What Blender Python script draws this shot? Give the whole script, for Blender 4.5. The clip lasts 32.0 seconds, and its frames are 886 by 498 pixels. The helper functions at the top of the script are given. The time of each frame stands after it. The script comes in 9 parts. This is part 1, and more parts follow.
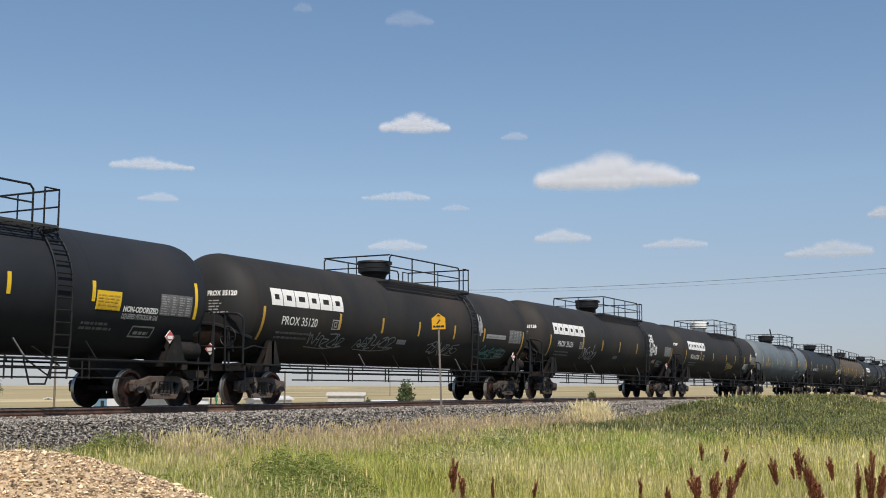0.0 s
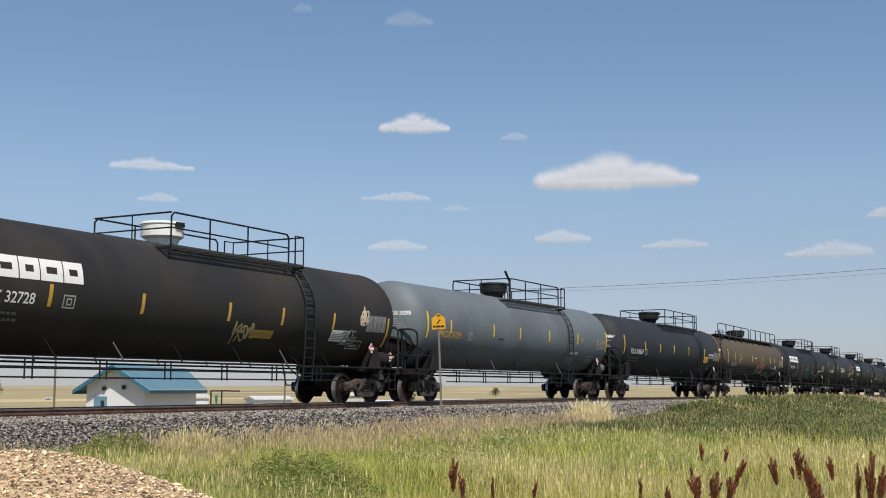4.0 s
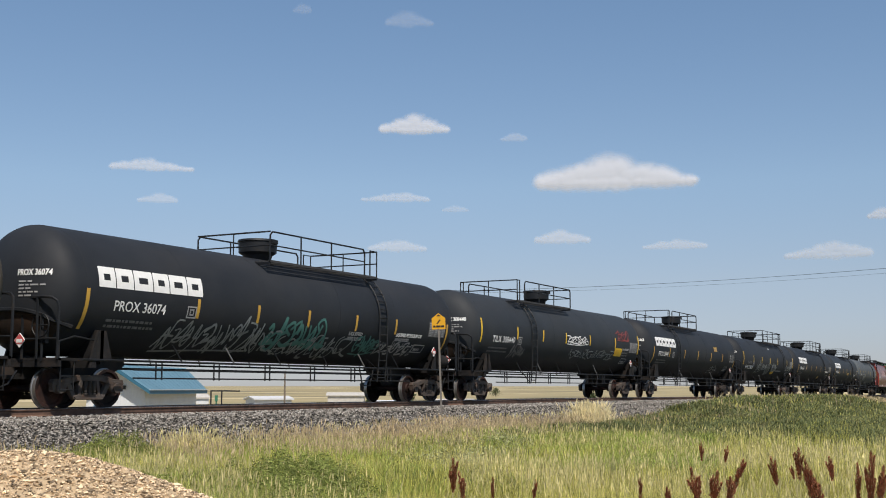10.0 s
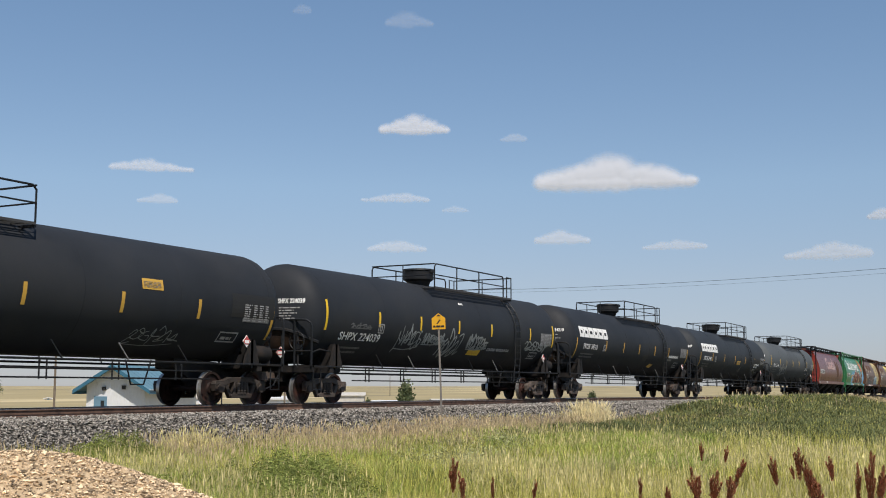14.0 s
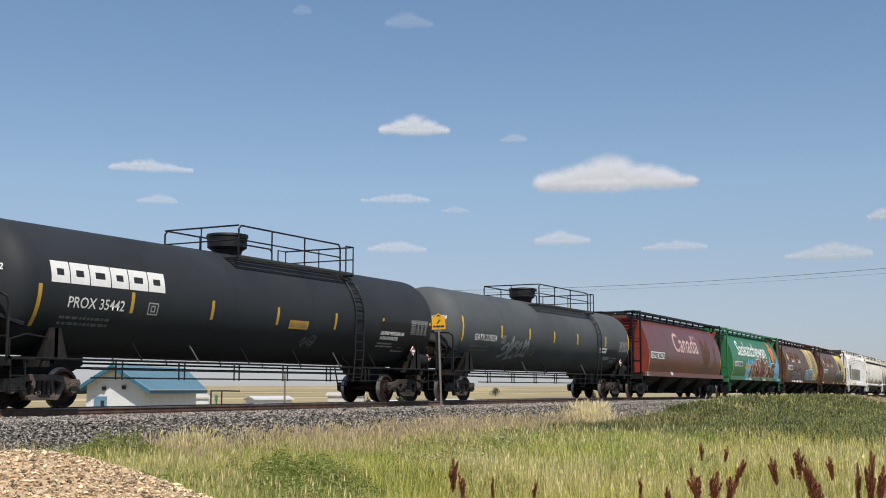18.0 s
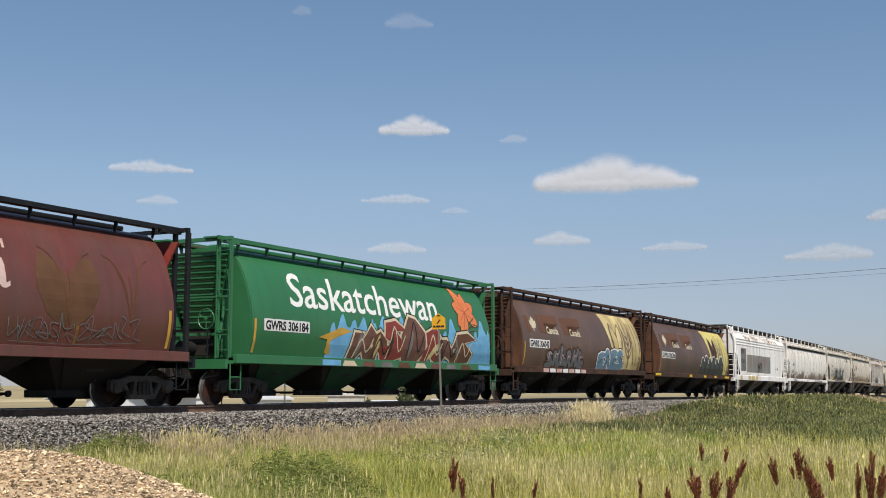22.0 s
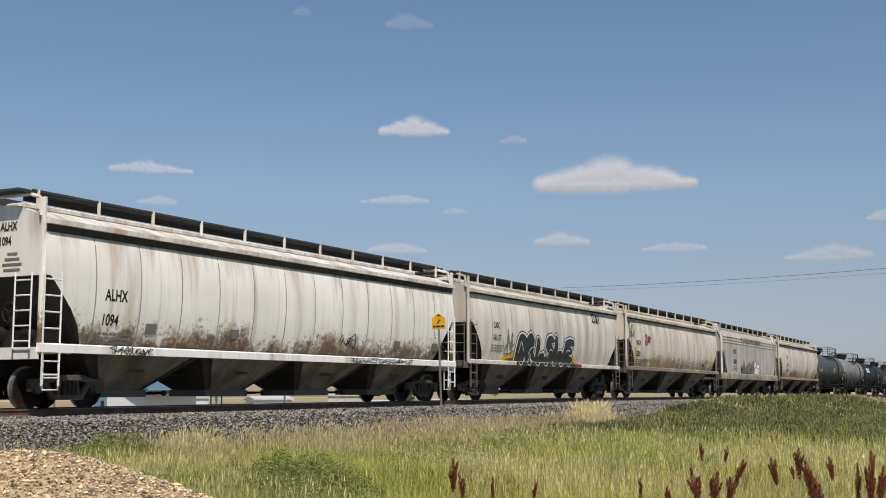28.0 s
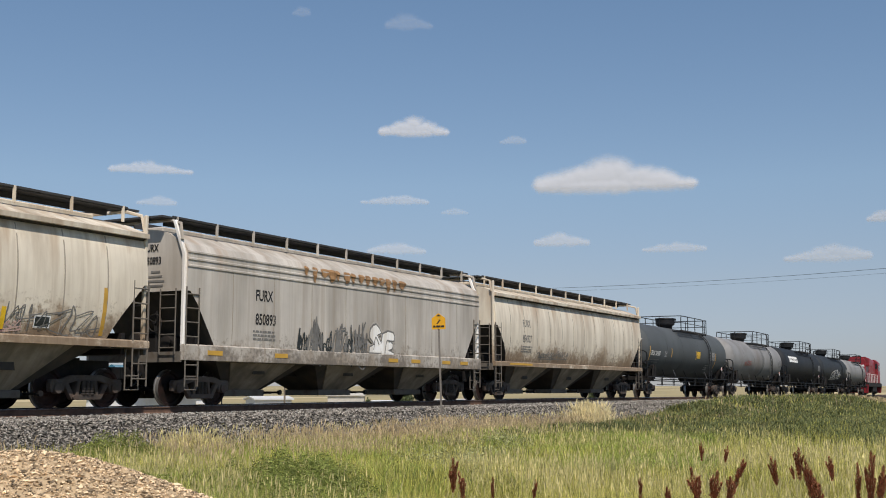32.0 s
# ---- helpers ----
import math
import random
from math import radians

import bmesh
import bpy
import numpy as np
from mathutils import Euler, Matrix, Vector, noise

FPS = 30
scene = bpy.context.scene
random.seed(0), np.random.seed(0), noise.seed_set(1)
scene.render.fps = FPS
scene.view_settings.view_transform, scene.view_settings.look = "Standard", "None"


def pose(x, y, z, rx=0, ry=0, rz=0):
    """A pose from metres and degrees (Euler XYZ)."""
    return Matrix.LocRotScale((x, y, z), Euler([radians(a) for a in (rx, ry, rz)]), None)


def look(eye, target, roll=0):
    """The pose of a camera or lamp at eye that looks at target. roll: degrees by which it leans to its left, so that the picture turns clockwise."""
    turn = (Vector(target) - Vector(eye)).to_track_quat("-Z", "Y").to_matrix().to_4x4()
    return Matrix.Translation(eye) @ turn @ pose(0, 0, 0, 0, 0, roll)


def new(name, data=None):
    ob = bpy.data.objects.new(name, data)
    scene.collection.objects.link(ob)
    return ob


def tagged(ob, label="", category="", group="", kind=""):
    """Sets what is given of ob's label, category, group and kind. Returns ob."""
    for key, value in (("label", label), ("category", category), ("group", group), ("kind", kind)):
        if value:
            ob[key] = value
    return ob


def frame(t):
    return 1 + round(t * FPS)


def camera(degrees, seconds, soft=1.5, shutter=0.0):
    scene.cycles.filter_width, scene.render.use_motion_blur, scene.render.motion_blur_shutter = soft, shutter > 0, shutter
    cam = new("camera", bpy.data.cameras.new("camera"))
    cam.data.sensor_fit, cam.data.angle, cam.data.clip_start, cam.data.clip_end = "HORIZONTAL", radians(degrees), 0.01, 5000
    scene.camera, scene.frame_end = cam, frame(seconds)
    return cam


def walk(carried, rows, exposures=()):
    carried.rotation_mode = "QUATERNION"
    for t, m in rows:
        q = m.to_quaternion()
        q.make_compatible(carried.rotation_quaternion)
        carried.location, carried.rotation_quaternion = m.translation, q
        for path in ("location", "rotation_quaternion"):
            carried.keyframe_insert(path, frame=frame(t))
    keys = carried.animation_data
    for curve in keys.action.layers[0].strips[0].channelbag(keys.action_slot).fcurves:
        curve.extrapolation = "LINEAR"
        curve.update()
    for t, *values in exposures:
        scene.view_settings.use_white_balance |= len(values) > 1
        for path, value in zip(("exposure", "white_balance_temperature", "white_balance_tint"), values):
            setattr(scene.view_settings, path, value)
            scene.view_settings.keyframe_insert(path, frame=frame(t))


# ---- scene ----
SPEED, GAIN = 12.933, 0.00225   # train towards -x: metres a second, and its slight gain
TRACK_Y = 21.1         # centre line of the track
EYE = (0.0, 0.0, 0.45)


def bend(x):
    """The line curves away gently beyond x = 52 m and runs straight again from x = 202 m."""
    d = np.clip(np.asarray(x, float) - 52, 0, 150)
    return 2.1e-4 * d * d + 0.063 * np.clip(np.asarray(x, float) - 202, 0, None)


def grade(x):
    """The line falls slightly towards the distance."""
    return -0.0038 * float(np.clip(x - 55, 0, 400))


def swing(x):
    """Turn of the line at x, in degrees."""
    return math.degrees(math.atan(4.2e-4 * min(max(x - 52, 0.0), 150.0)))


PITCH, HEADING = 6.772, 27.935
AXIS = (math.cos(radians(PITCH)) * math.cos(radians(HEADING)), math.cos(radians(PITCH)) * math.sin(radians(HEADING)), math.sin(radians(PITCH)))
STAND = look(EYE, tuple(e + 10 * a for e, a in zip(EYE, AXIS)))

cam = camera(41.305, 32.0, soft=1.0)
walk(cam, [(0.0, STAND), (32.0, STAND)], exposures=[(0.0, -0.08, 6700, 12), (18.0, -0.08, 6700, 12), (20.0, -0.08, 6700, 12), (22.0, -0.15, 6750, 12), (23.0, -0.24, 6780, 12), (25.0, -0.20, 6780, 12), (28.0, -0.31, 6720, 12), (32.0, -0.24, 6720, 12)])

# ---- world and sun ----
SUN = Vector((-0.41, -0.43, 0.80)).normalized()
world = bpy.data.worlds.new("sky")
scene.world = world
world.use_nodes = True
wn = world.node_tree
sky = wn.nodes.new("ShaderNodeTexSky")
sky.sky_type = "NISHITA"
sky.sun_disc = False
sky.sun_elevation = math.asin(SUN.z)
sky.sun_rotation = math.atan2(SUN.x, SUN.y)
sky.altitude, sky.air_density, sky.dust_density, sky.ozone_density = 800, 1.0, 0.25, 2.2
# summer haze: evens the sky out towards the horizon
haze = wn.nodes.new("ShaderNodeGamma")
haze.inputs["Gamma"].default_value = 0.78
wn.links.new(sky.outputs[0], haze.inputs[0])
hue = wn.nodes.new("ShaderNodeMix")
hue.data_type, hue.blend_type = "RGBA", "MULTIPLY"
hue.inputs[0].default_value, hue.inputs[7].default_value = 1.0, (0.93, 1.0, 1.03, 1)
deep = wn.nodes.new("ShaderNodeHueSaturation")
deep.inputs["Saturation"].default_value = 1.15
wn.links.new(haze.outputs[0], deep.inputs["Color"])
wn.links.new(deep.outputs[0], hue.inputs[6])
# blue-grey summer haze low in the sky
up = wn.nodes.new("ShaderNodeTexCoord")
upz = wn.nodes.new("ShaderNodeSeparateXYZ")
wn.links.new(up.outputs["Generated"], upz.inputs[0])
tint = wn.nodes.new("ShaderNodeValToRGB")
te = tint.color_ramp.elements
te[0].position, te[0].color = 0.0, (0.52, 0.53, 0.69, 1)
te[1].position, te[1].color = 1.0, (0.76, 0.76, 0.76, 1)
for p_, c_ in ((0.02, (0.57, 0.56, 0.70)), (0.09, (0.81, 0.72, 0.75)), (0.17, (0.96, 0.89, 0.87)), (0.32, (0.91, 0.89, 0.89))):
    te.new(p_).color = (*c_, 1)
wn.links.new(upz.outputs["Z"], tint.inputs[0])
low = wn.nodes.new("ShaderNodeMix")
low.data_type, low.blend_type = "RGBA", "MULTIPLY"
low.inputs[0].default_value = 1.0
wn.links.new(hue.outputs[2], low.inputs[6])
wn.links.new(tint.outputs[0], low.inputs[7])
wn.links.new(low.outputs[2], wn.nodes["Background"].inputs[0])
wn.nodes["Background"].inputs[1].default_value = 0.185
sun = new("sun", bpy.data.lights.new("sun", "SUN"))
sun.data.energy, sun.data.angle, sun.data.color = 5.0, radians(0.53), (1.0, 0.94, 0.85)
sun.matrix_world = look(SUN * 60, (0, 0, 0))


# ---- materials ----
def mat(name, col, rough=0.7, metal=0.0, var=0.18, scale=2.0, stretch=(1, 1, 1), bump=0.15, fine=45.0,
        dirt=None, dirt_amount=0.3, dirt_scale=0.6, dirt_stretch=(1, 1, 1), per=None, spread=0.3, trans=0.0, spec=0.3, splash=None, runs=None, belly=None):
    """A painted, worn or natural surface: base colour varied at two scales, dirt patches, fine relief.
    per: "object" or "island" varies the colour from piece to piece."""
    m = bpy.data.materials.new(name)
    m.use_nodes = True
    t, n, l = m.node_tree, m.node_tree.nodes, m.node_tree.links
    b = n["Principled BSDF"]
    b.inputs["Roughness"].default_value, b.inputs["Metallic"].default_value = rough, metal
    b.inputs["Specular IOR Level"].default_value = spec
    tc = n.new("ShaderNodeTexCoord")
    info = n.new("ShaderNodeObjectInfo")

    def shifted(vec):
        mp = n.new("ShaderNodeMapping")
        mp.inputs["Scale"].default_value = vec
        add = n.new("ShaderNodeVectorMath")
        add.operation = "ADD"
        mul = n.new("ShaderNodeMath")
        mul.operation = "MULTIPLY"
        mul.inputs[1].default_value = 50.0
        l.new(info.outputs["Random"], mul.inputs[0])
        l.new(tc.outputs["Object"], mp.inputs["Vector"])
        l.new(mp.outputs[0], add.inputs[0])
        l.new(mul.outputs[0], add.inputs[1])
        return add.outputs[0]

    def noise_node(vec, sc, detail=5.0):
        x = n.new("ShaderNodeTexNoise")
        x.inputs["Scale"].default_value, x.inputs["Detail"].default_value = sc, detail
        x.inputs["Roughness"].default_value = 0.6
        l.new(vec, x.inputs["Vector"])
        return x.outputs["Fac"]

    def ramp(fac, lo, hi, a=0.0, c=1.0):
        x = n.new("ShaderNodeMapRange")
        x.inputs["From Min"].default_value, x.inputs["From Max"].default_value = lo, hi
        x.inputs["To Min"].default_value, x.inputs["To Max"].default_value = a, c
        l.new(fac, x.inputs["Value"])
        return x.outputs[0]

    def blend(fac, a, c):
        x = n.new("ShaderNodeMix")
        x.data_type = "RGBA"
        for s, v in ((x.inputs[0], fac), (x.inputs[6], a), (x.inputs[7], c)):
            if isinstance(v, (tuple, list)):
                s.default_value = (*v, 1)
            elif isinstance(v, float):
                s.default_value = v
            else:
                l.new(v, s)
        return x.outputs[2]

    vec = shifted(stretch)
    big = noise_node(vec, scale)
    lo, hi = [tuple(min(1, c * k) for c in col) for k in (1 - var, 1 + var)]
    colour = blend(ramp(big, 0.3, 0.7), lo, hi)
    if dirt:
        d = noise_node(shifted(dirt_stretch), dirt_scale, 8.0)
        colour = blend(ramp(d, 0.62 - dirt_amount * 0.5, 0.92 - dirt_amount * 0.5), colour, dirt)
    if splash:
        # grime thrown up and rust run in along the lower side: colour, from z, to z
        for sc, shape, col2, off in ((1.1, (1.0, 1, 0.8), splash[1], 0.02), (3.6, (1.0, 1, 1.0), splash[0], 0.07), (9.0, (1.0, 1, 1.0), splash[0], 0.05)):
            sepz = n.new("ShaderNodeSeparateXYZ")
            l.new(tc.outputs["Object"], sepz.inputs[0])
            up0 = ramp(sepz.outputs["Z"], splash[2], splash[3], 0.20 - off, -0.34)
            patch = n.new("ShaderNodeMath")
            patch.operation = "ADD"
            l.new(up0, patch.inputs[0])
            l.new(ramp(noise_node(shifted((1, 1, 0.3)), 0.7, 3.0), 0.35, 0.65, -0.08, 0.08), patch.inputs[1])
            up = patch.outputs[0]
            sm = n.new("ShaderNodeMath")
            sm.operation = "ADD"
            l.new(up, sm.inputs[0])
            l.new(noise_node(shifted(shape), sc, 10.0), sm.inputs[1])
            colour = blend(ramp(sm.outputs[0], 0.50, 0.68, 0.0, 0.88), colour, col2)
        # rust washed down from the roof edge
        rust_lo = 0.51 if splash[2] > 1.4 else 0.57
        sepz = n.new("ShaderNodeSeparateXYZ")
        l.new(tc.outputs["Object"], sepz.inputs[0])
        sm = n.new("ShaderNodeMath")
        sm.operation = "ADD"
        l.new(ramp(sepz.outputs["Z"], 2.3, 4.0, -0.2, 0.06), sm.inputs[0])
        l.new(noise_node(shifted((1.9, 1, 0.16)), 1.0, 7.0), sm.inputs[1])
        colour = blend(ramp(sm.outputs[0], rust_lo, rust_lo + 0.19, 0.0, 0.55 if splash[2] > 1.4 else 0.4), colour, (0.33, 0.18, 0.075))
    if runs:
        # rain-washed runs down the sheets: colour, amount
        for shape, lo_, k_ in (((4.2, 1, 0.10), 0.60, 0.8), ((13.0, 1, 0.3), 0.60, 0.28)):
            rn = noise_node(shifted(shape), 1.0, 6.0)
            colour = blend(ramp(rn, lo_ - 0.25 * runs[1], lo_ + 0.2, 0.0, k_), colour, runs[0])
    if belly:
        # second colour below a ragged line: its colour, height, raggedness
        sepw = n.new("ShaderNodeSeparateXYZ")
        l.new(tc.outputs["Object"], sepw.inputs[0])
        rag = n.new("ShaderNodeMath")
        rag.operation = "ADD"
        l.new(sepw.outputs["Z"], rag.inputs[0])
        l.new(ramp(noise_node(shifted((0.8, 1, 1)), 0.9, 6.0), 0.3, 0.7, -belly[2], belly[2]), rag.inputs[1])
        colour = blend(ramp(rag.outputs[0], belly[1] - 0.22, belly[1] + 0.22), belly[0], colour)
    if per:
        src = info.outputs["Random"]
        if per == "island":
            geo = n.new("ShaderNodeNewGeometry")
            src = geo.outputs["Random Per Island"]
        hs = n.new("ShaderNodeHueSaturation")
        l.new(ramp(src, 0, 1, 1 - spread, 1 + spread), hs.inputs["Value"])
        l.new(colour, hs.inputs["Color"])
        colour = hs.outputs[0]
    l.new(colour, b.inputs["Base Color"])
    small = noise_node(shifted((1, 1, 1)), fine, 3.0)
    l.new(ramp(small, 0.2, 0.8, max(0.05, rough - 0.12), min(1, rough + 0.12)), b.inputs["Roughness"])
    if bump:
        bp = n.new("ShaderNodeBump")
        bp.inputs["Strength"].default_value, bp.inputs["Distance"].default_value = bump, 0.02
        l.new(small, bp.inputs["Height"])
        l.new(bp.outputs[0], b.inputs["Normal"])
    if trans:
        tr = n.new("ShaderNodeBsdfTranslucent")
        l.new(colour, tr.inputs["Color"])
        mx = n.new("ShaderNodeMixShader")
        mx.inputs[0].default_value = trans
        l.new(b.outputs[0], mx.inputs[1])
        l.new(tr.outputs[0], mx.inputs[2])
        l.new(mx.outputs[0], n["Material Output"].inputs["Surface"])
    return m


M = {
    "black_tank": mat("black_tank_paint", (0.0215, 0.0245, 0.0295), 0.62, spec=0.18, dirt=(0.033, 0.034, 0.036), dirt_amount=0.34, dirt_scale=0.35, scale=0.5, bump=0.04, fine=60),
    "charcoal_tank": mat("charcoal_tank_paint", (0.029, 0.0335, 0.039), 0.62, spec=0.18, dirt=(0.040, 0.042, 0.044), dirt_amount=0.3, dirt_scale=0.35, scale=0.5, bump=0.04, fine=60),
    "dusty_tank": mat("dusty_tank_paint", (0.0270, 0.0275, 0.0280), 0.64, spec=0.18, runs=((0.042, 0.034, 0.028), 0.35), dirt=(0.054, 0.044, 0.036), dirt_amount=0.36, dirt_scale=0.4, dirt_stretch=(1, 1, 0.5), scale=0.5, bump=0.04),
    "brown_tank": mat("brown_tank_paint", (0.088, 0.073, 0.055), 0.64, spec=0.2, belly=((0.018, 0.021, 0.026), 2.12, 0.16), runs=((0.100, 0.064, 0.038), 0.3), dirt=(0.135, 0.088, 0.050), dirt_amount=0.34, dirt_scale=0.35, dirt_stretch=(0.5, 1, 1.2), scale=0.5, bump=0.04),
    "slate_tank": mat("slate_grey_tank_paint", (0.082, 0.091, 0.096), 0.64, spec=0.2, dirt=(0.066, 0.072, 0.076), dirt_amount=0.3, dirt_scale=0.35, scale=0.5, bump=0.04, fine=60),
    "grey_tank": mat("grey_tank_paint", (0.125, 0.150, 0.165), 0.6, dirt=(0.10, 0.11, 0.12), dirt_amount=0.25, dirt_scale=0.4, scale=0.5, bump=0.04),
    "light_grey_tank": mat("light_grey_tank_paint", (0.24, 0.24, 0.24), 0.6, dirt=(0.16, 0.13, 0.11), dirt_amount=0.3, dirt_scale=0.4, scale=0.5, bump=0.04),
    "black_steel": mat("black_steel", (0.011, 0.0125, 0.015), 0.55, var=0.3, dirt=(0.035, 0.028, 0.022), dirt_amount=0.2, dirt_scale=3, bump=0.1),
    "underframe": mat("grimy_underframe", (0.014, 0.013, 0.013), 0.75, var=0.3, dirt=(0.04, 0.028, 0.021), dirt_amount=0.25, dirt_scale=2, bump=0.2),
    "bogie": mat("rusty_bogie_steel", (0.072, 0.059, 0.051), 0.78, var=0.4, dirt=(0.075, 0.042, 0.028), dirt_amount=0.28, dirt_scale=3, bump=0.3, per="object", spread=0.5),
    "wheel": mat("dusty_wheel_steel", (0.013, 0.008, 0.007), 0.75, var=0.3, dirt=(0.055, 0.021, 0.015), dirt_amount=0.42, dirt_scale=2.5, bump=0.15, per="object", spread=0.4),
    "rim": mat("worn_tread_steel", (0.42, 0.40, 0.38), 0.38, 0.85, var=0.15, bump=0.02),
    "rusty_head": mat("rusty_tank_head", (0.034, 0.022, 0.016), 0.8, var=0.3, scale=1.5, dirt=(0.060, 0.032, 0.018), dirt_amount=0.35, dirt_scale=1.5, bump=0.1),
    "spring": mat("spring_steel", (0.055, 0.046, 0.041), 0.7, var=0.3, bump=0.1),
    "yellow": mat("yellow_reflective", (0.78, 0.50, 0.03), 0.45, var=0.08, bump=0.02),
    "amber": mat("faded_amber_reflective", (0.56, 0.33, 0.06), 0.5, var=0.12, bump=0.02),
    "white_paint": mat("white_lettering", (0.78, 0.78, 0.76), 0.6, var=0.06, scale=6, bump=0.02),
    "grey_paint": mat("faded_grey_lettering", (0.34, 0.34, 0.34), 0.6, var=0.2, scale=6, bump=0.02),
    "black_paint": mat("black_lettering", (0.02, 0.02, 0.02), 0.6, var=0.1, bump=0.02),
    "dim_paint": mat("dim_stencil", (0.15, 0.15, 0.15), 0.6, var=0.3, scale=8, bump=0.02),
    "red_paint": mat("red_placard", (0.48, 0.09, 0.09), 0.5, var=0.1, bump=0.02),
    "maroon": mat("weathered_maroon", (0.160, 0.047, 0.036), 0.34, spec=0.5, var=0.2, scale=0.8, runs=((0.092, 0.044, 0.035), 0.5), dirt=(0.128, 0.060, 0.046), dirt_amount=0.44, dirt_scale=0.7, dirt_stretch=(1, 1, 0.35), bump=0.05),
    "bright_red": mat("red_end_paint", (0.29, 0.040, 0.030), 0.6, dirt=(0.12, 0.05, 0.035), dirt_amount=0.35, dirt_scale=1.2, dirt_stretch=(1, 1, 0.3), bump=0.06),
    "green": mat("green_paint", (0.030, 0.165, 0.064), 0.36, spec=0.5, var=0.12, scale=0.6, runs=((0.035, 0.125, 0.058), 0.4), dirt=(0.05, 0.17, 0.075), dirt_amount=0.3, dirt_scale=0.7, dirt_stretch=(1, 1, 0.35), bump=0.04),
    "brown_hopper": mat("weathered_brown", (0.140, 0.082, 0.057), 0.46, spec=0.45, var=0.28, scale=0.7, runs=((0.075, 0.047, 0.035), 0.5), dirt=(0.088, 0.054, 0.040), dirt_amount=0.4, dirt_scale=0.7, dirt_stretch=(1, 1, 0.3), bump=0.05),
    "rust_end": mat("rusted_brown_end", (0.14, 0.062, 0.033), 0.75, var=0.3, scale=2, dirt=(0.075, 0.035, 0.022), dirt_amount=0.4, dirt_scale=1.5, dirt_stretch=(1, 1, 0.3), bump=0.15),
    "dark_brown": mat("dark_brown_frame", (0.055, 0.030, 0.022), 0.7, var=0.25, dirt=(0.13, 0.06, 0.03), dirt_amount=0.3, dirt_scale=2.5, bump=0.1),
    "dull_wheat": mat("dull_wheat_paint", (0.125, 0.060, 0.030), 0.6, var=0.2, scale=1.5, bump=0.03),
    "brown_patch": mat("brown_cover_paint", (0.135, 0.062, 0.034), 0.65, var=0.12, scale=2, bump=0.03),
    "white_hopper": mat("stained_white_paint", (0.92, 0.91, 0.88), 0.55, runs=((0.66, 0.59, 0.50), 0.15), var=0.06, scale=0.5, dirt=(0.42, 0.33, 0.23), dirt_amount=0.2, dirt_scale=1.1, dirt_stretch=(1.6, 1, 0.18), bump=0.04),
    "rusty_white_hopper": mat("rust_splashed_white_paint", (0.88, 0.855, 0.785), 0.55, runs=((0.46, 0.32, 0.18), 0.2), var=0.08, scale=0.5, dirt=(0.50, 0.42, 0.30), dirt_amount=0.1, dirt_scale=1.0, dirt_stretch=(1.3, 1, 0.14), bump=0.04, splash=((0.14, 0.095, 0.062), (0.40, 0.26, 0.13), 1.50, 2.75)),
    "grey_hopper": mat("weathered_light_grey_paint", (0.56, 0.525, 0.475), 0.55, splash=((0.18, 0.155, 0.13), (0.34, 0.29, 0.235), 1.05, 2.6), runs=((0.31, 0.25, 0.19), 0.45), var=0.12, scale=0.5, dirt=(0.33, 0.30, 0.26), dirt_amount=0.4, dirt_scale=0.9, dirt_stretch=(1.4, 1, 0.2), bump=0.04),
    "tan_hopper": mat("weathered_beige_paint", (0.74, 0.70, 0.60), 0.55, splash=((0.34, 0.29, 0.22), (0.50, 0.43, 0.33), 0.8, 2.3), runs=((0.48, 0.43, 0.35), 0.25), var=0.1, scale=0.5, dirt=(0.36, 0.31, 0.25), dirt_amount=0.36, dirt_scale=0.9, dirt_stretch=(1.4, 1, 0.2), bump=0.04),
    "cream_hopper": mat("cream_paint", (0.74, 0.675, 0.56), 0.5, splash=((0.25, 0.18, 0.12), (0.40, 0.30, 0.205), 1.5, 3.3), runs=((0.46, 0.375, 0.28), 0.35), var=0.1, scale=0.5, dirt=(0.40, 0.33, 0.25), dirt_amount=0.3, dirt_scale=0.9, dirt_stretch=(1.4, 1, 0.2), bump=0.04),
    "bay_grey": mat("dusty_hopper_bay", (0.31, 0.27, 0.215), 0.75, var=0.25, scale=1.5, runs=((0.12, 0.105, 0.085), 0.5), dirt=(0.10, 0.085, 0.07), dirt_amount=0.35, dirt_scale=1.2, dirt_stretch=(1, 1, 0.5), bump=0.1),
    # near black: the shade under the bays is part of this colour
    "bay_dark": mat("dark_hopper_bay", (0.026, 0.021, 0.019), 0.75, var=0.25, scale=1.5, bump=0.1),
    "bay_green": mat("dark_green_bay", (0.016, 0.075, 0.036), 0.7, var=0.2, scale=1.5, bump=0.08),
    # grime and the shade of down-facing sheets in one colour
    "slope": mat("grimy_shaded_slope", (0.055, 0.05, 0.045), 0.8, var=0.3, scale=1.5, dirt=(0.10, 0.08, 0.06), dirt_amount=0.3, dirt_scale=2, bump=0.1),
    "ladder": mat("grimy_ladder_steel", (0.16, 0.145, 0.125), 0.65, var=0.3, scale=3, dirt=(0.07, 0.045, 0.032), dirt_amount=0.35, dirt_scale=3, bump=0.05),
    "seam": mat("seam_grime", (0.33, 0.29, 0.24), 0.7, var=0.2, bump=0.05),
    "walkway": mat("dark_walkway_grating", (0.05, 0.05, 0.052), 0.75, var=0.2, bump=0.2),
    "rust_stain": mat("rust_streaks", (0.30, 0.17, 0.08), 0.7, var=0.3, scale=3, stretch=(2, 1, 0.4), bump=0.03),
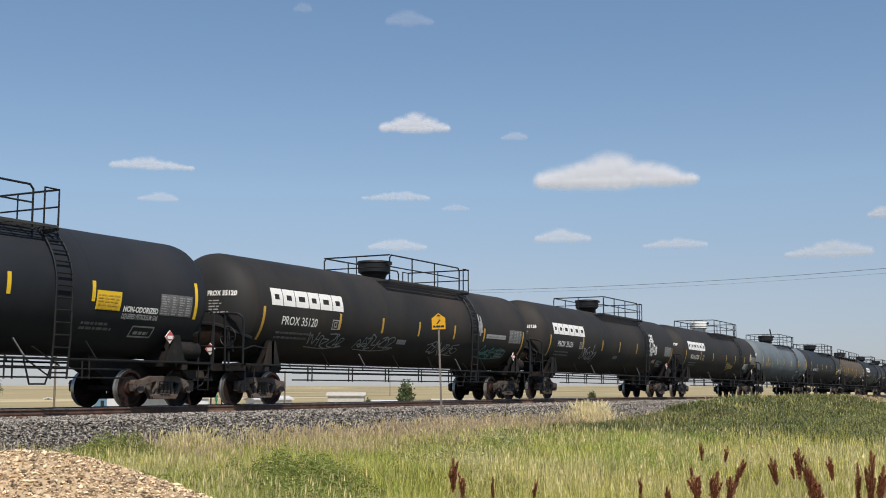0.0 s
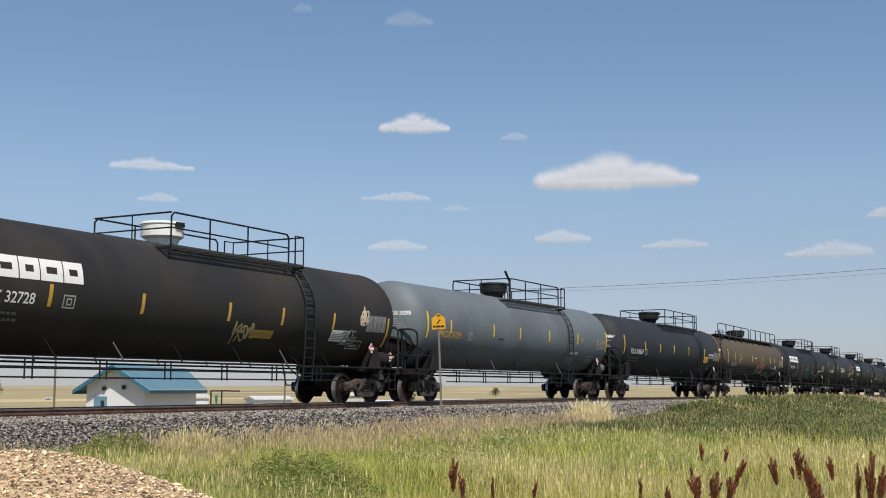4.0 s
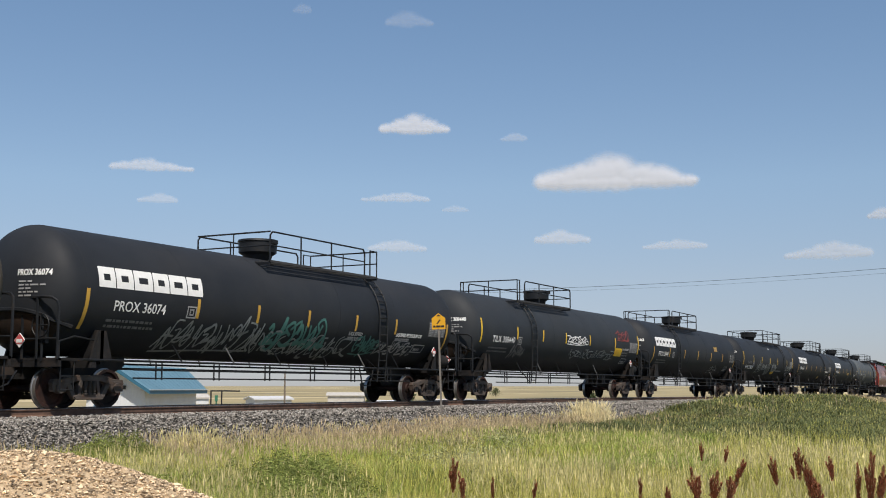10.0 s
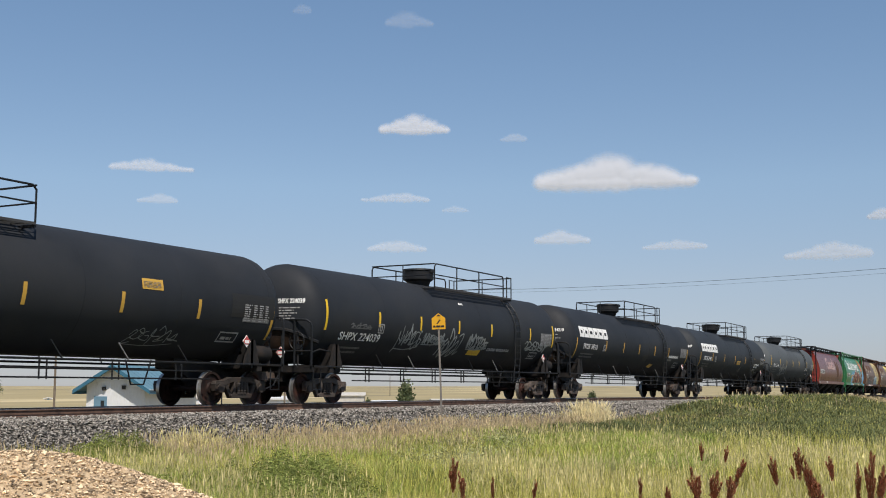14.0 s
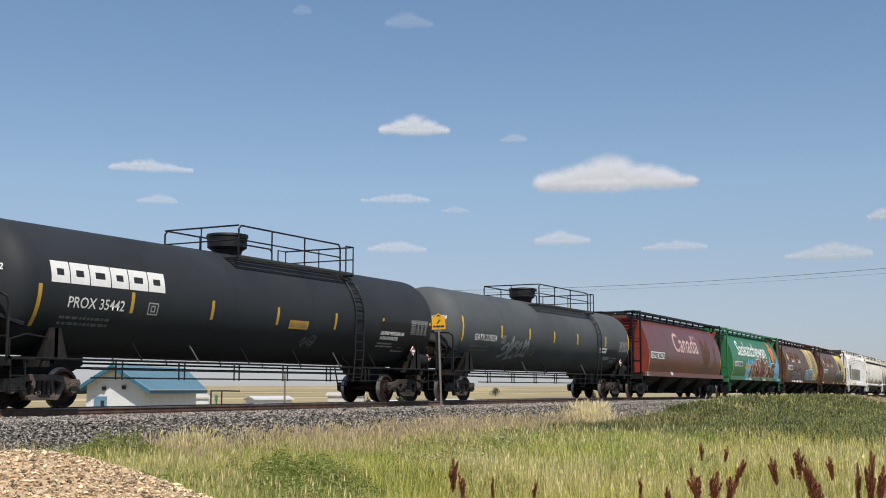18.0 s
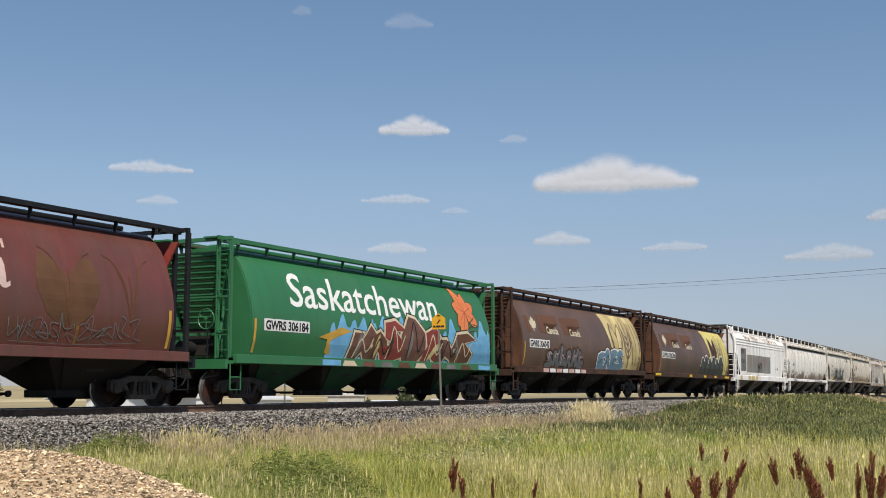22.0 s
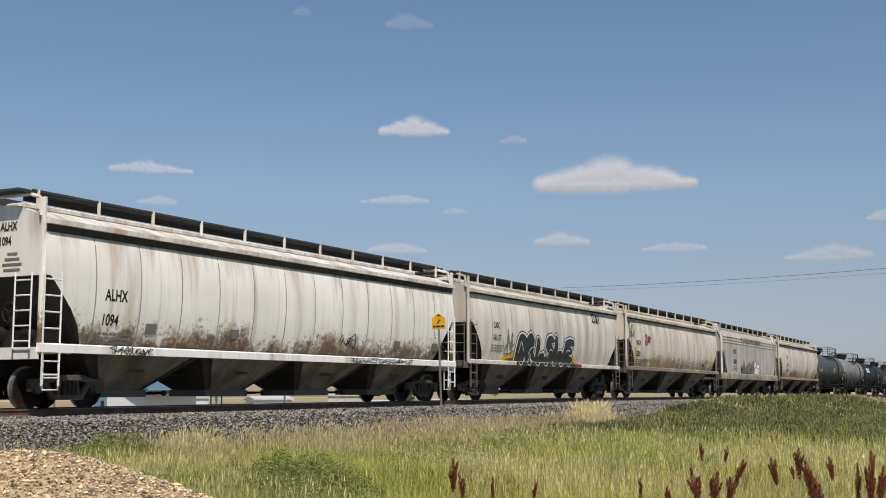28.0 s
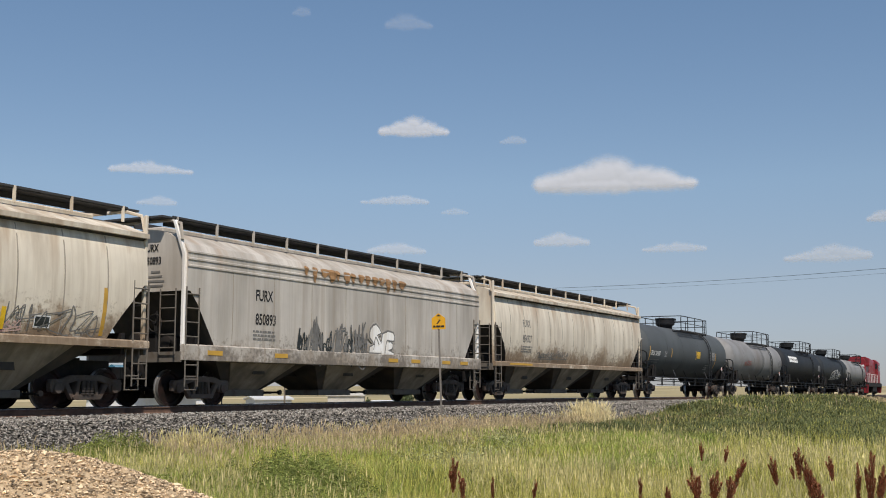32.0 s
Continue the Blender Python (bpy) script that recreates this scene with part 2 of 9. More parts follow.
    "cover_panel": mat("streaked_grey_cover_paint", (0.25, 0.25, 0.235), 0.65, var=0.2, scale=1.2, stretch=(1.5, 1, 0.4), runs=((0.36, 0.34, 0.30), 0.4), dirt=(0.215, 0.175, 0.145), dirt_amount=0.34, dirt_scale=1.1, dirt_stretch=(1.6, 1, 0.35), bump=0.02),
    "sill_stain": mat("amber_sill_stain", (0.62, 0.50, 0.24), 0.6, var=0.25, scale=3, stretch=(2, 1, 0.5), bump=0.02),
    "ghost_red": mat("faded_red_lettering", (0.27, 0.19, 0.175), 0.65, var=0.3, scale=2, stretch=(1, 1, 0.4), bump=0.02),
    "faint_rust": mat("faint_rust_streaks", (0.50, 0.39, 0.28), 0.7, var=0.25, scale=3, stretch=(2, 1, 0.4), bump=0.02),
    "soot_stain": mat("grey_graffiti_wash", (0.19, 0.185, 0.175), 0.7, var=0.25, scale=2, bump=0.03),
    "blue_paint": mat("sky_blue_spray", (0.16, 0.42, 0.66), 0.5, var=0.15, scale=2, bump=0.02),
    "steel_blue": mat("steel_blue_spray", (0.14, 0.24, 0.31), 0.5, var=0.2, scale=2, bump=0.02),
    "teal_paint": mat("teal_spray", (0.07, 0.20, 0.18), 0.5, var=0.2, scale=3, bump=0.02),
    "cream_paint": mat("cream_spray", (0.64, 0.55, 0.38), 0.5, var=0.1, scale=2, bump=0.02),
    "pale_yellow": mat("pale_yellow_paint", (0.66, 0.57, 0.19), 0.55, var=0.12, scale=1.5, bump=0.03),
    "faded_tan": mat("faded_tan_paint", (0.62, 0.51, 0.24), 0.6, dirt=(0.28, 0.19, 0.09), dirt_amount=0.4, dirt_scale=0.8, dirt_stretch=(1.5, 1, 0.5), var=0.15, scale=1.5, stretch=(1, 1, 0.3), bump=0.03),
    "brown_spray": mat("brown_spray", (0.16, 0.075, 0.055), 0.5, var=0.25, scale=2, bump=0.02),
    "red_spray": mat("red_spray", (0.26, 0.05, 0.04), 0.5, var=0.2, scale=2, bump=0.02),
    "orange_paint": mat("orange_paint", (0.68, 0.20, 0.07), 0.5, var=0.12, scale=3, bump=0.02),
    "dark_olive": mat("dark_wheat_paint", (0.07, 0.07, 0.03), 0.6, var=0.2, bump=0.02),
    "dark_spray": mat("charcoal_spray", (0.035, 0.04, 0.04), 0.5, var=0.3, scale=2, bump=0.02),
    "dull_amber": mat("dirty_amber_reflective", (0.23, 0.115, 0.03), 0.6, var=0.3, scale=5, bump=0.02),
    "hill_spray": mat("grey_green_spray", (0.055, 0.062, 0.052), 0.5, var=0.3, scale=2.5, bump=0.02),
    "tag_spray": mat("silver_spray_tag", (0.24, 0.26, 0.26), 0.5, var=0.25, scale=3, bump=0.02),
    "pink_red": mat("faded_pink_red_lettering", (0.70, 0.52, 0.47), 0.6, var=0.3, scale=2.5, dirt=(0.36, 0.09, 0.07), dirt_amount=0.35, dirt_scale=2.5, bump=0.02),
    "loco_red": mat("locomotive_red", (0.26, 0.022, 0.030), 0.42, var=0.12, scale=0.6, dirt=(0.10, 0.03, 0.03), dirt_amount=0.25, dirt_scale=0.8, bump=0.03),
    "glass": mat("dark_cab_glass", (0.02, 0.025, 0.03), 0.1, var=0.05, bump=0.0),
}


# ---- mesh helpers ----
class Shape:
    """Collects boxes, bars, prisms and lofts into one mesh."""

    def __init__(self):
        self.v, self.f = [], []

    def add(self, verts, faces):
        k = len(self.v)
        self.v += [tuple(p) for p in verts]
        self.f += [tuple(i + k for i in q) for q in faces]
        return self

    def box(self, cx, cy, cz, sx, sy, sz, turn=None):
        pts = [Vector((x * sx / 2, y * sy / 2, z * sz / 2)) for z in (-1, 1) for y in (-1, 1) for x in (-1, 1)]
        if turn is not None:
            pts = [turn @ p for p in pts]
        return self.add([p + Vector((cx, cy, cz)) for p in pts], [(0, 2, 3, 1), (4, 5, 7, 6), (0, 1, 5, 4), (2, 6, 7, 3), (0, 4, 6, 2), (1, 3, 7, 5)])

    def bar(self, a, b, r, r2=None, n=6):
        a, b = Vector(a), Vector(b)
        d = (b - a).normalized()
        u = d.orthogonal().normalized()
        w = d.cross(u)
        r2 = r if r2 is None else r2
        ring = [(math.cos(2 * math.pi * i / n), math.sin(2 * math.pi * i / n)) for i in range(n)]
        pts = [a + (u * c + w * s) * r for c, s in ring] + [b + (u * c + w * s) * r2 for c, s in ring]
        return self.add(pts, [(i, (i + 1) % n, n + (i + 1) % n, n + i) for i in range(n)] + [tuple(range(n))[::-1], tuple(range(n, 2 * n))])

    def path(self, pts, r, n=6):
        """One bent round bar through all the points."""
        p = [Vector(q) for q in pts]
        k, up = len(self.v), None
        for i, q in enumerate(p):
            d = ((p[min(i + 1, len(p) - 1)] - q).normalized() + (q - p[max(i - 1, 0)]).normalized()).normalized()
            u = d.orthogonal().normalized() if up is None else (up - d * up.dot(d)).normalized()
            up, w = u, d.cross(u)
            for j in range(n):
                a = 2 * math.pi * j / n
                self.v.append(tuple(q + (u * math.cos(a) + w * math.sin(a)) * r))
            if i:
                o = k + (i - 1) * n
                self.f += [(o + j, o + (j + 1) % n, o + n + (j + 1) % n, o + n + j) for j in range(n)]
        self.f += [tuple(range(k, k + n))[::-1], tuple(range(len(self.v) - n, len(self.v)))]
        return self

    def prism(self, outline, lo, hi, axis="y"):
        """outline: points in the plane across the axis, extruded from lo to hi."""
        put = {"x": lambda p, h: (h, p[0], p[1]), "y": lambda p, h: (p[0], h, p[1]), "z": lambda p, h: (p[0], p[1], h)}[axis]
        n = len(outline)
        return self.add([put(p, lo) for p in outline] + [put(p, hi) for p in outline],
                        [(i, (i + 1) % n, n + (i + 1) % n, n + i) for i in range(n)] + [tuple(range(n))[::-1], tuple(range(n, 2 * n))])

    def lathe(self, prof, n=48, cy=0.0, cz=0.0, axis="x"):
        """prof: (position along the axis, radius)."""
        k = len(self.v)
        for h, r in prof:
            for i in range(n):
                c, s = r * math.cos(2 * math.pi * i / n), r * math.sin(2 * math.pi * i / n)
                self.v.append({"x": (h, cy + c, cz + s), "y": (cy + c, h, cz + s), "z": (cy + c, cz + s, h)}[axis])
        for j in range(len(prof) - 1):
            for i in range(n):
                self.f.append((k + j * n + i, k + j * n + (i + 1) % n, k + (j + 1) * n + (i + 1) % n, k + (j + 1) * n + i))
        self.f.append(tuple(k + i for i in range(n)))
        self.f.append(tuple(k + (len(prof) - 1) * n + i for i in range(n))[::-1])
        return self

    def mesh(self, name, material, sharp=0.6, bevel=0.0):
        me = bpy.data.meshes.new(name)
        me.from_pydata(self.v, [], self.f)
        bm = bmesh.new()
        bm.from_mesh(me)
        bmesh.ops.recalc_face_normals(bm, faces=bm.faces)
        if bevel:
            bmesh.ops.bevel(bm, geom=[e for e in bm.edges if len(e.link_faces) == 2 and e.calc_face_angle(0) > 0.6], offset=bevel, segments=1, affect="EDGES", clamp_overlap=True)
        bm.to_mesh(me)
        bm.free()
        me.shade_smooth()
        me.set_sharp_from_angle(angle=sharp)
        me.materials.append(material)
        return me


CACHE = {}


def part(name, shape, material, parent, label="", at=None, sharp=0.6, bevel=0.0, key=None):
    """Links a shape as one mesh under a thing or a part. key: shapes with the same key share one mesh."""
    if key is not None and (name, key) in CACHE:
        me = CACHE[name, key]
    else:
        me = (shape() if callable(shape) else shape).mesh(name, material, sharp, bevel)
        if key is not None:
            CACHE[name, key] = me
    ob = new(name, me)
    ob.parent = parent
    if at is not None:
        ob.matrix_basis = at
    if label:
        ob["label"] = label
    return ob


def thing(name, label, category, group="", at=None, kind=""):
    ob = tagged(new(name), label, category, group, kind)
    if at is not None:
        ob.matrix_basis = at
    return ob


# paint on curved sides: flat outlines in (x, z), cut into strips and laid on the side facing -y
def on_side(name, bm, material, parent, side, lift=0.006, label="", step=0.11):
    zs = [v.co.y for v in bm.verts]
    if not zs:
        bm.free()
        return None
    z = min(zs) + step
    while z < max(zs) - 0.01:
        bmesh.ops.bisect_plane(bm, geom=bm.verts[:] + bm.edges[:] + bm.faces[:], plane_co=(0, z, 0), plane_no=(0, 1, 0))
        z += step
    for v in bm.verts:
        x, z = v.co.x, v.co.y
        v.co = (x, -(side(z) + lift + v.co.z), z)
    for f in bm.faces:
        f.normal_update()
        if f.normal.y > 0:
            f.normal_flip()
    me = bpy.data.meshes.new(name)
    bm.to_mesh(me)
    bm.free()
    me.materials.append(material)
    ob = new(name, me)
    ob.parent = parent
    if label:
        ob["label"] = label
    return ob


def outlines(polys):
    bm = bmesh.new()
    for i, poly in enumerate(polys):
        fs = bm.faces.new([bm.verts.new((x, z, (i % 24) * 0.0004)) for x, z in poly])
        if len(poly) > 4:
            bmesh.ops.triangulate(bm, faces=[fs])
    return bm


def words(text, size, x, z, wide=1.0, bold=0.0, slant=0.0, align="LEFT", end=None):
    """Flat letters with their left end at x and their base line at z; end: stretched to end there."""
    cu = bpy.data.curves.new("text", "FONT")
    cu.body, cu.size, cu.offset, cu.shear, cu.resolution_u, cu.align_x = text, size, bold, slant, 3, align
    ob = bpy.data.objects.new("text", cu)
    bm = bmesh.new()
    bm.from_mesh(ob.to_mesh())
    ob.to_mesh_clear()
    bpy.data.objects.remove(ob)
    bpy.data.curves.remove(cu)
    bmesh.ops.remove_doubles(bm, verts=bm.verts, dist=1e-5)
    lo, hi = min(v.co.x for v in bm.verts), max(v.co.x for v in bm.verts)
    if end is not None:
        wide = (end - x) / (hi - lo)
    for v in bm.verts:
        v.co = (x + (v.co.x - lo) * wide, z + v.co.y, 0)
    return bm


def strip(pts, w):
    """A stroke of the brush along pts as quads."""
    out = []
    for (x0, z0), (x1, z1) in zip(pts, pts[1:]):
        d = math.hypot(x1 - x0, z1 - z0) or 1
        nx, nz = -(z1 - z0) / d * w / 2, (x1 - x0) / d * w / 2
        ex, ez = (x1 - x0) / d * w * 0.3, (z1 - z0) / d * w * 0.3
        out.append([(x0 + nx - ex, z0 + nz - ez), (x0 - nx - ex, z0 - nz - ez), (x1 - nx + ex, z1 - nz + ez), (x1 + nx + ex, z1 + nz + ez)])
    return out


def smooth(pts, n=4, closed=False):
    """Catmull-Rom through pts."""
    out, k = [], len(pts)
    for i in range(k if closed else k - 1):
        p = [pts[(i + j) % k] if closed else pts[min(max(i + j, 0), k - 1)] for j in (-1, 0, 1, 2)]
        for s in range(n):
            t = s / n
            out.append(tuple(0.5 * (2 * p[1][c] + (p[2][c] - p[0][c]) * t + (2 * p[0][c] - 5 * p[1][c] + 4 * p[2][c] - p[3][c]) * t * t
                                    + (3 * p[1][c] - p[0][c] - 3 * p[2][c] + p[3][c]) * t ** 3) for c in (0, 1)))
    return out if closed else out + [pts[-1]]


STROKES = (((0, .1), (.15, .95), (.45, .8), (.3, .35), (.7, .1)), ((.05, .6), (.4, .95), (.6, .6), (.2, .05), (.75, .2)), ((0, .95), (.2, .1), (.45, .75), (.6, .15), (.85, .9)),
           ((.6, .85), (.15, .75), (.1, .25), (.5, .05), (.7, .4), (.3, .45)), ((.3, -.15), (.35, 1.1), (.15, .5), (.75, .6)), ((0, .2), (.5, .9), (.55, .1), (.1, .3), (.8, .35)),
           ((.1, .9), (.8, .95), (.2, .1), (.9, .05)), ((.5, .5), (.1, .8), (.5, 1.), (.8, .5), (.4, 0.), (.05, .3)))


def scribble(rng, x0, x1, z0, z1, letters, w):
    """Unreadable sprayed handwriting in a box: letter-like loops that lean and touch."""
    polys = []
    letters = int(letters * 1.5) + 1
    step, h = (x1 - x0) / letters, z1 - z0
    lean = rng.uniform(-0.1, 0.25)
    for k in range(letters):
        tall, low = rng.uniform(0.75, 1.15), rng.uniform(-0.08, 0.15)
        pts = []
        for u, q in STROKES[rng.randrange(len(STROKES))]:
            u, q = u + rng.uniform(-0.2, 0.2), q * tall + low + rng.uniform(-0.16, 0.16)
            pts.append((x0 + (k - 0.3 + u * 1.9) * step + lean * q * h, z0 + q * h))
        polys += strip(smooth(pts, 4), w * rng.uniform(0.7, 1.2))
    if letters > 3 and rng.random() < 0.6:
        polys += strip(smooth([(x0, z0 - 0.1 * h), ((x0 + x1) / 2, z0 + rng.uniform(-0.2, 0) * h), (x1, z0 + 0.05 * h)], 4), w * 0.7)
    return polys


def bars(x0, x1, z0, z1, rows, rng, fill=0.8, gap=0.45):
    """Lines of unreadable small print as plain bars."""
    polys, h = [], (z1 - z0) / rows
    for r in range(rows):
        x, z = x0, z1 - (r + 1) * h
        end = x0 + (x1 - x0) * rng.uniform(fill, 1.0)
        while x < end - 0.02:
            w = min(rng.uniform(0.06, 0.2), end - x)
            polys.append([(x, z), (x + w, z), (x + w, z + h * (1 - gap)), (x, z + h * (1 - gap))])
            x += w + 0.035
    return polys


def rect(x0, z0, x1, z1):
    return [(x0, z0), (x1, z0), (x1, z1), (x0, z1)]


def ring(x0, z0, x1, z1, w):
    return [rect(x0, z0, x1, z0 + w), rect(x0, z1 - w, x1, z1), rect(x0, z0 + w, x0 + w, z1 - w), rect(x1 - w, z0 + w, x1, z1 - w)]


FAT = ([(0, .05), (-.02, .6), (.2, .98), (.6, 1.02), (.95, .7), (.95, .25), (.7, -.02), (.25, -.05)], [(0, 0), (.2, .6), (.08, .9), (.5, 1.12), (.78, .85), (.7, .4), (1, .1), (.85, -.05), (.55, .15), (.45, .35), (.35, 0)],
       [(0, .1), (.1, 1), (.4, .92), (.4, .4), (.72, .45), (1, .25), (.95, -.02), (.3, -.05)], [(.05, 0), (0, .3), (.4, .38), (.05, .62), (.15, .95), (.6, 1.05), (.98, .85), (.6, .74), (.95, .45), (.9, .1), (.5, -.05)],
       [(0, 0), (0, .95), (.9, 1.02), (.95, .78), (.5, .72), (.85, .62), (.8, .42), (.45, .36), (1, .25), (.95, -.02)], [(0, -.02), (.12, .95), (.45, .9), (.5, .6), (.8, 1.08), (1.02, .85), (.72, .5), (1.02, .05), (.7, -.05), (.45, .3), (.35, 0)])


def widened(poly, g):
    """The outline moved outwards by g."""
    area = sum(a[0] * b[1] - b[0] * a[1] for a, b in zip(poly, poly[1:] + poly[:1]))
    sgn_, out, n = (1 if area > 0 else -1), [], len(poly)
    for i in range(n):
        p, c, q = Vector(poly[i - 1]), Vector(poly[i]), Vector(poly[(i + 1) % n])
        a, b = (c - p).normalized(), (q - c).normalized()
        d = Vector((a.y + b.y, -a.x - b.x)) * sgn_
        d = d / max(d.length, 0.35) * g * 1.15
        out.append((c.x + d.x, c.y + d.y))
    return out


def fat_letters(rng, x0, x1, z0, z1, letters, grow=0.0):
    """Fat jagged sprayed letter shapes that overlap their neighbours."""
    order = letters if isinstance(letters, tuple) else [rng.randrange(len(FAT)) for k in range(letters)]
    polys, step = [], (x1 - x0) / len(order)
    for i, which in enumerate(order):
        shape, tall, dz = FAT[which], rng.uniform(0.85, 1.1), rng.uniform(-0.05, 0.08)
        lean = rng.uniform(-0.15, 0.15)
        pts = [(x0 + step * (i - 0.04 + 1.08 * (u + rng.uniform(-0.04, 0.04)) + lean * q), z0 + (q * tall + dz + rng.uniform(-0.04, 0.04)) * (z1 - z0)) for u, q in shape]
        polys.append(smooth(widened(pts, grow), 2, True))
    return polys

# ---- ground, track ----
M.update({
    # bed far darker than its stones, so its colour carries the gaps' shade
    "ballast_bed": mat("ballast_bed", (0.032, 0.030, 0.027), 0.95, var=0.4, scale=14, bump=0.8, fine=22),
    "ballast": mat("grey_ballast_stone", (0.20, 0.182, 0.160), 0.9, var=0.35, scale=8, bump=0.2, per="island", spread=1.0),
    "pale_ballast": mat("pale_ballast_stone", (0.38, 0.36, 0.325), 0.85, var=0.25, scale=8, bump=0.2, per="island", spread=0.4),
    "rail": mat("rusty_rail", (0.15, 0.088, 0.062), 0.8, var=0.3, scale=5, dirt=(0.06, 0.04, 0.03), dirt_amount=0.3, dirt_scale=4, bump=0.15),
    "rail_head": mat("polished_rail_head", (0.45, 0.43, 0.41), 0.3, 0.9, var=0.1, bump=0.02),
    "sleeper": mat("old_timber_sleeper", (0.06, 0.045, 0.035), 0.9, var=0.3, scale=4, stretch=(8, 1, 8), bump=0.3, per="object", spread=0.4),
    "heap": mat("tan_gravel", (0.46, 0.34, 0.21), 0.95, var=0.3, scale=9, bump=0.6, fine=20),
    "heap_stone": mat("tan_gravel_stone", (0.55, 0.42, 0.275), 0.9, var=0.2, scale=9, bump=0.2, per="island", spread=0.8),
    "grass": mat("green_grass", (0.49, 0.465, 0.118), 0.7, var=0.42, scale=0.5, dirt=(0.64, 0.57, 0.25), dirt_amount=0.33, dirt_scale=0.35, bump=0, per="island", spread=0.6, trans=0.3),
    "dry": mat("dry_straw_grass", (0.66, 0.58, 0.28), 0.75, var=0.25, scale=0.6, bump=0, per="island", spread=0.35, trans=0.3),
    "fresh": mat("fresh_green_growth", (0.32, 0.38, 0.085), 0.7, var=0.3, scale=0.9, bump=0, per="island", spread=0.5, trans=0.3),
    "sage": mat("grey_green_weeds", (0.34, 0.35, 0.17), 0.75, var=0.3, scale=0.9, bump=0, per="island", spread=0.6, trans=0.2),
    "straw": mat("bleached_straw", (0.80, 0.70, 0.42), 0.75, var=0.2, scale=0.6, bump=0, per="island", spread=0.25, trans=0.3),
    "seed_grass": mat("tan_seed_grass", (0.56, 0.44, 0.27), 0.75, var=0.25, scale=0.6, bump=0, per="island", spread=0.35, trans=0.3),
    "bank_weed": mat("bank_greenery", (0.130, 0.152, 0.058), 0.65, var=0.4, scale=0.5, dirt=(0.24, 0.22, 0.105), dirt_amount=0.24, dirt_scale=0.4, bump=0, per="island", spread=0.5, trans=0.2),
    "weed": mat("dark_green_weeds", (0.225, 0.262, 0.068), 0.65, var=0.35, scale=0.8, bump=0, per="island", spread=0.5, trans=0.35),
    "dock": mat("reddish_brown_seed_heads", (0.43, 0.17, 0.095), 0.9, var=0.3, scale=6, bump=0, per="island", spread=0.5, trans=0.3),
    "dock_leaf": mat("dry_dock_leaf", (0.20, 0.13, 0.05), 0.8, var=0.3, scale=5, bump=0, per="island", spread=0.4),
})


def ground_z(x, y):
    """Height of the earth, for numbers or arrays."""
    x, y = np.asarray(x, float), np.asarray(y, float)
    far = np.hypot(x, y)
    z = -1.05 + 0.05 * np.sin(x * 0.35 + 0.6) * np.cos(y * 0.3) + 0.03 * np.sin(x * 0.9 + y * 0.7)
    rise = np.clip((x - 50) / 13, 0, 1)
    fall = np.clip((128 - x) / 40, 0, 1)
    rise, fall = rise * rise * (3 - 2 * rise), fall * fall * (3 - 2 * fall)
    z = z + 0.84 * rise * fall * np.exp(-(((y - 15.8) / 3.2) ** 2)) * (1 + 0.06 * np.sin(x * 0.5))
    return z - 1.2 * np.clip((y - 26) / 22, 0, 1) + 9.0 * np.clip((far - 500) / 2600, 0, 1) ** 1.2


def sheet(name, xs, ys, height, material, label, category):
    v = [(float(x), float(y), float(height(x, y))) for y in ys for x in xs]
    w = len(xs)
    f = [(j * w + i, j * w + i + 1, (j + 1) * w + i + 1, (j + 1) * w + i) for j in range(len(ys) - 1) for i in range(w - 1)]
    me = bpy.data.meshes.new(name)
    me.from_pydata(v, [], f)
    me.shade_smooth()
    me.materials.append(material)
    return tagged(new(name, me), label, category, kind="structure")


def spaced(lo, hi, near_lo, near_hi, step, grow=1.35):
    out = list(np.arange(near_lo, near_hi + step / 2, step))
    d, a = step, near_lo
    while a > lo:
        d *= grow
        a = max(lo, a - d)
        out.insert(0, a)
    d, a = step, near_hi
    while a < hi:
        d *= grow
        a = min(hi, a + d)
        out.append(a)
    return out


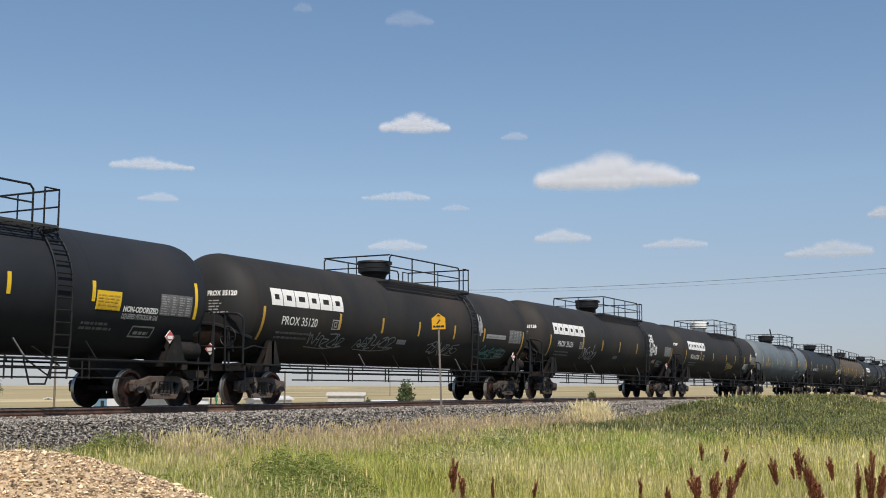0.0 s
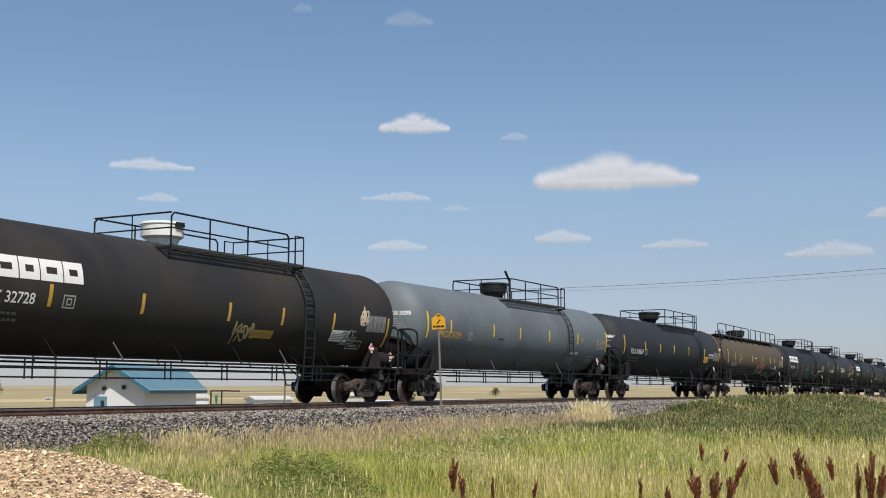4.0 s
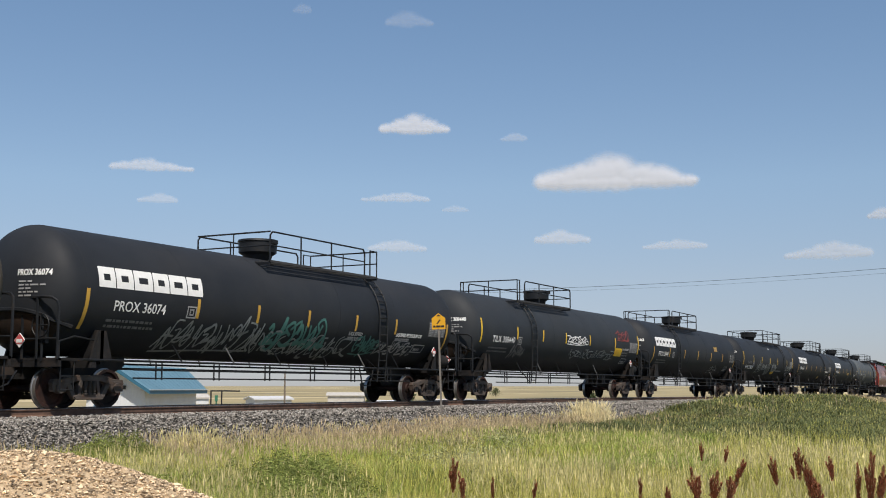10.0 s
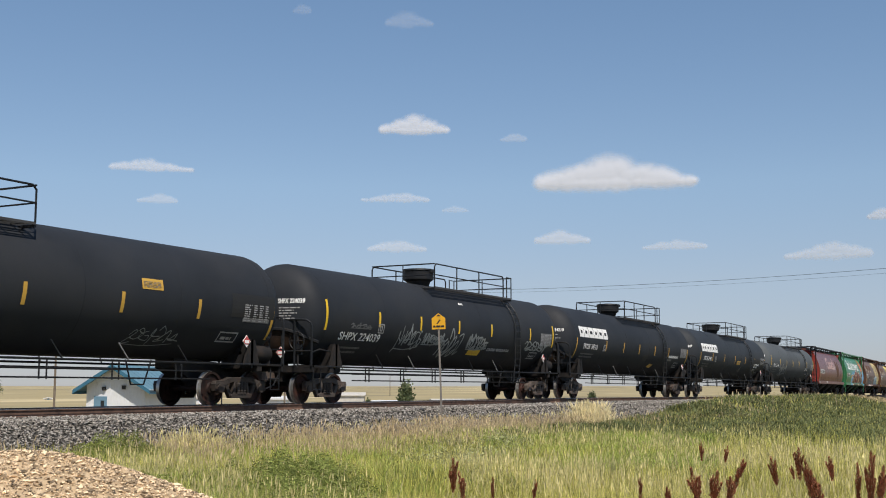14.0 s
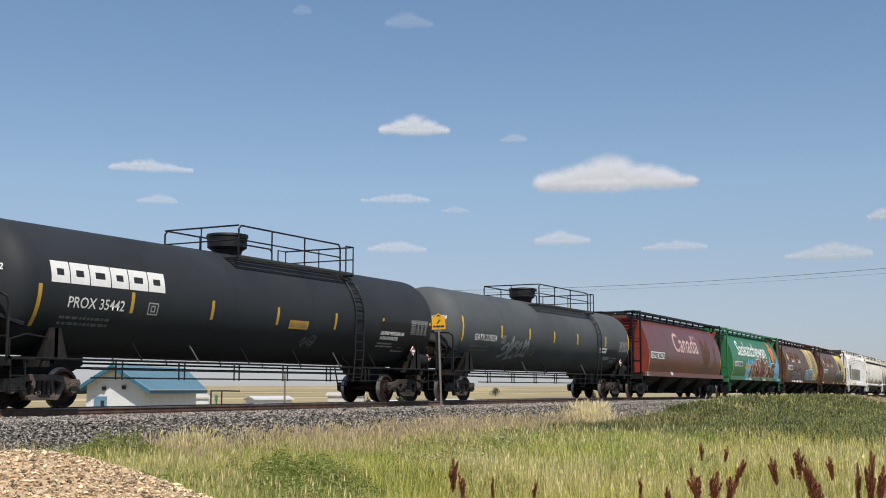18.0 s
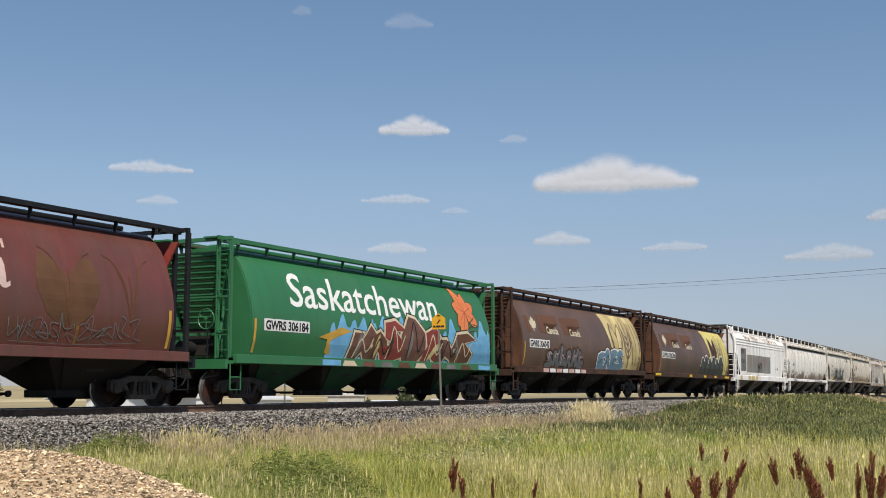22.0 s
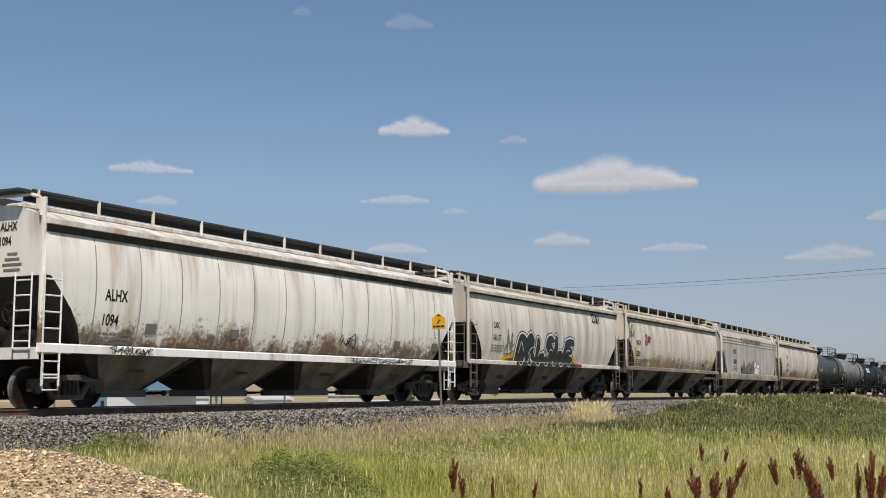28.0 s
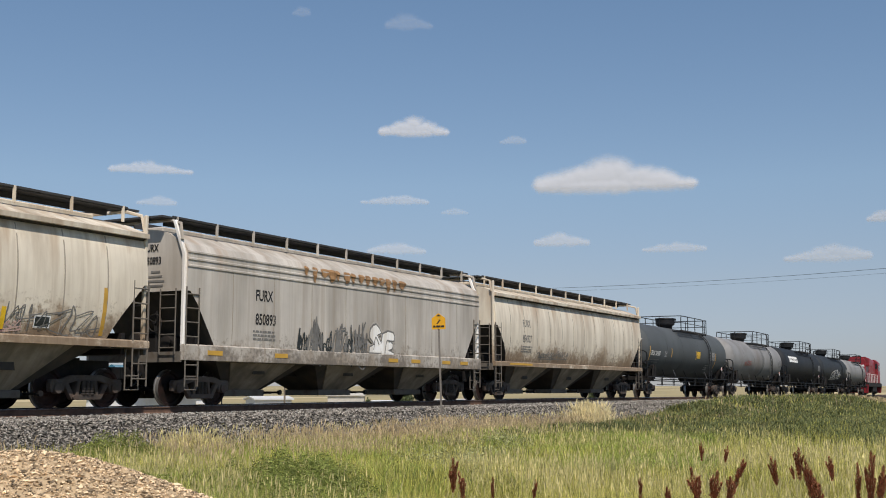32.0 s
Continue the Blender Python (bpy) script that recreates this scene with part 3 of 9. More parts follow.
def earth_material():
    """Near: grassy soil. Far: mown fields in bands."""
    m = mat("earth", (0.15, 0.135, 0.06), 0.95, var=0.4, scale=0.3, dirt=(0.20, 0.165, 0.08), dirt_amount=0.3, dirt_scale=0.4, bump=0.4, fine=6)
    n, l = m.node_tree.nodes, m.node_tree.links
    b = n["Principled BSDF"]
    near = b.inputs["Base Color"].links[0].from_socket
    geo = n.new("ShaderNodeNewGeometry")
    sep = n.new("ShaderNodeSeparateXYZ")
    l.new(geo.outputs["Position"], sep.inputs[0])
    mp = n.new("ShaderNodeMapping")
    mp.inputs["Scale"].default_value = (0.004, 0.012, 0)
    mp.inputs["Rotation"].default_value = (0, 0, radians(-35))
    l.new(geo.outputs["Position"], mp.inputs["Vector"])
    no = n.new("ShaderNodeTexNoise")
    no.inputs["Scale"].default_value, no.inputs["Detail"].default_value = 1.0, 4.0
    l.new(mp.outputs[0], no.inputs["Vector"])
    rp = n.new("ShaderNodeValToRGB")
    e = rp.color_ramp.elements
    e[0].position, e[0].color = 0.32, (0.17, 0.15, 0.095, 1)
    e[1].position, e[1].color = 0.62, (0.52, 0.43, 0.25, 1)
    k = e.new(0.48)
    k.color = (0.38, 0.31, 0.165, 1)
    k = e.new(0.56)
    k.color = (0.30, 0.255, 0.14, 1)
    l.new(no.outputs["Fac"], rp.inputs[0])
    r = n.new("ShaderNodeMapRange")
    r.inputs["From Min"].default_value, r.inputs["From Max"].default_value = 24.0, 34.0
    l.new(sep.outputs["Y"], r.inputs["Value"])
    mx = n.new("ShaderNodeMix")
    mx.data_type = "RGBA"
    l.new(r.outputs[0], mx.inputs[0])
    l.new(near, mx.inputs[6])
    l.new(rp.outputs[0], mx.inputs[7])
    l.new(mx.outputs[2], b.inputs["Base Color"])
    return m


ground = sheet("ground", spaced(-3000, 4200, -6, 130, 0.9, 1.22), spaced(-3000, 4200, -4, 30, 0.6, 1.22), ground_z, earth_material(), "grassy verge running out to dry prairie fields", "ground")

# ballast bed along the line, with a shoulder on both sides
BED = [(-3.9, -0.92), (-2.35, -0.27), (-1.6, -0.20), (1.6, -0.20), (2.35, -0.27), (3.9, -1.0)]
STATIONS = [-60.0, 52.0, 55.0] + [52.0 + 5.0 * k for k in range(1, 31)] + [900.0]


def along(prof):
    """A closed profile (y, z) drawn out along the line."""
    s, n = Shape(), len(prof)
    for x in STATIONS:
        s.v += [(x, TRACK_Y + float(bend(x)) + y, z + grade(x)) for y, z in prof]
    for k in range(len(STATIONS) - 1):
        for i in range(n):
            j = (i + 1) % n
            s.f.append((n * k + i, n * k + j, n * k + n + j, n * k + n + i))
    s.f += [tuple(range(n))[::-1], tuple(n * (len(STATIONS) - 1) + i for i in range(n))]
    return s


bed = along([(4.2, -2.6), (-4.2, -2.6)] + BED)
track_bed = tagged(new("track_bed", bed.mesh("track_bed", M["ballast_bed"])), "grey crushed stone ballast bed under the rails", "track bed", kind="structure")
track = thing("railway_track", "rusty steel rails on dark timber sleepers", "railway track", kind="structure")
for y in (-0.75, 0.75):
    foot = ((-0.075, -0.172), (0.075, -0.172), (0.07, -0.155), (0.012, -0.13), (0.012, -0.045), (0.036, -0.035), (0.036, -0.008), (-0.036, -0.008), (-0.036, -0.035), (-0.012, -0.045), (-0.012, -0.13), (-0.07, -0.155))
    r = part("rail", along([(y + a, z) for a, z in foot]), M["rail"], track)
    part("rail_head", along([(y + a, z) for a, z in ((-0.034, -0.008), (0.034, -0.008), (0.03, 0.0), (-0.03, 0.0))]), M["rail_head"], r)
rng = random.Random(5)
for k in range(200):
    part("sleeper", lambda: Shape().box(0, 0, -0.262, 0.23, 2.6, 0.17), M["sleeper"], track, at=pose(8 + k * 0.52, TRACK_Y + float(bend(8 + k * 0.52)) + rng.uniform(-0.04, 0.04), grade(8 + k * 0.52), 0, 0, rng.uniform(-1.5, 1.5) + swing(8 + k * 0.52)), key="tie", bevel=0.012)


def mesh_from(name, verts, faces_by_size, material, smooth_faces=False):
    """Fast mesh from arrays. faces_by_size: list of (n, k) index arrays."""
    me = bpy.data.meshes.new(name)
    loops = np.concatenate([f.ravel() for f in faces_by_size]).astype(np.int32)
    sizes = np.concatenate([np.full(len(f), f.shape[1], np.int32) for f in faces_by_size])
    me.vertices.add(len(verts))
    me.vertices.foreach_set("co", np.asarray(verts, np.float32).ravel())
    me.loops.add(len(loops))
    me.loops.foreach_set("vertex_index", loops)
    me.polygons.add(len(sizes))
    me.polygons.foreach_set("loop_start", np.concatenate([[0], np.cumsum(sizes)[:-1]]).astype(np.int32))
    me.update(calc_edges=True)
    me.validate()
    if not smooth_faces:
        me.shade_flat()
    me.materials.append(material)
    return me


def stones(name, xyz, size, material, label, category, gen, flat=0.7):
    """Angular eight-sided stones."""
    n = len(xyz)
    base = np.array([(1, 0, 0), (-1, 0, 0), (0, 1, 0), (0, -1, 0), (0, 0, 1), (0, 0, -1)], float)
    d = base[None] * gen.uniform(0.6, 1.25, (n, 6, 1)) + gen.normal(0, 0.22, (n, 6, 3))
    a, b = gen.uniform(0, 6.28, n), gen.normal(0, 0.5, n)
    ca, sa, cb, sb = np.cos(a), np.sin(a), np.cos(b), np.sin(b)
    d = d * np.array([1.25, 1.0, flat])
    x, y, z = d[..., 0], d[..., 1], d[..., 2]
    y, z = y * cb[:, None] - z * sb[:, None], y * sb[:, None] + z * cb[:, None]
    x, y = x * ca[:, None] - y * sa[:, None], x * sa[:, None] + y * ca[:, None]
    v = np.stack([x, y, z], -1) * size[:, None, None] + xyz[:, None, :]
    f = np.array([(0, 2, 4), (2, 1, 4), (1, 3, 4), (3, 0, 4), (2, 0, 5), (1, 2, 5), (3, 1, 5), (0, 3, 5)])
    faces = (np.arange(n)[:, None, None] * 6 + f[None]).reshape(-1, 3)
    return tagged(new(name, mesh_from(name, v.reshape(-1, 3), [faces], material)), label, category, kind="stuff")


gen = np.random.default_rng(3)
n = 64000
sx = 12 + (gen.random(n) ** 1.7) * 75
sy = gen.uniform(-3.75, -1.15, n)
sz = np.interp(sy, [b[0] for b in BED], [b[1] for b in BED]) - 0.0038 * np.clip(sx - 55, 0, None)
size = gen.uniform(0.015, 0.036, n) * (1 + (sx - 12) / 110)
stones("ballast_stones", np.stack([sx, TRACK_Y + bend(sx) + sy, sz + 0.01 + gen.uniform(-0.015, 0.02, n)], -1), size, M["ballast"], "loose grey ballast stones on the shoulder", "ballast", gen)
n = 9000
sx = 12 + (gen.random(n) ** 1.7) * 75
sy = gen.uniform(-3.75, -1.15, n)
sz = np.interp(sy, [b[0] for b in BED], [b[1] for b in BED]) - 0.0038 * np.clip(sx - 55, 0, None)
stones("ballast_stones", np.stack([sx, TRACK_Y + bend(sx) + sy, sz + 0.03 + gen.uniform(-0.01, 0.02, n)], -1), gen.uniform(0.013, 0.030, n) * (1 + (sx - 12) / 110), M["pale_ballast"], "pale broken stones among the grey ballast", "ballast", gen)
n = 3000
sx = 10 + gen.random(n) * 60
sy = gen.uniform(1.3, 3.6, n)
stones("ballast_stones", np.stack([sx, TRACK_Y + bend(sx) + sy, np.interp(sy, [b[0] for b in BED], [b[1] for b in BED]) - 0.0038 * np.clip(sx - 55, 0, None) + 0.015], -1), gen.uniform(0.03, 0.05, n), M["ballast"], "loose grey ballast stones behind the rails", "ballast", gen)

# gravel heap beside the road
HEAP = (7.35, 8.05)


def heap_z(x, y):
    d = np.hypot((np.asarray(x) - HEAP[0]) / 1.0, (np.asarray(y) - HEAP[1]) / 1.0)
    return 0.96 * np.exp(-((d / 2.05) ** 2.4)) + 0.05 * np.sin(np.asarray(x) * 2.3) * np.cos(np.asarray(y) * 1.9) * np.exp(-((d / 2.2) ** 2))


heap = sheet("gravel_heap", list(np.arange(HEAP[0] - 5, HEAP[0] + 5.01, 0.12)), list(np.arange(HEAP[1] - 5, HEAP[1] + 5.01, 0.12)),
             lambda x, y: ground_z(x, y) - 0.06 + heap_z(x, y), M["heap"], "heap of tan gravel beside the tracks", "gravel heap")
heap["kind"] = "stuff"
n = 56000
a, d = gen.uniform(0, 6.283, n), 3.2 * np.sqrt(gen.random(n))
hx, hy = HEAP[0] + d * np.cos(a), HEAP[1] + d * np.sin(a)
stones("gravel", np.stack([hx, hy, ground_z(hx, hy) - 0.048 + heap_z(hx, hy)], -1), np.clip(gen.lognormal(-4.72, 0.5, n), 0.005, 0.036), M["heap_stone"], "tan and pale gravel stones on the heap", "gravel", gen, 0.6)


# ---- grass and weeds ----
def blades(name, x, y, height, width, lean, material, label, gen, head=0.0):
    """Tapered bent blades; head: share that carries a seed head."""
    n = len(x)
    z = ground_z(x, y) - 0.02
    a = gen.uniform(0, 6.283, n)
    lx, ly = gen.normal(0.12, 1, n) * lean * height, gen.normal(0, 1, n) * lean * height
    wx, wy = np.cos(a) * width / 2, np.sin(a) * width / 2
    p0 = np.stack([x, y, z], -1)
    mid = p0 + np.stack([lx * 0.3, ly * 0.3, height * 0.55], -1)
    tip = p0 + np.stack([lx, ly, height * (1 - 0.25 * lean)], -1)
    w = np.stack([wx, wy, np.zeros(n)], -1)
    v = np.stack([p0 - w, p0 + w, mid + w * 0.8, mid - w * 0.8, tip], 1)
    i = np.arange(n)[:, None] * 5
    verts, quads, tris = v.reshape(-1, 3), i + np.array([[0, 1, 2, 3]]), i + np.array([[3, 2, 4]])
    if head:
        k = np.flatnonzero(gen.random(n) < head)
        h, t = height[k] * 0.2, tip[k]
        up = np.stack([lx[k] * 0.25, ly[k] * 0.25, h], -1)
        ww = w[k] * 1.9
        hv = np.stack([t - up * 0.5, t + ww + up * 0.15, t + up, t - ww + up * 0.15], 1)
        j = len(verts) + np.arange(len(k))[:, None] * 4
        verts = np.concatenate([verts, hv.reshape(-1, 3)])
        quads = np.concatenate([quads, j + np.array([[0, 1, 2, 3]])])
    return tagged(new(name, mesh_from(name, verts, [quads, tris], material)), label, "grass", kind="stuff")


def verge(gen, n, r0, r1, a0, a1):
    """Places over the verge, thinning with distance from the road."""
    r = r0 * (r1 / r0) ** gen.random(n)
    a = np.radians(gen.uniform(a0, a1, n))
    x, y = r * np.cos(a), r * np.sin(a)
    ok = (y < TRACK_Y - 3.1 - 0.5 * np.sin(x * 0.7) * np.sin(x * 0.23)) & (heap_z(x, y) < 0.22)
    ok &= (((x - 12.3) / 1.5) ** 2 + ((y - 8.6) / 0.9) ** 2 > 1 + 0.3 * np.sin(x * 3) * np.cos(y * 4)) | (gen.random(n) < 0.45)
    return x[ok], y[ok]


def patchy(x, y, s, seed):
    return np.sin(x * s + seed) * np.cos(y * s * 1.3 + seed * 2) + 0.5 * np.sin(x * s * 2.7 - y * s * 2.1 + seed)


def tufts(x, y, s, seed):
    """Smooth value noise from 0 to 1 over the ground, s lumps a metre."""
    x, y = np.asarray(x) * s + 91.7, np.asarray(y) * s + 57.3
    i, j = np.floor(x).astype(int), np.floor(y).astype(int)
    u, v = x - i, y - j
    u, v = u * u * (3 - 2 * u), v * v * (3 - 2 * v)

    def at(a, b):
        q = np.sin(a * 127.1 + b * 311.7 + seed * 74.7) * 43758.5453
        return q - np.floor(q)
    return (at(i, j) * (1 - u) + at(i + 1, j) * u) * (1 - v) + (at(i, j + 1) * (1 - u) + at(i + 1, j + 1) * u) * v


gen = np.random.default_rng(11)


def rank(x, y):
    """Where the leafy green growth starts, out towards the bank."""
    return np.clip((np.hypot(x, y) - 31.5 - 1.5 * np.sin(y * 1.1 + 1) - 0.8 * np.sin(x * 2.3)) / 3.0, 0, 1) * np.clip((x / np.maximum(y, 0.1) - 2.1) / 0.25, 0, 1)


x, y = verge(gen, 360000, 8.5, 150, -2, 56)
ok = (gen.random(len(x)) > 0.55 * rank(x, y)) & (gen.random(len(x)) < 0.35 + 1.1 * tufts(x, y, 1.7, 1))
x, y = x[ok], y[ok]
r = np.hypot(x, y)
blades("meadow_grass", x, y, gen.uniform(0.15, 0.42, len(x)) * (0.62 + 0.42 * tufts(x, y, 2.3, 2) + 0.42 * tufts(x, y, 0.45, 3)), 0.0030 + 0.00030 * r, 0.15, M["grass"], "tall green and yellowing meadow grass", gen)
x, y = verge(gen, 170000, 8.5, 140, -2, 56)
ok = patchy(x, y, 0.33, 4) + gen.normal(0, 0.6, len(x)) > 0.55 - 0.8 * ((np.hypot(x, y) < 28) & (x > 1.9 * y))
ok &= (gen.random(len(x)) > 0.9 * rank(x, y)) & (gen.random(len(x)) < 0.2 + 1.3 * tufts(x, y, 1.1, 5))
x, y = x[ok], y[ok]
r = np.hypot(x, y)
blades("dry_grass", x, y, gen.uniform(0.24, 0.48, len(x)) * (0.7 + 0.5 * tufts(x, y, 1.3, 4)), 0.003 + 0.00028 * r, 0.12, M["dry"], "pale dry grass with seed heads", gen, 0.55)
x, y = verge(gen, 130000, 9, 150, -2, 56)
bank = rank(x, y) > 0.5
ok = (patchy(x, y, 0.45, 9) + gen.normal(0, 0.35, len(x)) > 0.75 - 0.4 * (x < 1.9 * y)) & ~bank
x, y = x[ok], y[ok]
r = np.hypot(x, y)
blades("weeds", x, y, gen.uniform(0.18, 0.42, len(x)), 0.012 + 0.0008 * r, 0.6, M["weed"], "dark green leafy weeds in the grass", gen)
x, y = verge(gen, 270000, 29, 150, -2, 26)
ok = (gen.random(len(x)) < rank(x, y)) & (patchy(x, y, 0.5, 3) + gen.normal(0, 0.5, len(x)) > -0.9)
ok &= ~((x > 112) & (patchy(x, y, 0.3, 8) > 0.1))
x, y = x[ok], y[ok]
r = np.hypot(x, y)
blades("bank_greenery", x, y, gen.uniform(0.15, 0.40, len(x)) * (1 + 0.25 * patchy(x, y, 0.8, 2)), 0.012 + 0.0006 * r, 0.6, M["bank_weed"], "dark green leafy growth covering the bank", gen)


def clump(cx, cy, rx, ry, n, lo, hi, width, lean, material, label, head=0.0, lift=0.0):
    """A tuft of leaves or stalks, thinning towards its edge."""
    a, q = gen.uniform(0, 6.283, n), np.sqrt(gen.random(n)) * (1 + gen.normal(0, 0.12, n))
    tx, ty = cx + np.cos(a) * q * rx, cy + np.sin(a) * q * ry
    o = blades("weed_clump" if not head else "straw_clump", tx, ty, gen.uniform(lo, hi, n) * (1.1 - 0.45 * q), np.full(n, width), lean, material, label, gen, head)
    o.location.z += lift
    return o


def leafy(spots, n, size, label, material="weed"):
    """Low bushy weeds: small leaves on domes given as x, y, radius, height."""
    w = np.array([s_[2] ** 2 * s_[3] for s_ in spots])
    pick = gen.choice(len(spots), n, p=w / w.sum())
    cx, cy, rr, hh = (np.array([s_[k] for s_ in spots])[pick] for k in range(4))
    a, q = gen.uniform(0, 6.283, n), np.sqrt(gen.random(n)) * (1 + gen.normal(0, 0.1, n))
    x, y = cx + np.cos(a) * q * rr, cy + np.sin(a) * q * rr
    top = hh * np.sqrt(np.clip(1 - 0.85 * q * q, 0.05, 1)) * (1 + 0.25 * patchy(x, y, 6.0, 3))
    z = ground_z(x, y) + top * gen.random(n) ** 0.45
    d = np.stack([gen.normal(0, 1, n), gen.normal(0, 1, n), gen.normal(0.25, 0.5, n)], -1)
    d /= np.linalg.norm(d, axis=1, keepdims=True)
    side_ = np.cross(d, gen.normal(0, 1, (n, 3)))
    side_ /= np.linalg.norm(side_, axis=1, keepdims=True)
    ln = (gen.uniform(0.6, 1.3, n) * size)[:, None]
    c = np.stack([x, y, z], -1)
    v = np.stack([c - d * ln, c + side_ * ln * 0.32, c + d * ln, c - side_ * ln * 0.32], 1).reshape(-1, 3)
    return tagged(new("weed_clump", mesh_from("weed_clump", v, [np.arange(n)[:, None] * 4 + np.array([[0, 1, 2, 3]])], M[material])), label, "weeds", kind="stuff")


# leafy patch in the near grass, and growth at the foot of the ballast
leafy(((12.9, 9.0, 0.8, 0.6), (11.9, 8.3, 0.7, 0.5), (13.9, 9.8, 0.75, 0.5), (12.1, 9.0, 0.6, 0.4), (13.5, 8.9, 0.6, 0.45), (11.2, 7.7, 0.6, 0.42), (14.9, 10.1, 0.8, 0.42), (10.6, 7.6, 0.5, 0.35), (10.2, 6.9, 0.5, 0.35), (11.4, 7.2, 0.5, 0.35), (12.4, 8.0, 0.6, 0.4), (13.6, 10.4, 0.6, 0.4)), 30000, 0.023, "low bushy green weeds in the near grass")
leafy(((17.2, 16.7, 0.6, 0.5), (18.1, 16.9, 0.7, 0.6), (18.9, 17.0, 0.5, 0.4), (16.6, 16.5, 0.5, 0.35)), 9000, 0.026, "bushy green weeds at the foot of the ballast")
# a sprig on the gravel heap
sprig = [(8.7 + 0.1 * k, 7.95 - 0.07 * k) for k in range(3)]
o = leafy([(a_, b_, 0.13, 0.12) for a_, b_ in sprig], 420, 0.02, "small green sprig growing on the gravel heap")
o.location.z = float(heap_z(*sprig[1])) - 0.06
# fresh growth and grey-green weeds between the meadow and the ballast
x, y = verge(gen, 52000, 20, 44, 15, 26)
ok = (tufts(x, y, 0.5, 7) + gen.normal(0, 0.15, len(x)) > 0.42) & (rank(x, y) < 0.6)
x, y = x[ok], y[ok]
blades("fresh_growth", x, y, gen.uniform(0.2, 0.42, len(x)), 0.006 + 0.0004 * np.hypot(x, y), 0.35, M["fresh"], "fresh green growth in the meadow", gen)
x, y = verge(gen, 34000, 11, 30, 28, 45)
ok = tufts(x, y, 0.7, 8) + gen.normal(0, 0.15, len(x)) > 0.5
x, y = x[ok], y[ok]
blades("fresh_growth", x, y, gen.uniform(0.2, 0.45, len(x)), 0.005 + 0.0004 * np.hypot(x, y), 0.35, M["fresh"], "fresh green growth in the meadow", gen)
rng = random.Random(77)
leafy([(r_ * math.cos(radians(a_)), r_ * math.sin(radians(a_)), rng.uniform(0.5, 1.0), rng.uniform(0.25, 0.45)) for r_, a_ in ((rng.uniform(21, 36), rng.uniform(24.6, 28.6)) for k in range(22))], 9000, 0.030, "grey-green weeds in the meadow", "sage")
clump(20.2, 16.9, 1.2, 0.4, 1200, 0.35, 0.65, 0.011, 0.2, M["dry"], "straw-coloured grass at the foot of the ballast", 0.5)
x, y = verge(gen, 60000, 20, 110, 4, 50)
ok = (y > 12.5) & (patchy(x, y, 0.5, 6) + gen.normal(0, 0.4, len(x)) > -0.1) & (gen.random(len(x)) > 0.85 * rank(x, y))
x, y = x[ok], y[ok]
blades("seed_grass", x, y, gen.uniform(0.3, 0.55, len(x)), 0.004 + 0.0003 * np.hypot(x, y), 0.14, M["seed_grass"], "pinkish tan seeding grass along the ballast", gen, 0.7)
# pinkish tan fringe at the foot of the ballast
n = 5200
tx = gen.uniform(24, 46, n)
ty = TRACK_Y - 4.1 + gen.normal(0, 0.42, n)
blades("tan_fringe", tx, ty, gen.uniform(0.3, 0.62, n) * (0.6 + 0.7 * tufts(tx, ty, 0.8, 9)), np.full(n, 0.013), 0.22, M["seed_grass"], "pinkish tan seeding grass at the foot of the ballast", gen, 0.7)
# a straw tuft at the foot of the ballast, and thin grass creeping up it
tx, ty = gen.normal(44.2, 1.1, 2200), gen.normal(16.9, 0.35, 2200)
blades("straw_tuft", tx, ty, gen.uniform(0.45, 1.0, 2200) * np.exp(-(((tx - 44.2) / 2.0) ** 2)), np.full(2200, 0.018), 0.2, M["straw"], "tuft of tall straw grass beside the ballast", gen, 0.6)
n = 3800
tx, ty = gen.uniform(19, 45, n), TRACK_Y - 3.4 + np.abs(gen.normal(0, 0.45, n))
o = blades("shoulder_grass", tx, ty, gen.uniform(0.25, 0.6, n), np.full(n, 0.013), 0.25, M["dry"], "thin dry grass creeping up the ballast", gen, 0.5)

# dry tan grass on the far end of the bank
n = 5200
tx, ty = gen.uniform(96, 126, n), gen.normal(14.4, 1.5, n)
blades("bank_straw", tx, ty, gen.uniform(0.15, 0.4, n), np.full(n, 0.055), 0.3, M["seed_grass"], "dry tan grass on the far end of the bank", gen, 0.4)


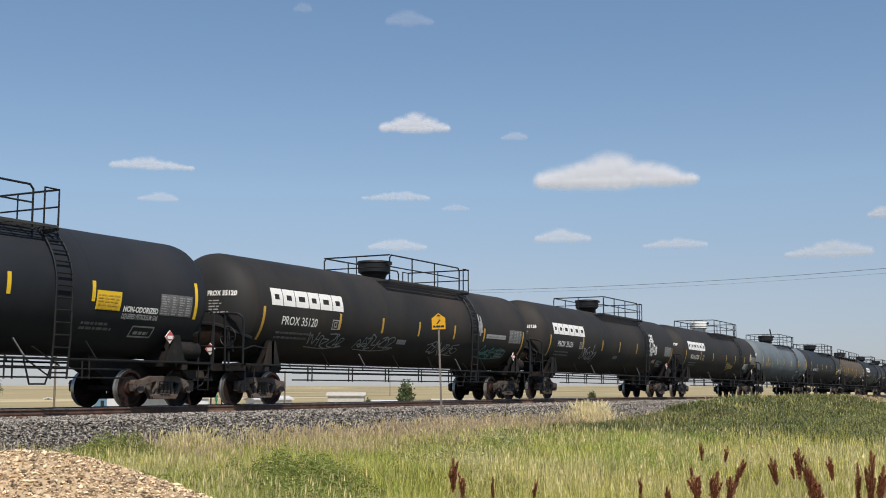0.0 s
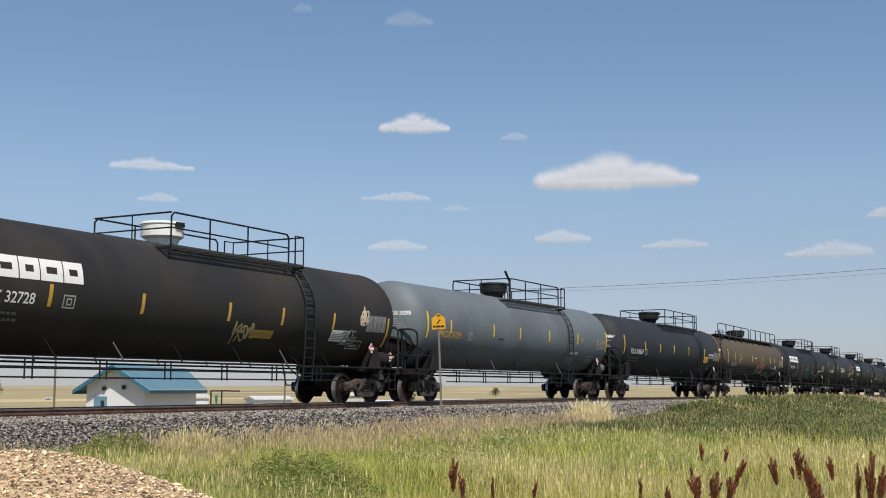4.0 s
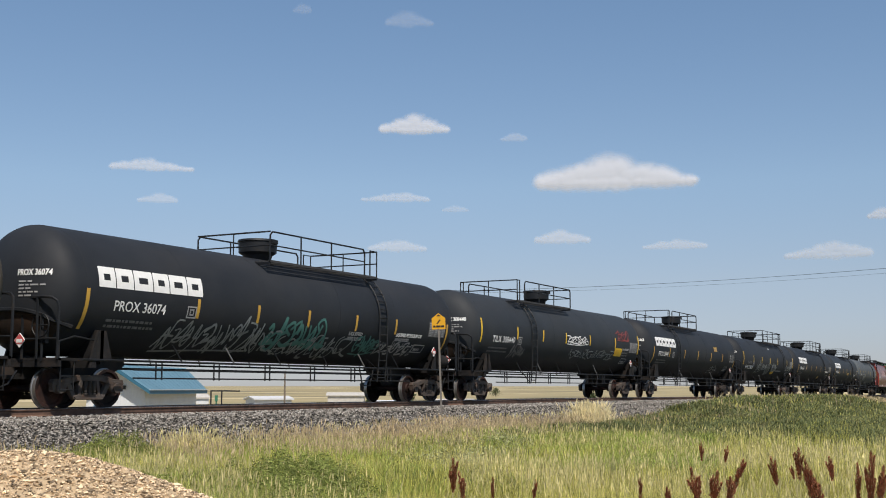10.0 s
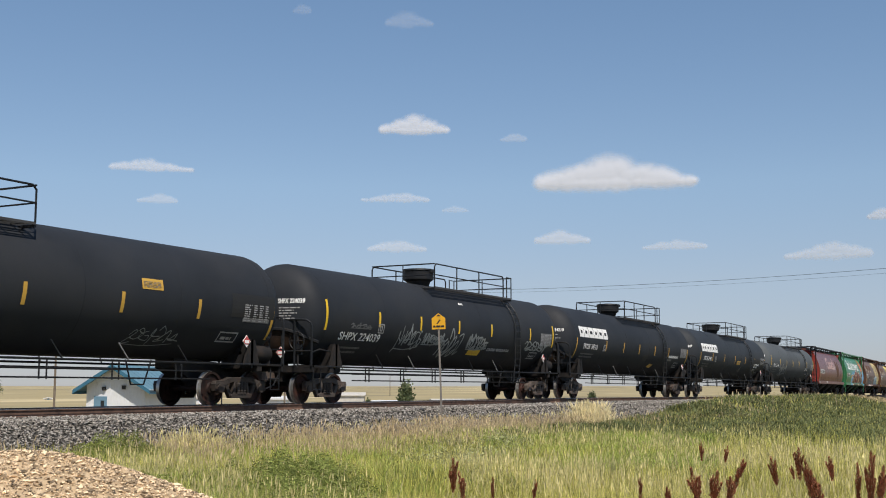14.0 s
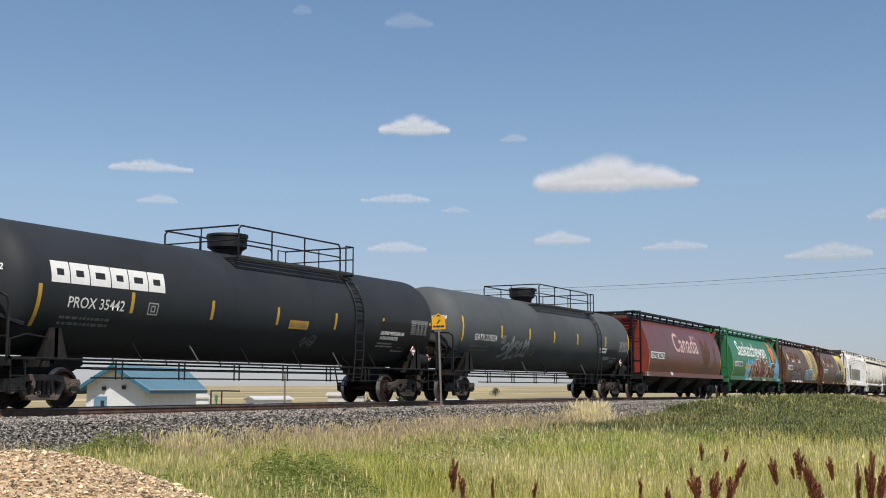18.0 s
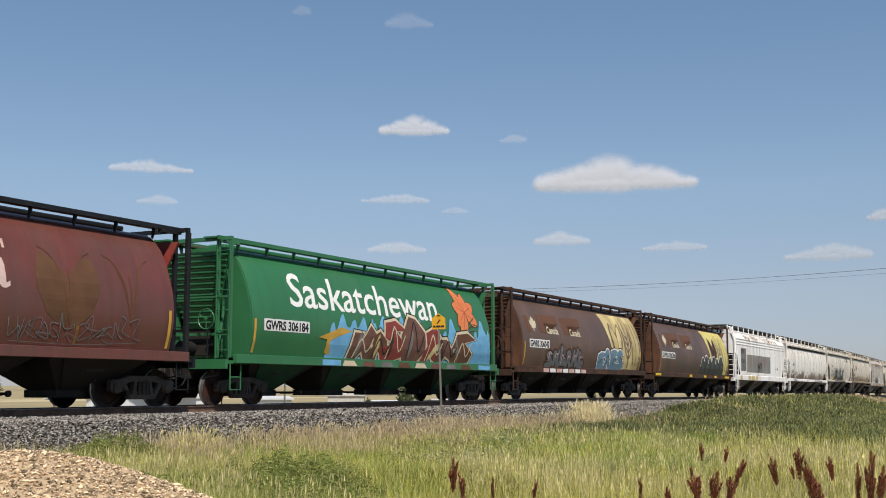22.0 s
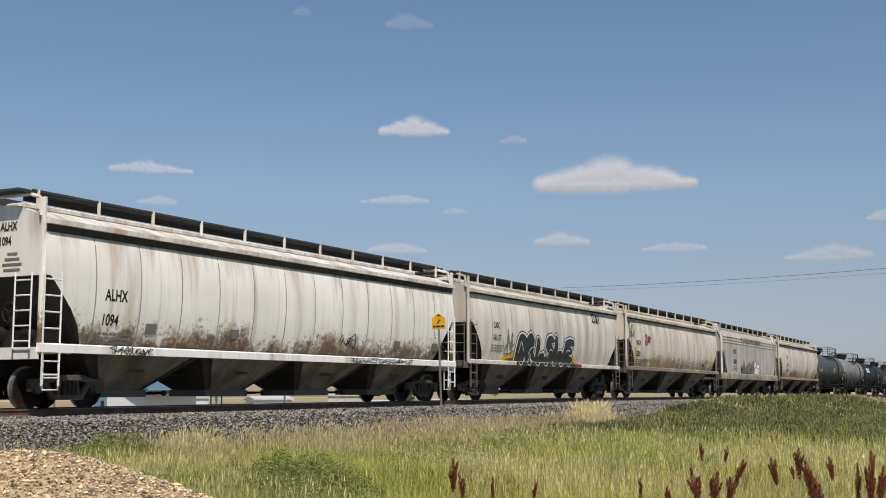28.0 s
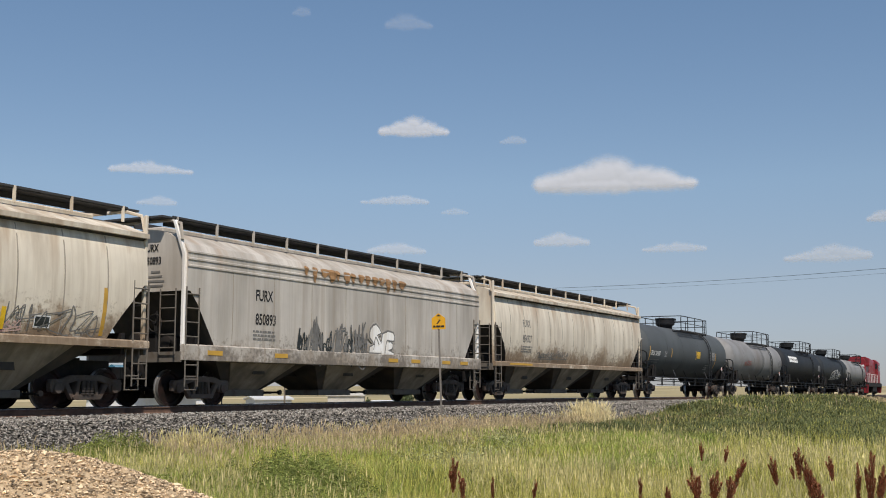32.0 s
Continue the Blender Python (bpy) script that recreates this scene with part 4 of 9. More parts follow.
def dock(x, y, h, seed, wide, head, lean):
    """Curled dock: a stem whose upper end is crowded with seed clusters. wide, head: the seed head's breadth and length; lean: how far its tip hangs sideways."""
    rng = random.Random(seed)
    p = thing("dock_plant", "reddish-brown dock plant gone to seed in the grass", "plant", "dock plants in the grass", pose(x, y, float(ground_z(x, y)) - 0.02))
    sx_, sy_ = math.sin(radians(HEADING)), -math.cos(radians(HEADING))

    def axis(z):
        o = lean * h * (max(0.0, z / h) ** 2 - 1)
        return Vector((sx_ * o, sy_ * o, z))
    stem, seeds = Shape(), Shape()
    stem.path([tuple(axis(h * k / 8)) for k in range(9)], 0.004, 5)
    spikes = [(axis(h - head), axis(h), wide * 0.34)]
    for k in range(2 + round(wide * 45)):
        z, a, l = h - head * rng.uniform(0.55, 1.0), rng.uniform(0, 6.28), head * rng.uniform(0.35, 0.6)
        q = axis(z)
        d = wide * rng.uniform(0.28, 0.5)
        tip = axis(min(h * 0.97, z + l)) + Vector((math.cos(a) * d, math.sin(a) * d, 0))
        stem.bar(tuple(q), tuple(tip), 0.004, 0.002)
        spikes.append((q, tip, wide * 0.22))
    for a, b, r in spikes:
        m_ = int((b - a).length * (700 + 16000 * r))
        for k in range(m_):
            t = k / m_
            w = r * math.sin(math.pi * min(1.0, 0.2 + 0.8 * t)) ** 0.6 * (0.72 + 0.28 * math.sin(t * 23 + seed))
            g_, q = rng.uniform(0, 6.28), w * math.sqrt(rng.random())
            o = Vector((math.cos(g_), math.sin(g_), 0))
            c = a.lerp(b, t) + o * q
            d, f = (Vector((0, 0, 1)) + o * 0.7).normalized() * rng.uniform(0.009, 0.016), Vector((-o.y, o.x, 0)) * rng.uniform(0.003, 0.006)
            seeds.add([c - d * 0.4 - f, c - d * 0.4 + f, c + d + f * 0.3, c + d - f * 0.3], [(0, 1, 2, 3)])
    part("stem", stem, M["dry"], p)
    part("seed_head", seeds, M["dock"], p, sharp=0.2)
    lf = Shape()
    for k in range(4):
        a, z = rng.uniform(0, 6.28), h * rng.uniform(0.15, 0.4)
        c, s = math.cos(a), math.sin(a)
        q = axis(z)
        lf.add([tuple(q), (q.x + c * 0.08 - s * 0.02, q.y + s * 0.08 + c * 0.02, z + 0.05), (q.x + c * 0.2, q.y + s * 0.2, z + 0.02), (q.x + c * 0.08 + s * 0.02, q.y + s * 0.08 - c * 0.02, z + 0.04)], [(0, 1, 2, 3)])
    part("leaves", lf, M["dock_leaf"], p)


# ---- rolling stock ----
WHEEL_R = 0.457
WHEELSETS = []
CARS = []


def wheelset(parent, x):
    def wheels():
        s = Shape()
        for y in (-0.72, 0.72):
            o = 1 if y > 0 else -1
            s.lathe([(y - o * 0.085, 0.09), (y - o * 0.085, 0.16), (y - o * 0.03, 0.18), (y - o * 0.03, 0.36), (y - o * 0.085, 0.385), (y - o * 0.085, WHEEL_R + 0.022),
                     (y - o * 0.055, WHEEL_R + 0.022), (y - o * 0.045, WHEEL_R), (y + o * 0.05, WHEEL_R - 0.004), (y + o * 0.05, 0.385), (y + o * 0.0, 0.36), (y + o * 0.01, 0.18),
                     (y + o * 0.06, 0.15), (y + o * 0.06, 0.085)][::1], n=28, axis="y")
            s.bar((0, y, 0), (0, y + o * 0.33, 0), 0.082, n=12)
            for k in range(3):
                a = k * 2.094
                s.bar((0.05 * math.cos(a), y + o * 0.33, 0.05 * math.sin(a)), (0.05 * math.cos(a), y + o * 0.35, 0.05 * math.sin(a)), 0.018, n=6)
        s.bar((0, -0.72, 0), (0, 0.72, 0), 0.08, n=12)
        return s
    w = part("wheelset", wheels, M["wheel"], parent, "steel wheels with a shiny worn rim", pose(x, 0, WHEEL_R), key="w")
    me = w.data
    if len(me.materials) == 1:
        me.materials.append(M["rim"])
        for f in me.polygons:
            r = math.hypot(f.center.x, f.center.z)
            if 0.442 < r < 0.52:
                f.material_index = 1
    WHEELSETS.append((w, x))
    return w


def bogie(car, x):
    def bolster():
        s = Shape()
        s.prism([(-0.95, 0.52), (-0.8, 0.42), (0.8, 0.42), (0.95, 0.52), (0.95, 0.70), (-0.95, 0.70)], -0.17, 0.17, "x")
        s.bar((0, 0, 0.70), (0, 0, 0.86), 0.2, n=14)
        for y in (-0.65, 0.65):
            s.box(0, y, 0.73, 0.22, 0.16, 0.07)
        for o in (-1, 1):
            s.box(o * 0.42, 0, 0.47, 0.07, 1.5, 0.12)
            for y in (-0.72, 0.72):
                s.box(o * 0.36, y, 0.47, 0.1, 0.1, 0.26)
        return s

    def frame_of(y):
        def f():
            s = Shape()
            o = 1 if y > 0 else -1
            top = [(-1.13, 0.56), (-1.08, 0.66), (-0.78, 0.67), (-0.45, 0.76), (0.45, 0.76), (0.78, 0.67), (1.08, 0.66), (1.13, 0.56)]
            low = [(1.06, 0.53), (0.72, 0.53), (0.36, 0.62), (-0.36, 0.62), (-0.72, 0.53), (-1.06, 0.53)]
            s.prism(top + low, y - 0.075, y + 0.075)
            s.prism([(-0.42, 0.19), (0.42, 0.19), (0.47, 0.27), (0.40, 0.31), (-0.40, 0.31), (-0.47, 0.27)], y - 0.09, y + 0.09)
            for e in (-1, 1):
                s.prism([(e * 0.74, 0.60), (e * 0.58, 0.60), (e * 0.34, 0.22), (e * 0.47, 0.20)], y - 0.06, y + 0.06)
                s.prism([(e * 0.30, 0.64), (e * 0.20, 0.64), (e * 0.26, 0.30), (e * 0.36, 0.30)], y - 0.08, y + 0.08)
                s.prism([(e * 0.66, 0.60), (e * 0.72, 0.36), (e * 0.76, 0.36), (e * 0.78, 0.60)], y - 0.07, y + 0.07)
                s.prism([(e * 1.00, 0.58), (e * 1.03, 0.38), (e * 1.10, 0.38), (e * 1.12, 0.58)], y - 0.07, y + 0.07)
                s.bar((e * 0.89, y - o * 0.06, WHEEL_R), (e * 0.89, y + o * 0.10, WHEEL_R), 0.125, n=14)
                s.box(e * 0.89, y, 0.585, 0.24, 0.17, 0.06)
                s.bar((e * 0.55, y + o * 0.075, 0.68), (e * 0.55, y + o * 0.095, 0.68), 0.025)
            return s
        return f

    def springs_of(y):
        def f():
            s = Shape()
            for xx in (-0.13, 0.0, 0.13):
                for yy in (y - 0.07, y + 0.07):
                    for k in range(5):
                        s.bar((xx, yy, 0.315 + k * 0.062), (xx, yy, 0.345 + k * 0.062), 0.062, n=10)
                    s.bar((xx, yy, 0.31), (xx, yy, 0.62), 0.04, n=8)
            return s
        return f
    b = part("bogie", bolster, M["bogie"], car, "rust-brown cast bogie bolster", pose(x, 0, 0), key="b")
    for y in (-1.0, 1.0):
        part("side_frame", frame_of(y), M["bogie"], b, key=("sf", y), bevel=0.012)
        part("spring_nest", springs_of(y), M["spring"], b, key=("sn", y))
    for e in (-0.89, 0.89):
        wheelset(b, e)
    return b


def couplers(car, L):
    def c(e):
        def f():
            s = Shape()
            s.box(e * (L / 2 - 0.62), 0, 0.84, 0.75, 0.16, 0.17)
            s.prism([(e * (L / 2 - 0.30), -0.16), (e * (L / 2 + 0.02), -0.17), (e * (L / 2 + 0.06), -0.02), (e * (L / 2 - 0.05), 0.02), (e * (L / 2 - 0.03), 0.17), (e * (L / 2 - 0.3), 0.14)], 0.70, 0.98, "z")
            return s
        return f
    for e in (-1, 1):
        part("coupler", c(e), M["bogie"], car, key=("c", e, L))
        part("brake_hose", lambda: Shape().path([(e * (L / 2 - 0.55), -0.35, 0.85), (e * (L / 2 - 0.3), -0.36, 0.55), (e * (L / 2), -0.25, 0.42), (e * (L / 2 + 0.04), -0.1, 0.5)], 0.022), M["black_steel"], car, key=("bh", e, L))


def ladder(name, car, material, rails, rungs, r=0.018):
    """rails: two polylines; rungs: fractions along them, counted by number."""
    s = Shape()
    for p in rails:
        s.path(p, r)

    def along(p, t):
        d = [math.dist(a, b) for a, b in zip(p, p[1:])]
        t *= sum(d)
        for a, b, q in zip(p, p[1:], d):
            if t <= q:
                return Vector(a).lerp(Vector(b), t / q)
            t -= q
        return Vector(p[-1])
    for k in range(rungs):
        t = (k + 0.5) / rungs
        s.bar(along(rails[0], t), along(rails[1], t), r * 0.85)
    return part(name, s, material, car)


def placard(car, x, y, z, face="y"):
    """A hazard diamond on a plate."""
    h = 0.165
    s = Shape()
    if face == "y":
        s.prism([(x - h, z), (x, z - h), (x + h, z), (x, z + h)], y, y + 0.02)
    if face == "x":
        hp_ = part("hazard_placard", Shape().prism([(y - h, z), (y, z - h), (y + h, z), (y, z + h)], x, x + 0.02, "x"), M["white_paint"], car, "white and red diamond hazard placard")
        part("placard_print", Shape().prism([(y - h * 0.9, z - 0.005), (y - h * 0.45, z - h * 0.5), (y + h * 0.45, z - h * 0.5), (y + h * 0.9, z - 0.005), (y + h * 0.55, z + h * 0.4), (y, z + h * 0.9), (y - h * 0.55, z + h * 0.4)], x - 0.006, x, "x"), M["red_paint"], hp_)
        part("placard_band", Shape().prism(rect(y - h * 0.55, z - 0.05, y + h * 0.55, z + 0.03), x - 0.011, x - 0.006, "x"), M["white_paint"], hp_)
        return
    p = part("hazard_placard", s, M["white_paint"], car, "white and red diamond hazard placard")
    t = Shape().prism([(x - h * 0.9, z - 0.005), (x - h * 0.45, z - h * 0.5), (x + h * 0.45, z - h * 0.5), (x + h * 0.9, z - 0.005), (x + h * 0.55, z + h * 0.4), (x, z + h * 0.9), (x - h * 0.55, z + h * 0.4)], y - 0.006, y)
    part("placard_print", t, M["red_paint"], p)
    part("placard_band", Shape().prism(rect(x - h * 0.55, z - 0.05, x + h * 0.55, z + 0.03), y - 0.011, y - 0.006), M["white_paint"], p)


def deck_bars(cx, y, z, length):
    """Open bar grating with an edge angle."""
    s = Shape().box(cx, y * 1.31, z - 0.005, length, 0.03, 0.06)
    for k in range(5):
        s.box(cx, y * (0.78 + k * 0.115), z, length, 0.03, 0.035)
    for k in range(12):
        s.box(cx - length / 2 + length * (k + 0.5) / 12, y * 1.02, z - 0.01, 0.03, 0.58, 0.03)
    return s


def tank_car(x0, L, label, paint="black_tank", deck="B", logo=None, number="", stripes="amber", stripe_x=(), seed=1,
             R=1.52, zc=2.72, tags=(), extras=(), lad_x=4.2, num=None):
    car = thing("tank_car", label, "tank car", "cars of the freight train")
    CARS.append((car, x0))
    rng = random.Random(seed)
    H = L / 2 - 0.45            # half the tank
    tc = L / 2 - 2.05           # bogie centres
    def side(z):
        return math.sqrt(max(R * R - (z - zc) ** 2, 0.0))
    top = zc + R

    def shell():
        prof = [(-H, 0.02)]
        for k in range(1, 10):
            a = k / 9 * math.pi / 2
            prof.append((-H + 0.78 * (1 - math.cos(a)), R * math.sin(a) ** 0.9))
        prof += [(-H + 0.86, R), (-H * 0.5, R), (0.0, R), (H * 0.5, R), (H - 0.86, R)]
        prof += [(-a, r) for a, r in prof[9::-1]]
        return Shape().lathe(prof, n=72, cz=zc)
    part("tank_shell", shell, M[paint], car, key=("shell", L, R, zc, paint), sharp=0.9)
    for w in (-0.90, -0.55, -0.2, 0.18, 0.52, 0.90):
        part("weld_seam", lambda: Shape().lathe([(-0.014, R - 0.01), (-0.012, R + 0.003), (0.012, R + 0.003), (0.014, R - 0.01)], 64, cz=zc), M[paint], car, at=pose(w * H, 0, 0), key=("weld", R, zc, paint))
    # stub sills, saddles, end platforms
    for e in (-1, 1):
        a, b = L / 2 - 0.75, tc - 1.9
        part("stub_sill", lambda: Shape().prism([(e * a, 0.66), (e * a, 1.06), (e * b, 1.3), (e * b, 1.0), (e * (b + 0.6), 0.72)], -0.33, 0.33), M["underframe"], car, key=("ss", e, L))
        part("end_platform", lambda: Shape().box(e * (L / 2 - 1.05), 0, 1.10, 0.75, 2.95, 0.06).box(e * (L / 2 - 0.72), 0, 1.03, 0.08, 2.95, 0.2).box(e * (L / 2 - 1.75), 0, 1.0, 0.2, 2.9, 0.16), M["underframe"], car, key=("ep", e, L))
        for y in (-1, 1):
            part("saddle", lambda: Shape().prism([(e * (tc - 0.35), 1.08), (e * (tc + 0.35), 1.08), (e * (tc + 0.12), 1.78), (e * (tc - 0.12), 1.78)], y * 1.36, y * 1.42)
                 .prism([(y * 1.42, 1.0), (y * 0.4, 1.0), (y * 0.4, zc - R * 0.95), (y * 1.15, zc - R * 0.6), (y * 1.42, 1.78)], e * tc - 0.05, e * tc + 0.05, "x"), M["underframe"], car, key=("sa", e, y, L, R))
            part("side_rail", lambda: Shape().path([(e * (L / 2 - 1.0), y * 1.45, 1.10), (0.0, y * 1.45, 1.10)], 0.028), M["black_steel"], car, key=("sr", e, y, L))
            part("sill_step", lambda: Shape().path([(e * (L / 2 - 0.8), y * 1.42, 1.05), (e * (L / 2 - 0.8), y * 1.42, 0.42), (e * (L / 2 - 1.2), y * 1.42, 0.42), (e * (L / 2 - 1.2), y * 1.42, 1.05)], 0.02).bar((e * (L / 2 - 0.8), y * 1.42, 0.72), (e * (L / 2 - 1.2), y * 1.42, 0.72), 0.02), M["black_steel"], car, key=("st", e, y, L))
        xe = L / 2 - 0.66
        part("end_handrail", lambda: Shape().path([(e * xe, -1.45, 1.1), (e * xe, -1.45, 2.25), (e * (xe + 0.02), -1.42, 2.38), (e * (xe + 0.06), -1.3, 2.46), (e * (xe + 0.1), -1.1, 2.48), (e * (xe + 0.1), 1.1, 2.48), (e * (xe + 0.06), 1.3, 2.46), (e * (xe + 0.02), 1.42, 2.38), (e * xe, 1.45, 2.25), (e * xe, 1.45, 1.1)], 0.034), M["black_steel"], car, key=("eh", e, L))
        for y in (-0.9, -0.45, 0.45, 0.9):
            part("rail_post", lambda: Shape().bar((e * (xe + 0.08), y, 1.1), (e * (xe + 0.1), y, 2.48 if abs(y) > 0.6 else 2.25), 0.032), M["black_steel"], car, key=("rp", e, y, L))
        part("platform_rail", lambda: Shape().path([(e * xe, -1.45, 1.55), (e * (xe + 0.08), -0.45, 1.55)], 0.022), M["black_steel"], car, key=("pr", e, L))

        def head_x(y, z, out=0.012):
            q = min(1.0, (math.hypot(y, z - zc) / R) ** (1 / 0.9))
            return e * (H - 0.78 * (1 - math.sqrt(1 - q * q)) + out)

        def head_patch():
            # bare lower part of the head under a curved brace
            s, m = Shape(), 16
            for k in range(m + 1):
                y = -1.25 + 2.5 * k / m
                za, zb = zc - math.sqrt((R * 0.96) ** 2 - y * y), zc - 0.5 - 0.35 * abs(y / 1.25) ** 3
                s.v += [(head_x(y, za + (zb - za) * t / 4), y, za + (zb - za) * t / 4) for t in range(5)]
            for k in range(m):
                s.f += [(5 * k + t, 5 * k + t + 1, 5 * k + t + 6, 5 * k + t + 5) for t in range(4)]
            return s
        part("head_patch", head_patch, M["rusty_head"], car, "rust-brown lower part of the tank head", key=("hpatch", e, L, R, zc))
        part("head_brace", lambda: Shape().path([(head_x(y, zc - 0.5 - 0.35 * abs(y / 1.25) ** 3, 0.02), y, zc - 0.5 - 0.35 * abs(y / 1.25) ** 3) for y in [-1.3 + 2.6 * k / 14 for k in range(15)]], 0.055), M["black_steel"], car, key=("hbrace", e, L, R, zc))
    part("brake_wheel", lambda: Shape().path([(-L / 2 + 0.62, -0.95 + 0.26 * math.cos(k * math.pi / 9), 1.85 + 0.26 * math.sin(k * math.pi / 9)) for k in range(19)], 0.018).bar((-L / 2 + 0.62, -1.2, 1.85), (-L / 2 + 0.62, -0.7, 1.85), 0.014).bar((-L / 2 + 0.62, -0.95, 1.6), (-L / 2 + 0.62, -0.95, 2.1), 0.014), M["black_steel"], car, key=("tbw", L))
    part("brake_mast", lambda: Shape().bar((-L / 2 + 0.68, -0.95, 1.05), (-L / 2 + 0.68, -0.95, 2.15), 0.03).box(-L / 2 + 0.72, -0.95, 1.6, 0.1, 0.22, 0.3), M["black_steel"], car, key=("tbm", L))
    part("air_pipe", lambda: Shape().path([(-L / 2 + 0.9, -1.25, 1.12), (-L / 2 + 0.9, -1.25, 1.5), (-L / 2 + 1.3, -1.3, 1.62), (-L / 2 + 2.0, -1.3, 1.55), (-L / 2 + 2.2, -1.3, 1.15)], 0.024), M["black_steel"], car, key=("tap", L))
    part("brake_reservoir", lambda: Shape().lathe([(L / 2 - 2.1, 0.05), (L / 2 - 2.05, 0.24), (L / 2 - 0.95, 0.24), (L / 2 - 0.9, 0.05)], 18, -1.05, 1.42), M["grey_tank" if paint == "grey_tank" else "underframe"], car, key=("br", L, paint == "grey_tank"))
    for e in (-1, 1):
        for k in range(3):
            for y in (-1, 1):
                part("rail_bracket", lambda: Shape().bar((0, y * 1.45, 1.1), (-0.28, y * 1.36, 1.52), 0.022), M["dim_paint" if k == 1 else "black_steel"], car, at=pose(e * (1.2 + 2.1 * k), 0, 0), key=("rb", y, k == 1))
    # brake rods and hangers under the tank

    def rods():
        s = Shape()
        s.path([(-tc + 1.4, -1.1, 0.9), (tc - 1.4, -1.1, 0.9)], 0.02)
        s.path([(-tc + 1.4, -1.1, 0.70), (tc - 1.4, -1.1, 0.70)], 0.02)
        k = -tc + 2.2
        while k < tc - 1.6:
            s.bar((k, -1.1, 1.12), (k, -1.1, 0.66), 0.022)
            s.bar((k + 0.22, -1.1, 1.12), (k + 0.22, -1.1, 0.66), 0.022)
            k += 2.25
        s.path([(-tc + 2, 0.3, 0.95), (tc - 2, 0.2, 0.95)], 0.03)
        s.path([(3.6, -1.05, 1.15), (3.8, -1.05, 0.55), (4.25, -1.05, 0.55), (4.5, -1.05, 1.15)], 0.024)
        return s
    part("brake_rodding", rods, M["black_steel"], car, key=("rods", L))
    bogie(car, -tc), bogie(car, tc)
    couplers(car, L)
    # top deck, dome and rails
    if deck in ("A", "B"):
        dome, k = -0.45, min(1.0, L / 20)
        lad = lad_x * k if deck == "B" else -4.3
        plat = (dome - 1.15, lad + 0.02) if deck == "B" else (dome - 4.95, dome + 0.85)
        zd, zt = top - 0.2, top + 0.64
        for y in (-1, 1):
            part("deck_grating", lambda: deck_bars((plat[0] + plat[1]) / 2, y, zd, plat[1] - plat[0]), M["walkway"], car, key=("dg", deck, R, zc, L, y))

            def rails():
                s = Shape()
                lo, hi = (plat[0], plat[1] - 0.75) if deck == "B" else (plat[0] + 0.75, plat[1])
                s.path([(lo, y * 1.3, zd), (lo, y * 1.3, zt - 0.1), (lo + 0.1, y * 1.3, zt), (hi - 0.1, y * 1.3, zt), (hi, y * 1.3, zt - 0.1), (hi, y * 1.3, zd)], 0.027)
                s.bar((lo, y * 1.3, zd + 0.45), (hi, y * 1.3, zd + 0.45), 0.02)
                for q in (0.3, 0.62):
                    s.bar((lo + (hi - lo) * q, y * 1.3, zd), (lo + (hi - lo) * q, y * 1.3, zt), 0.024)
                e = plat[1] if deck == "B" else plat[0]
                s.path([(e - 0.42, y * 1.3, zd), (e - 0.42, y * 1.3, zt), (e, y * 1.3, zt), (e, y * 1.3, zd)] if deck == "B" else [(e + 0.25, y * 1.3, zd), (e + 0.25, y * 1.3, zt), (e, y * 1.3, zt), (e, y * 1.3, zd)], 0.024)
                return s
            part("deck_rail", rails, M["black_steel"], car, key=("dr", deck, y, R, zc, L))
        for e in plat:
            part("deck_end_rail", lambda: Shape().path([(e, -1.3, zt), (e, 1.3, zt)], 0.024).path([(e, -1.3, zd + 0.45), (e, 1.3, zd + 0.45)], 0.02).path([(e, 0, zt), (e, 0, top - 0.05)], 0.02), M["black_steel"], car, key=("de", deck, R, zc, e))
            part("deck_bearer", lambda: Shape().box(e, 0, zd - 0.06, 0.07, 2.6, 0.06), M["black_steel"], car, key=("db", R, zc, e))
    else:
        plat, lad, dome = (-9.2, 8.65), -9.2, -0.35
        mid, span = (plat[0] + plat[1]) / 2, plat[1] - plat[0]
        part("deck_grating", lambda: Shape().box(mid, -0.76, top - 0.06, span, 0.5, 0.05).box(mid, -1.01, top - 0.08, span, 0.04, 0.10), M["walkway"], car, key="dgC")

        def rails():
            s = Shape()
            for a, b in ((plat[0] - 0.2, -0.58), (0.03, plat[1] - 0.1)):
                s.path([(a, -0.98, top - 0.1), (a, -0.98, top + 0.58), (a + 0.15, -0.98, top + 0.66), (b - 0.15, -0.98, top + 0.66), (b, -0.98, top + 0.58), (b, -0.98, top - 0.1)], 0.028)
                n = 4 if a < 0 else 5
                for k in range(1, n):
                    s.box(a + (b - a) * k / n, -0.98, top + 0.28, 0.06, 0.05, 0.76)
            s.path([(-2.6, 0.9, top), (-2.6, 0.9, top + 0.4), (-2.5, 0.9, top + 0.5), (1.0, 0.9, top + 0.5), (1.0, 0.9, top)], 0.026)
            s.path([(plat[0] + 0.05, -1.0, top - 0.1), (plat[0] + 0.05, -1.0, top + 0.22), (plat[0] + 1.0, -1.0, top + 0.22), (plat[0] + 1.0, -1.0, top - 0.1)], 0.024)
            return s.path([(plat[1], -0.98, top - 0.1), (plat[1] + 0.02, -0.98, top + 0.1), (plat[1] + 0.4, -0.98, top + 0.1), (plat[1] + 0.42, -0.98, top - 0.3)], 0.024)
        part("deck_rail", rails, M["black_steel"], car)
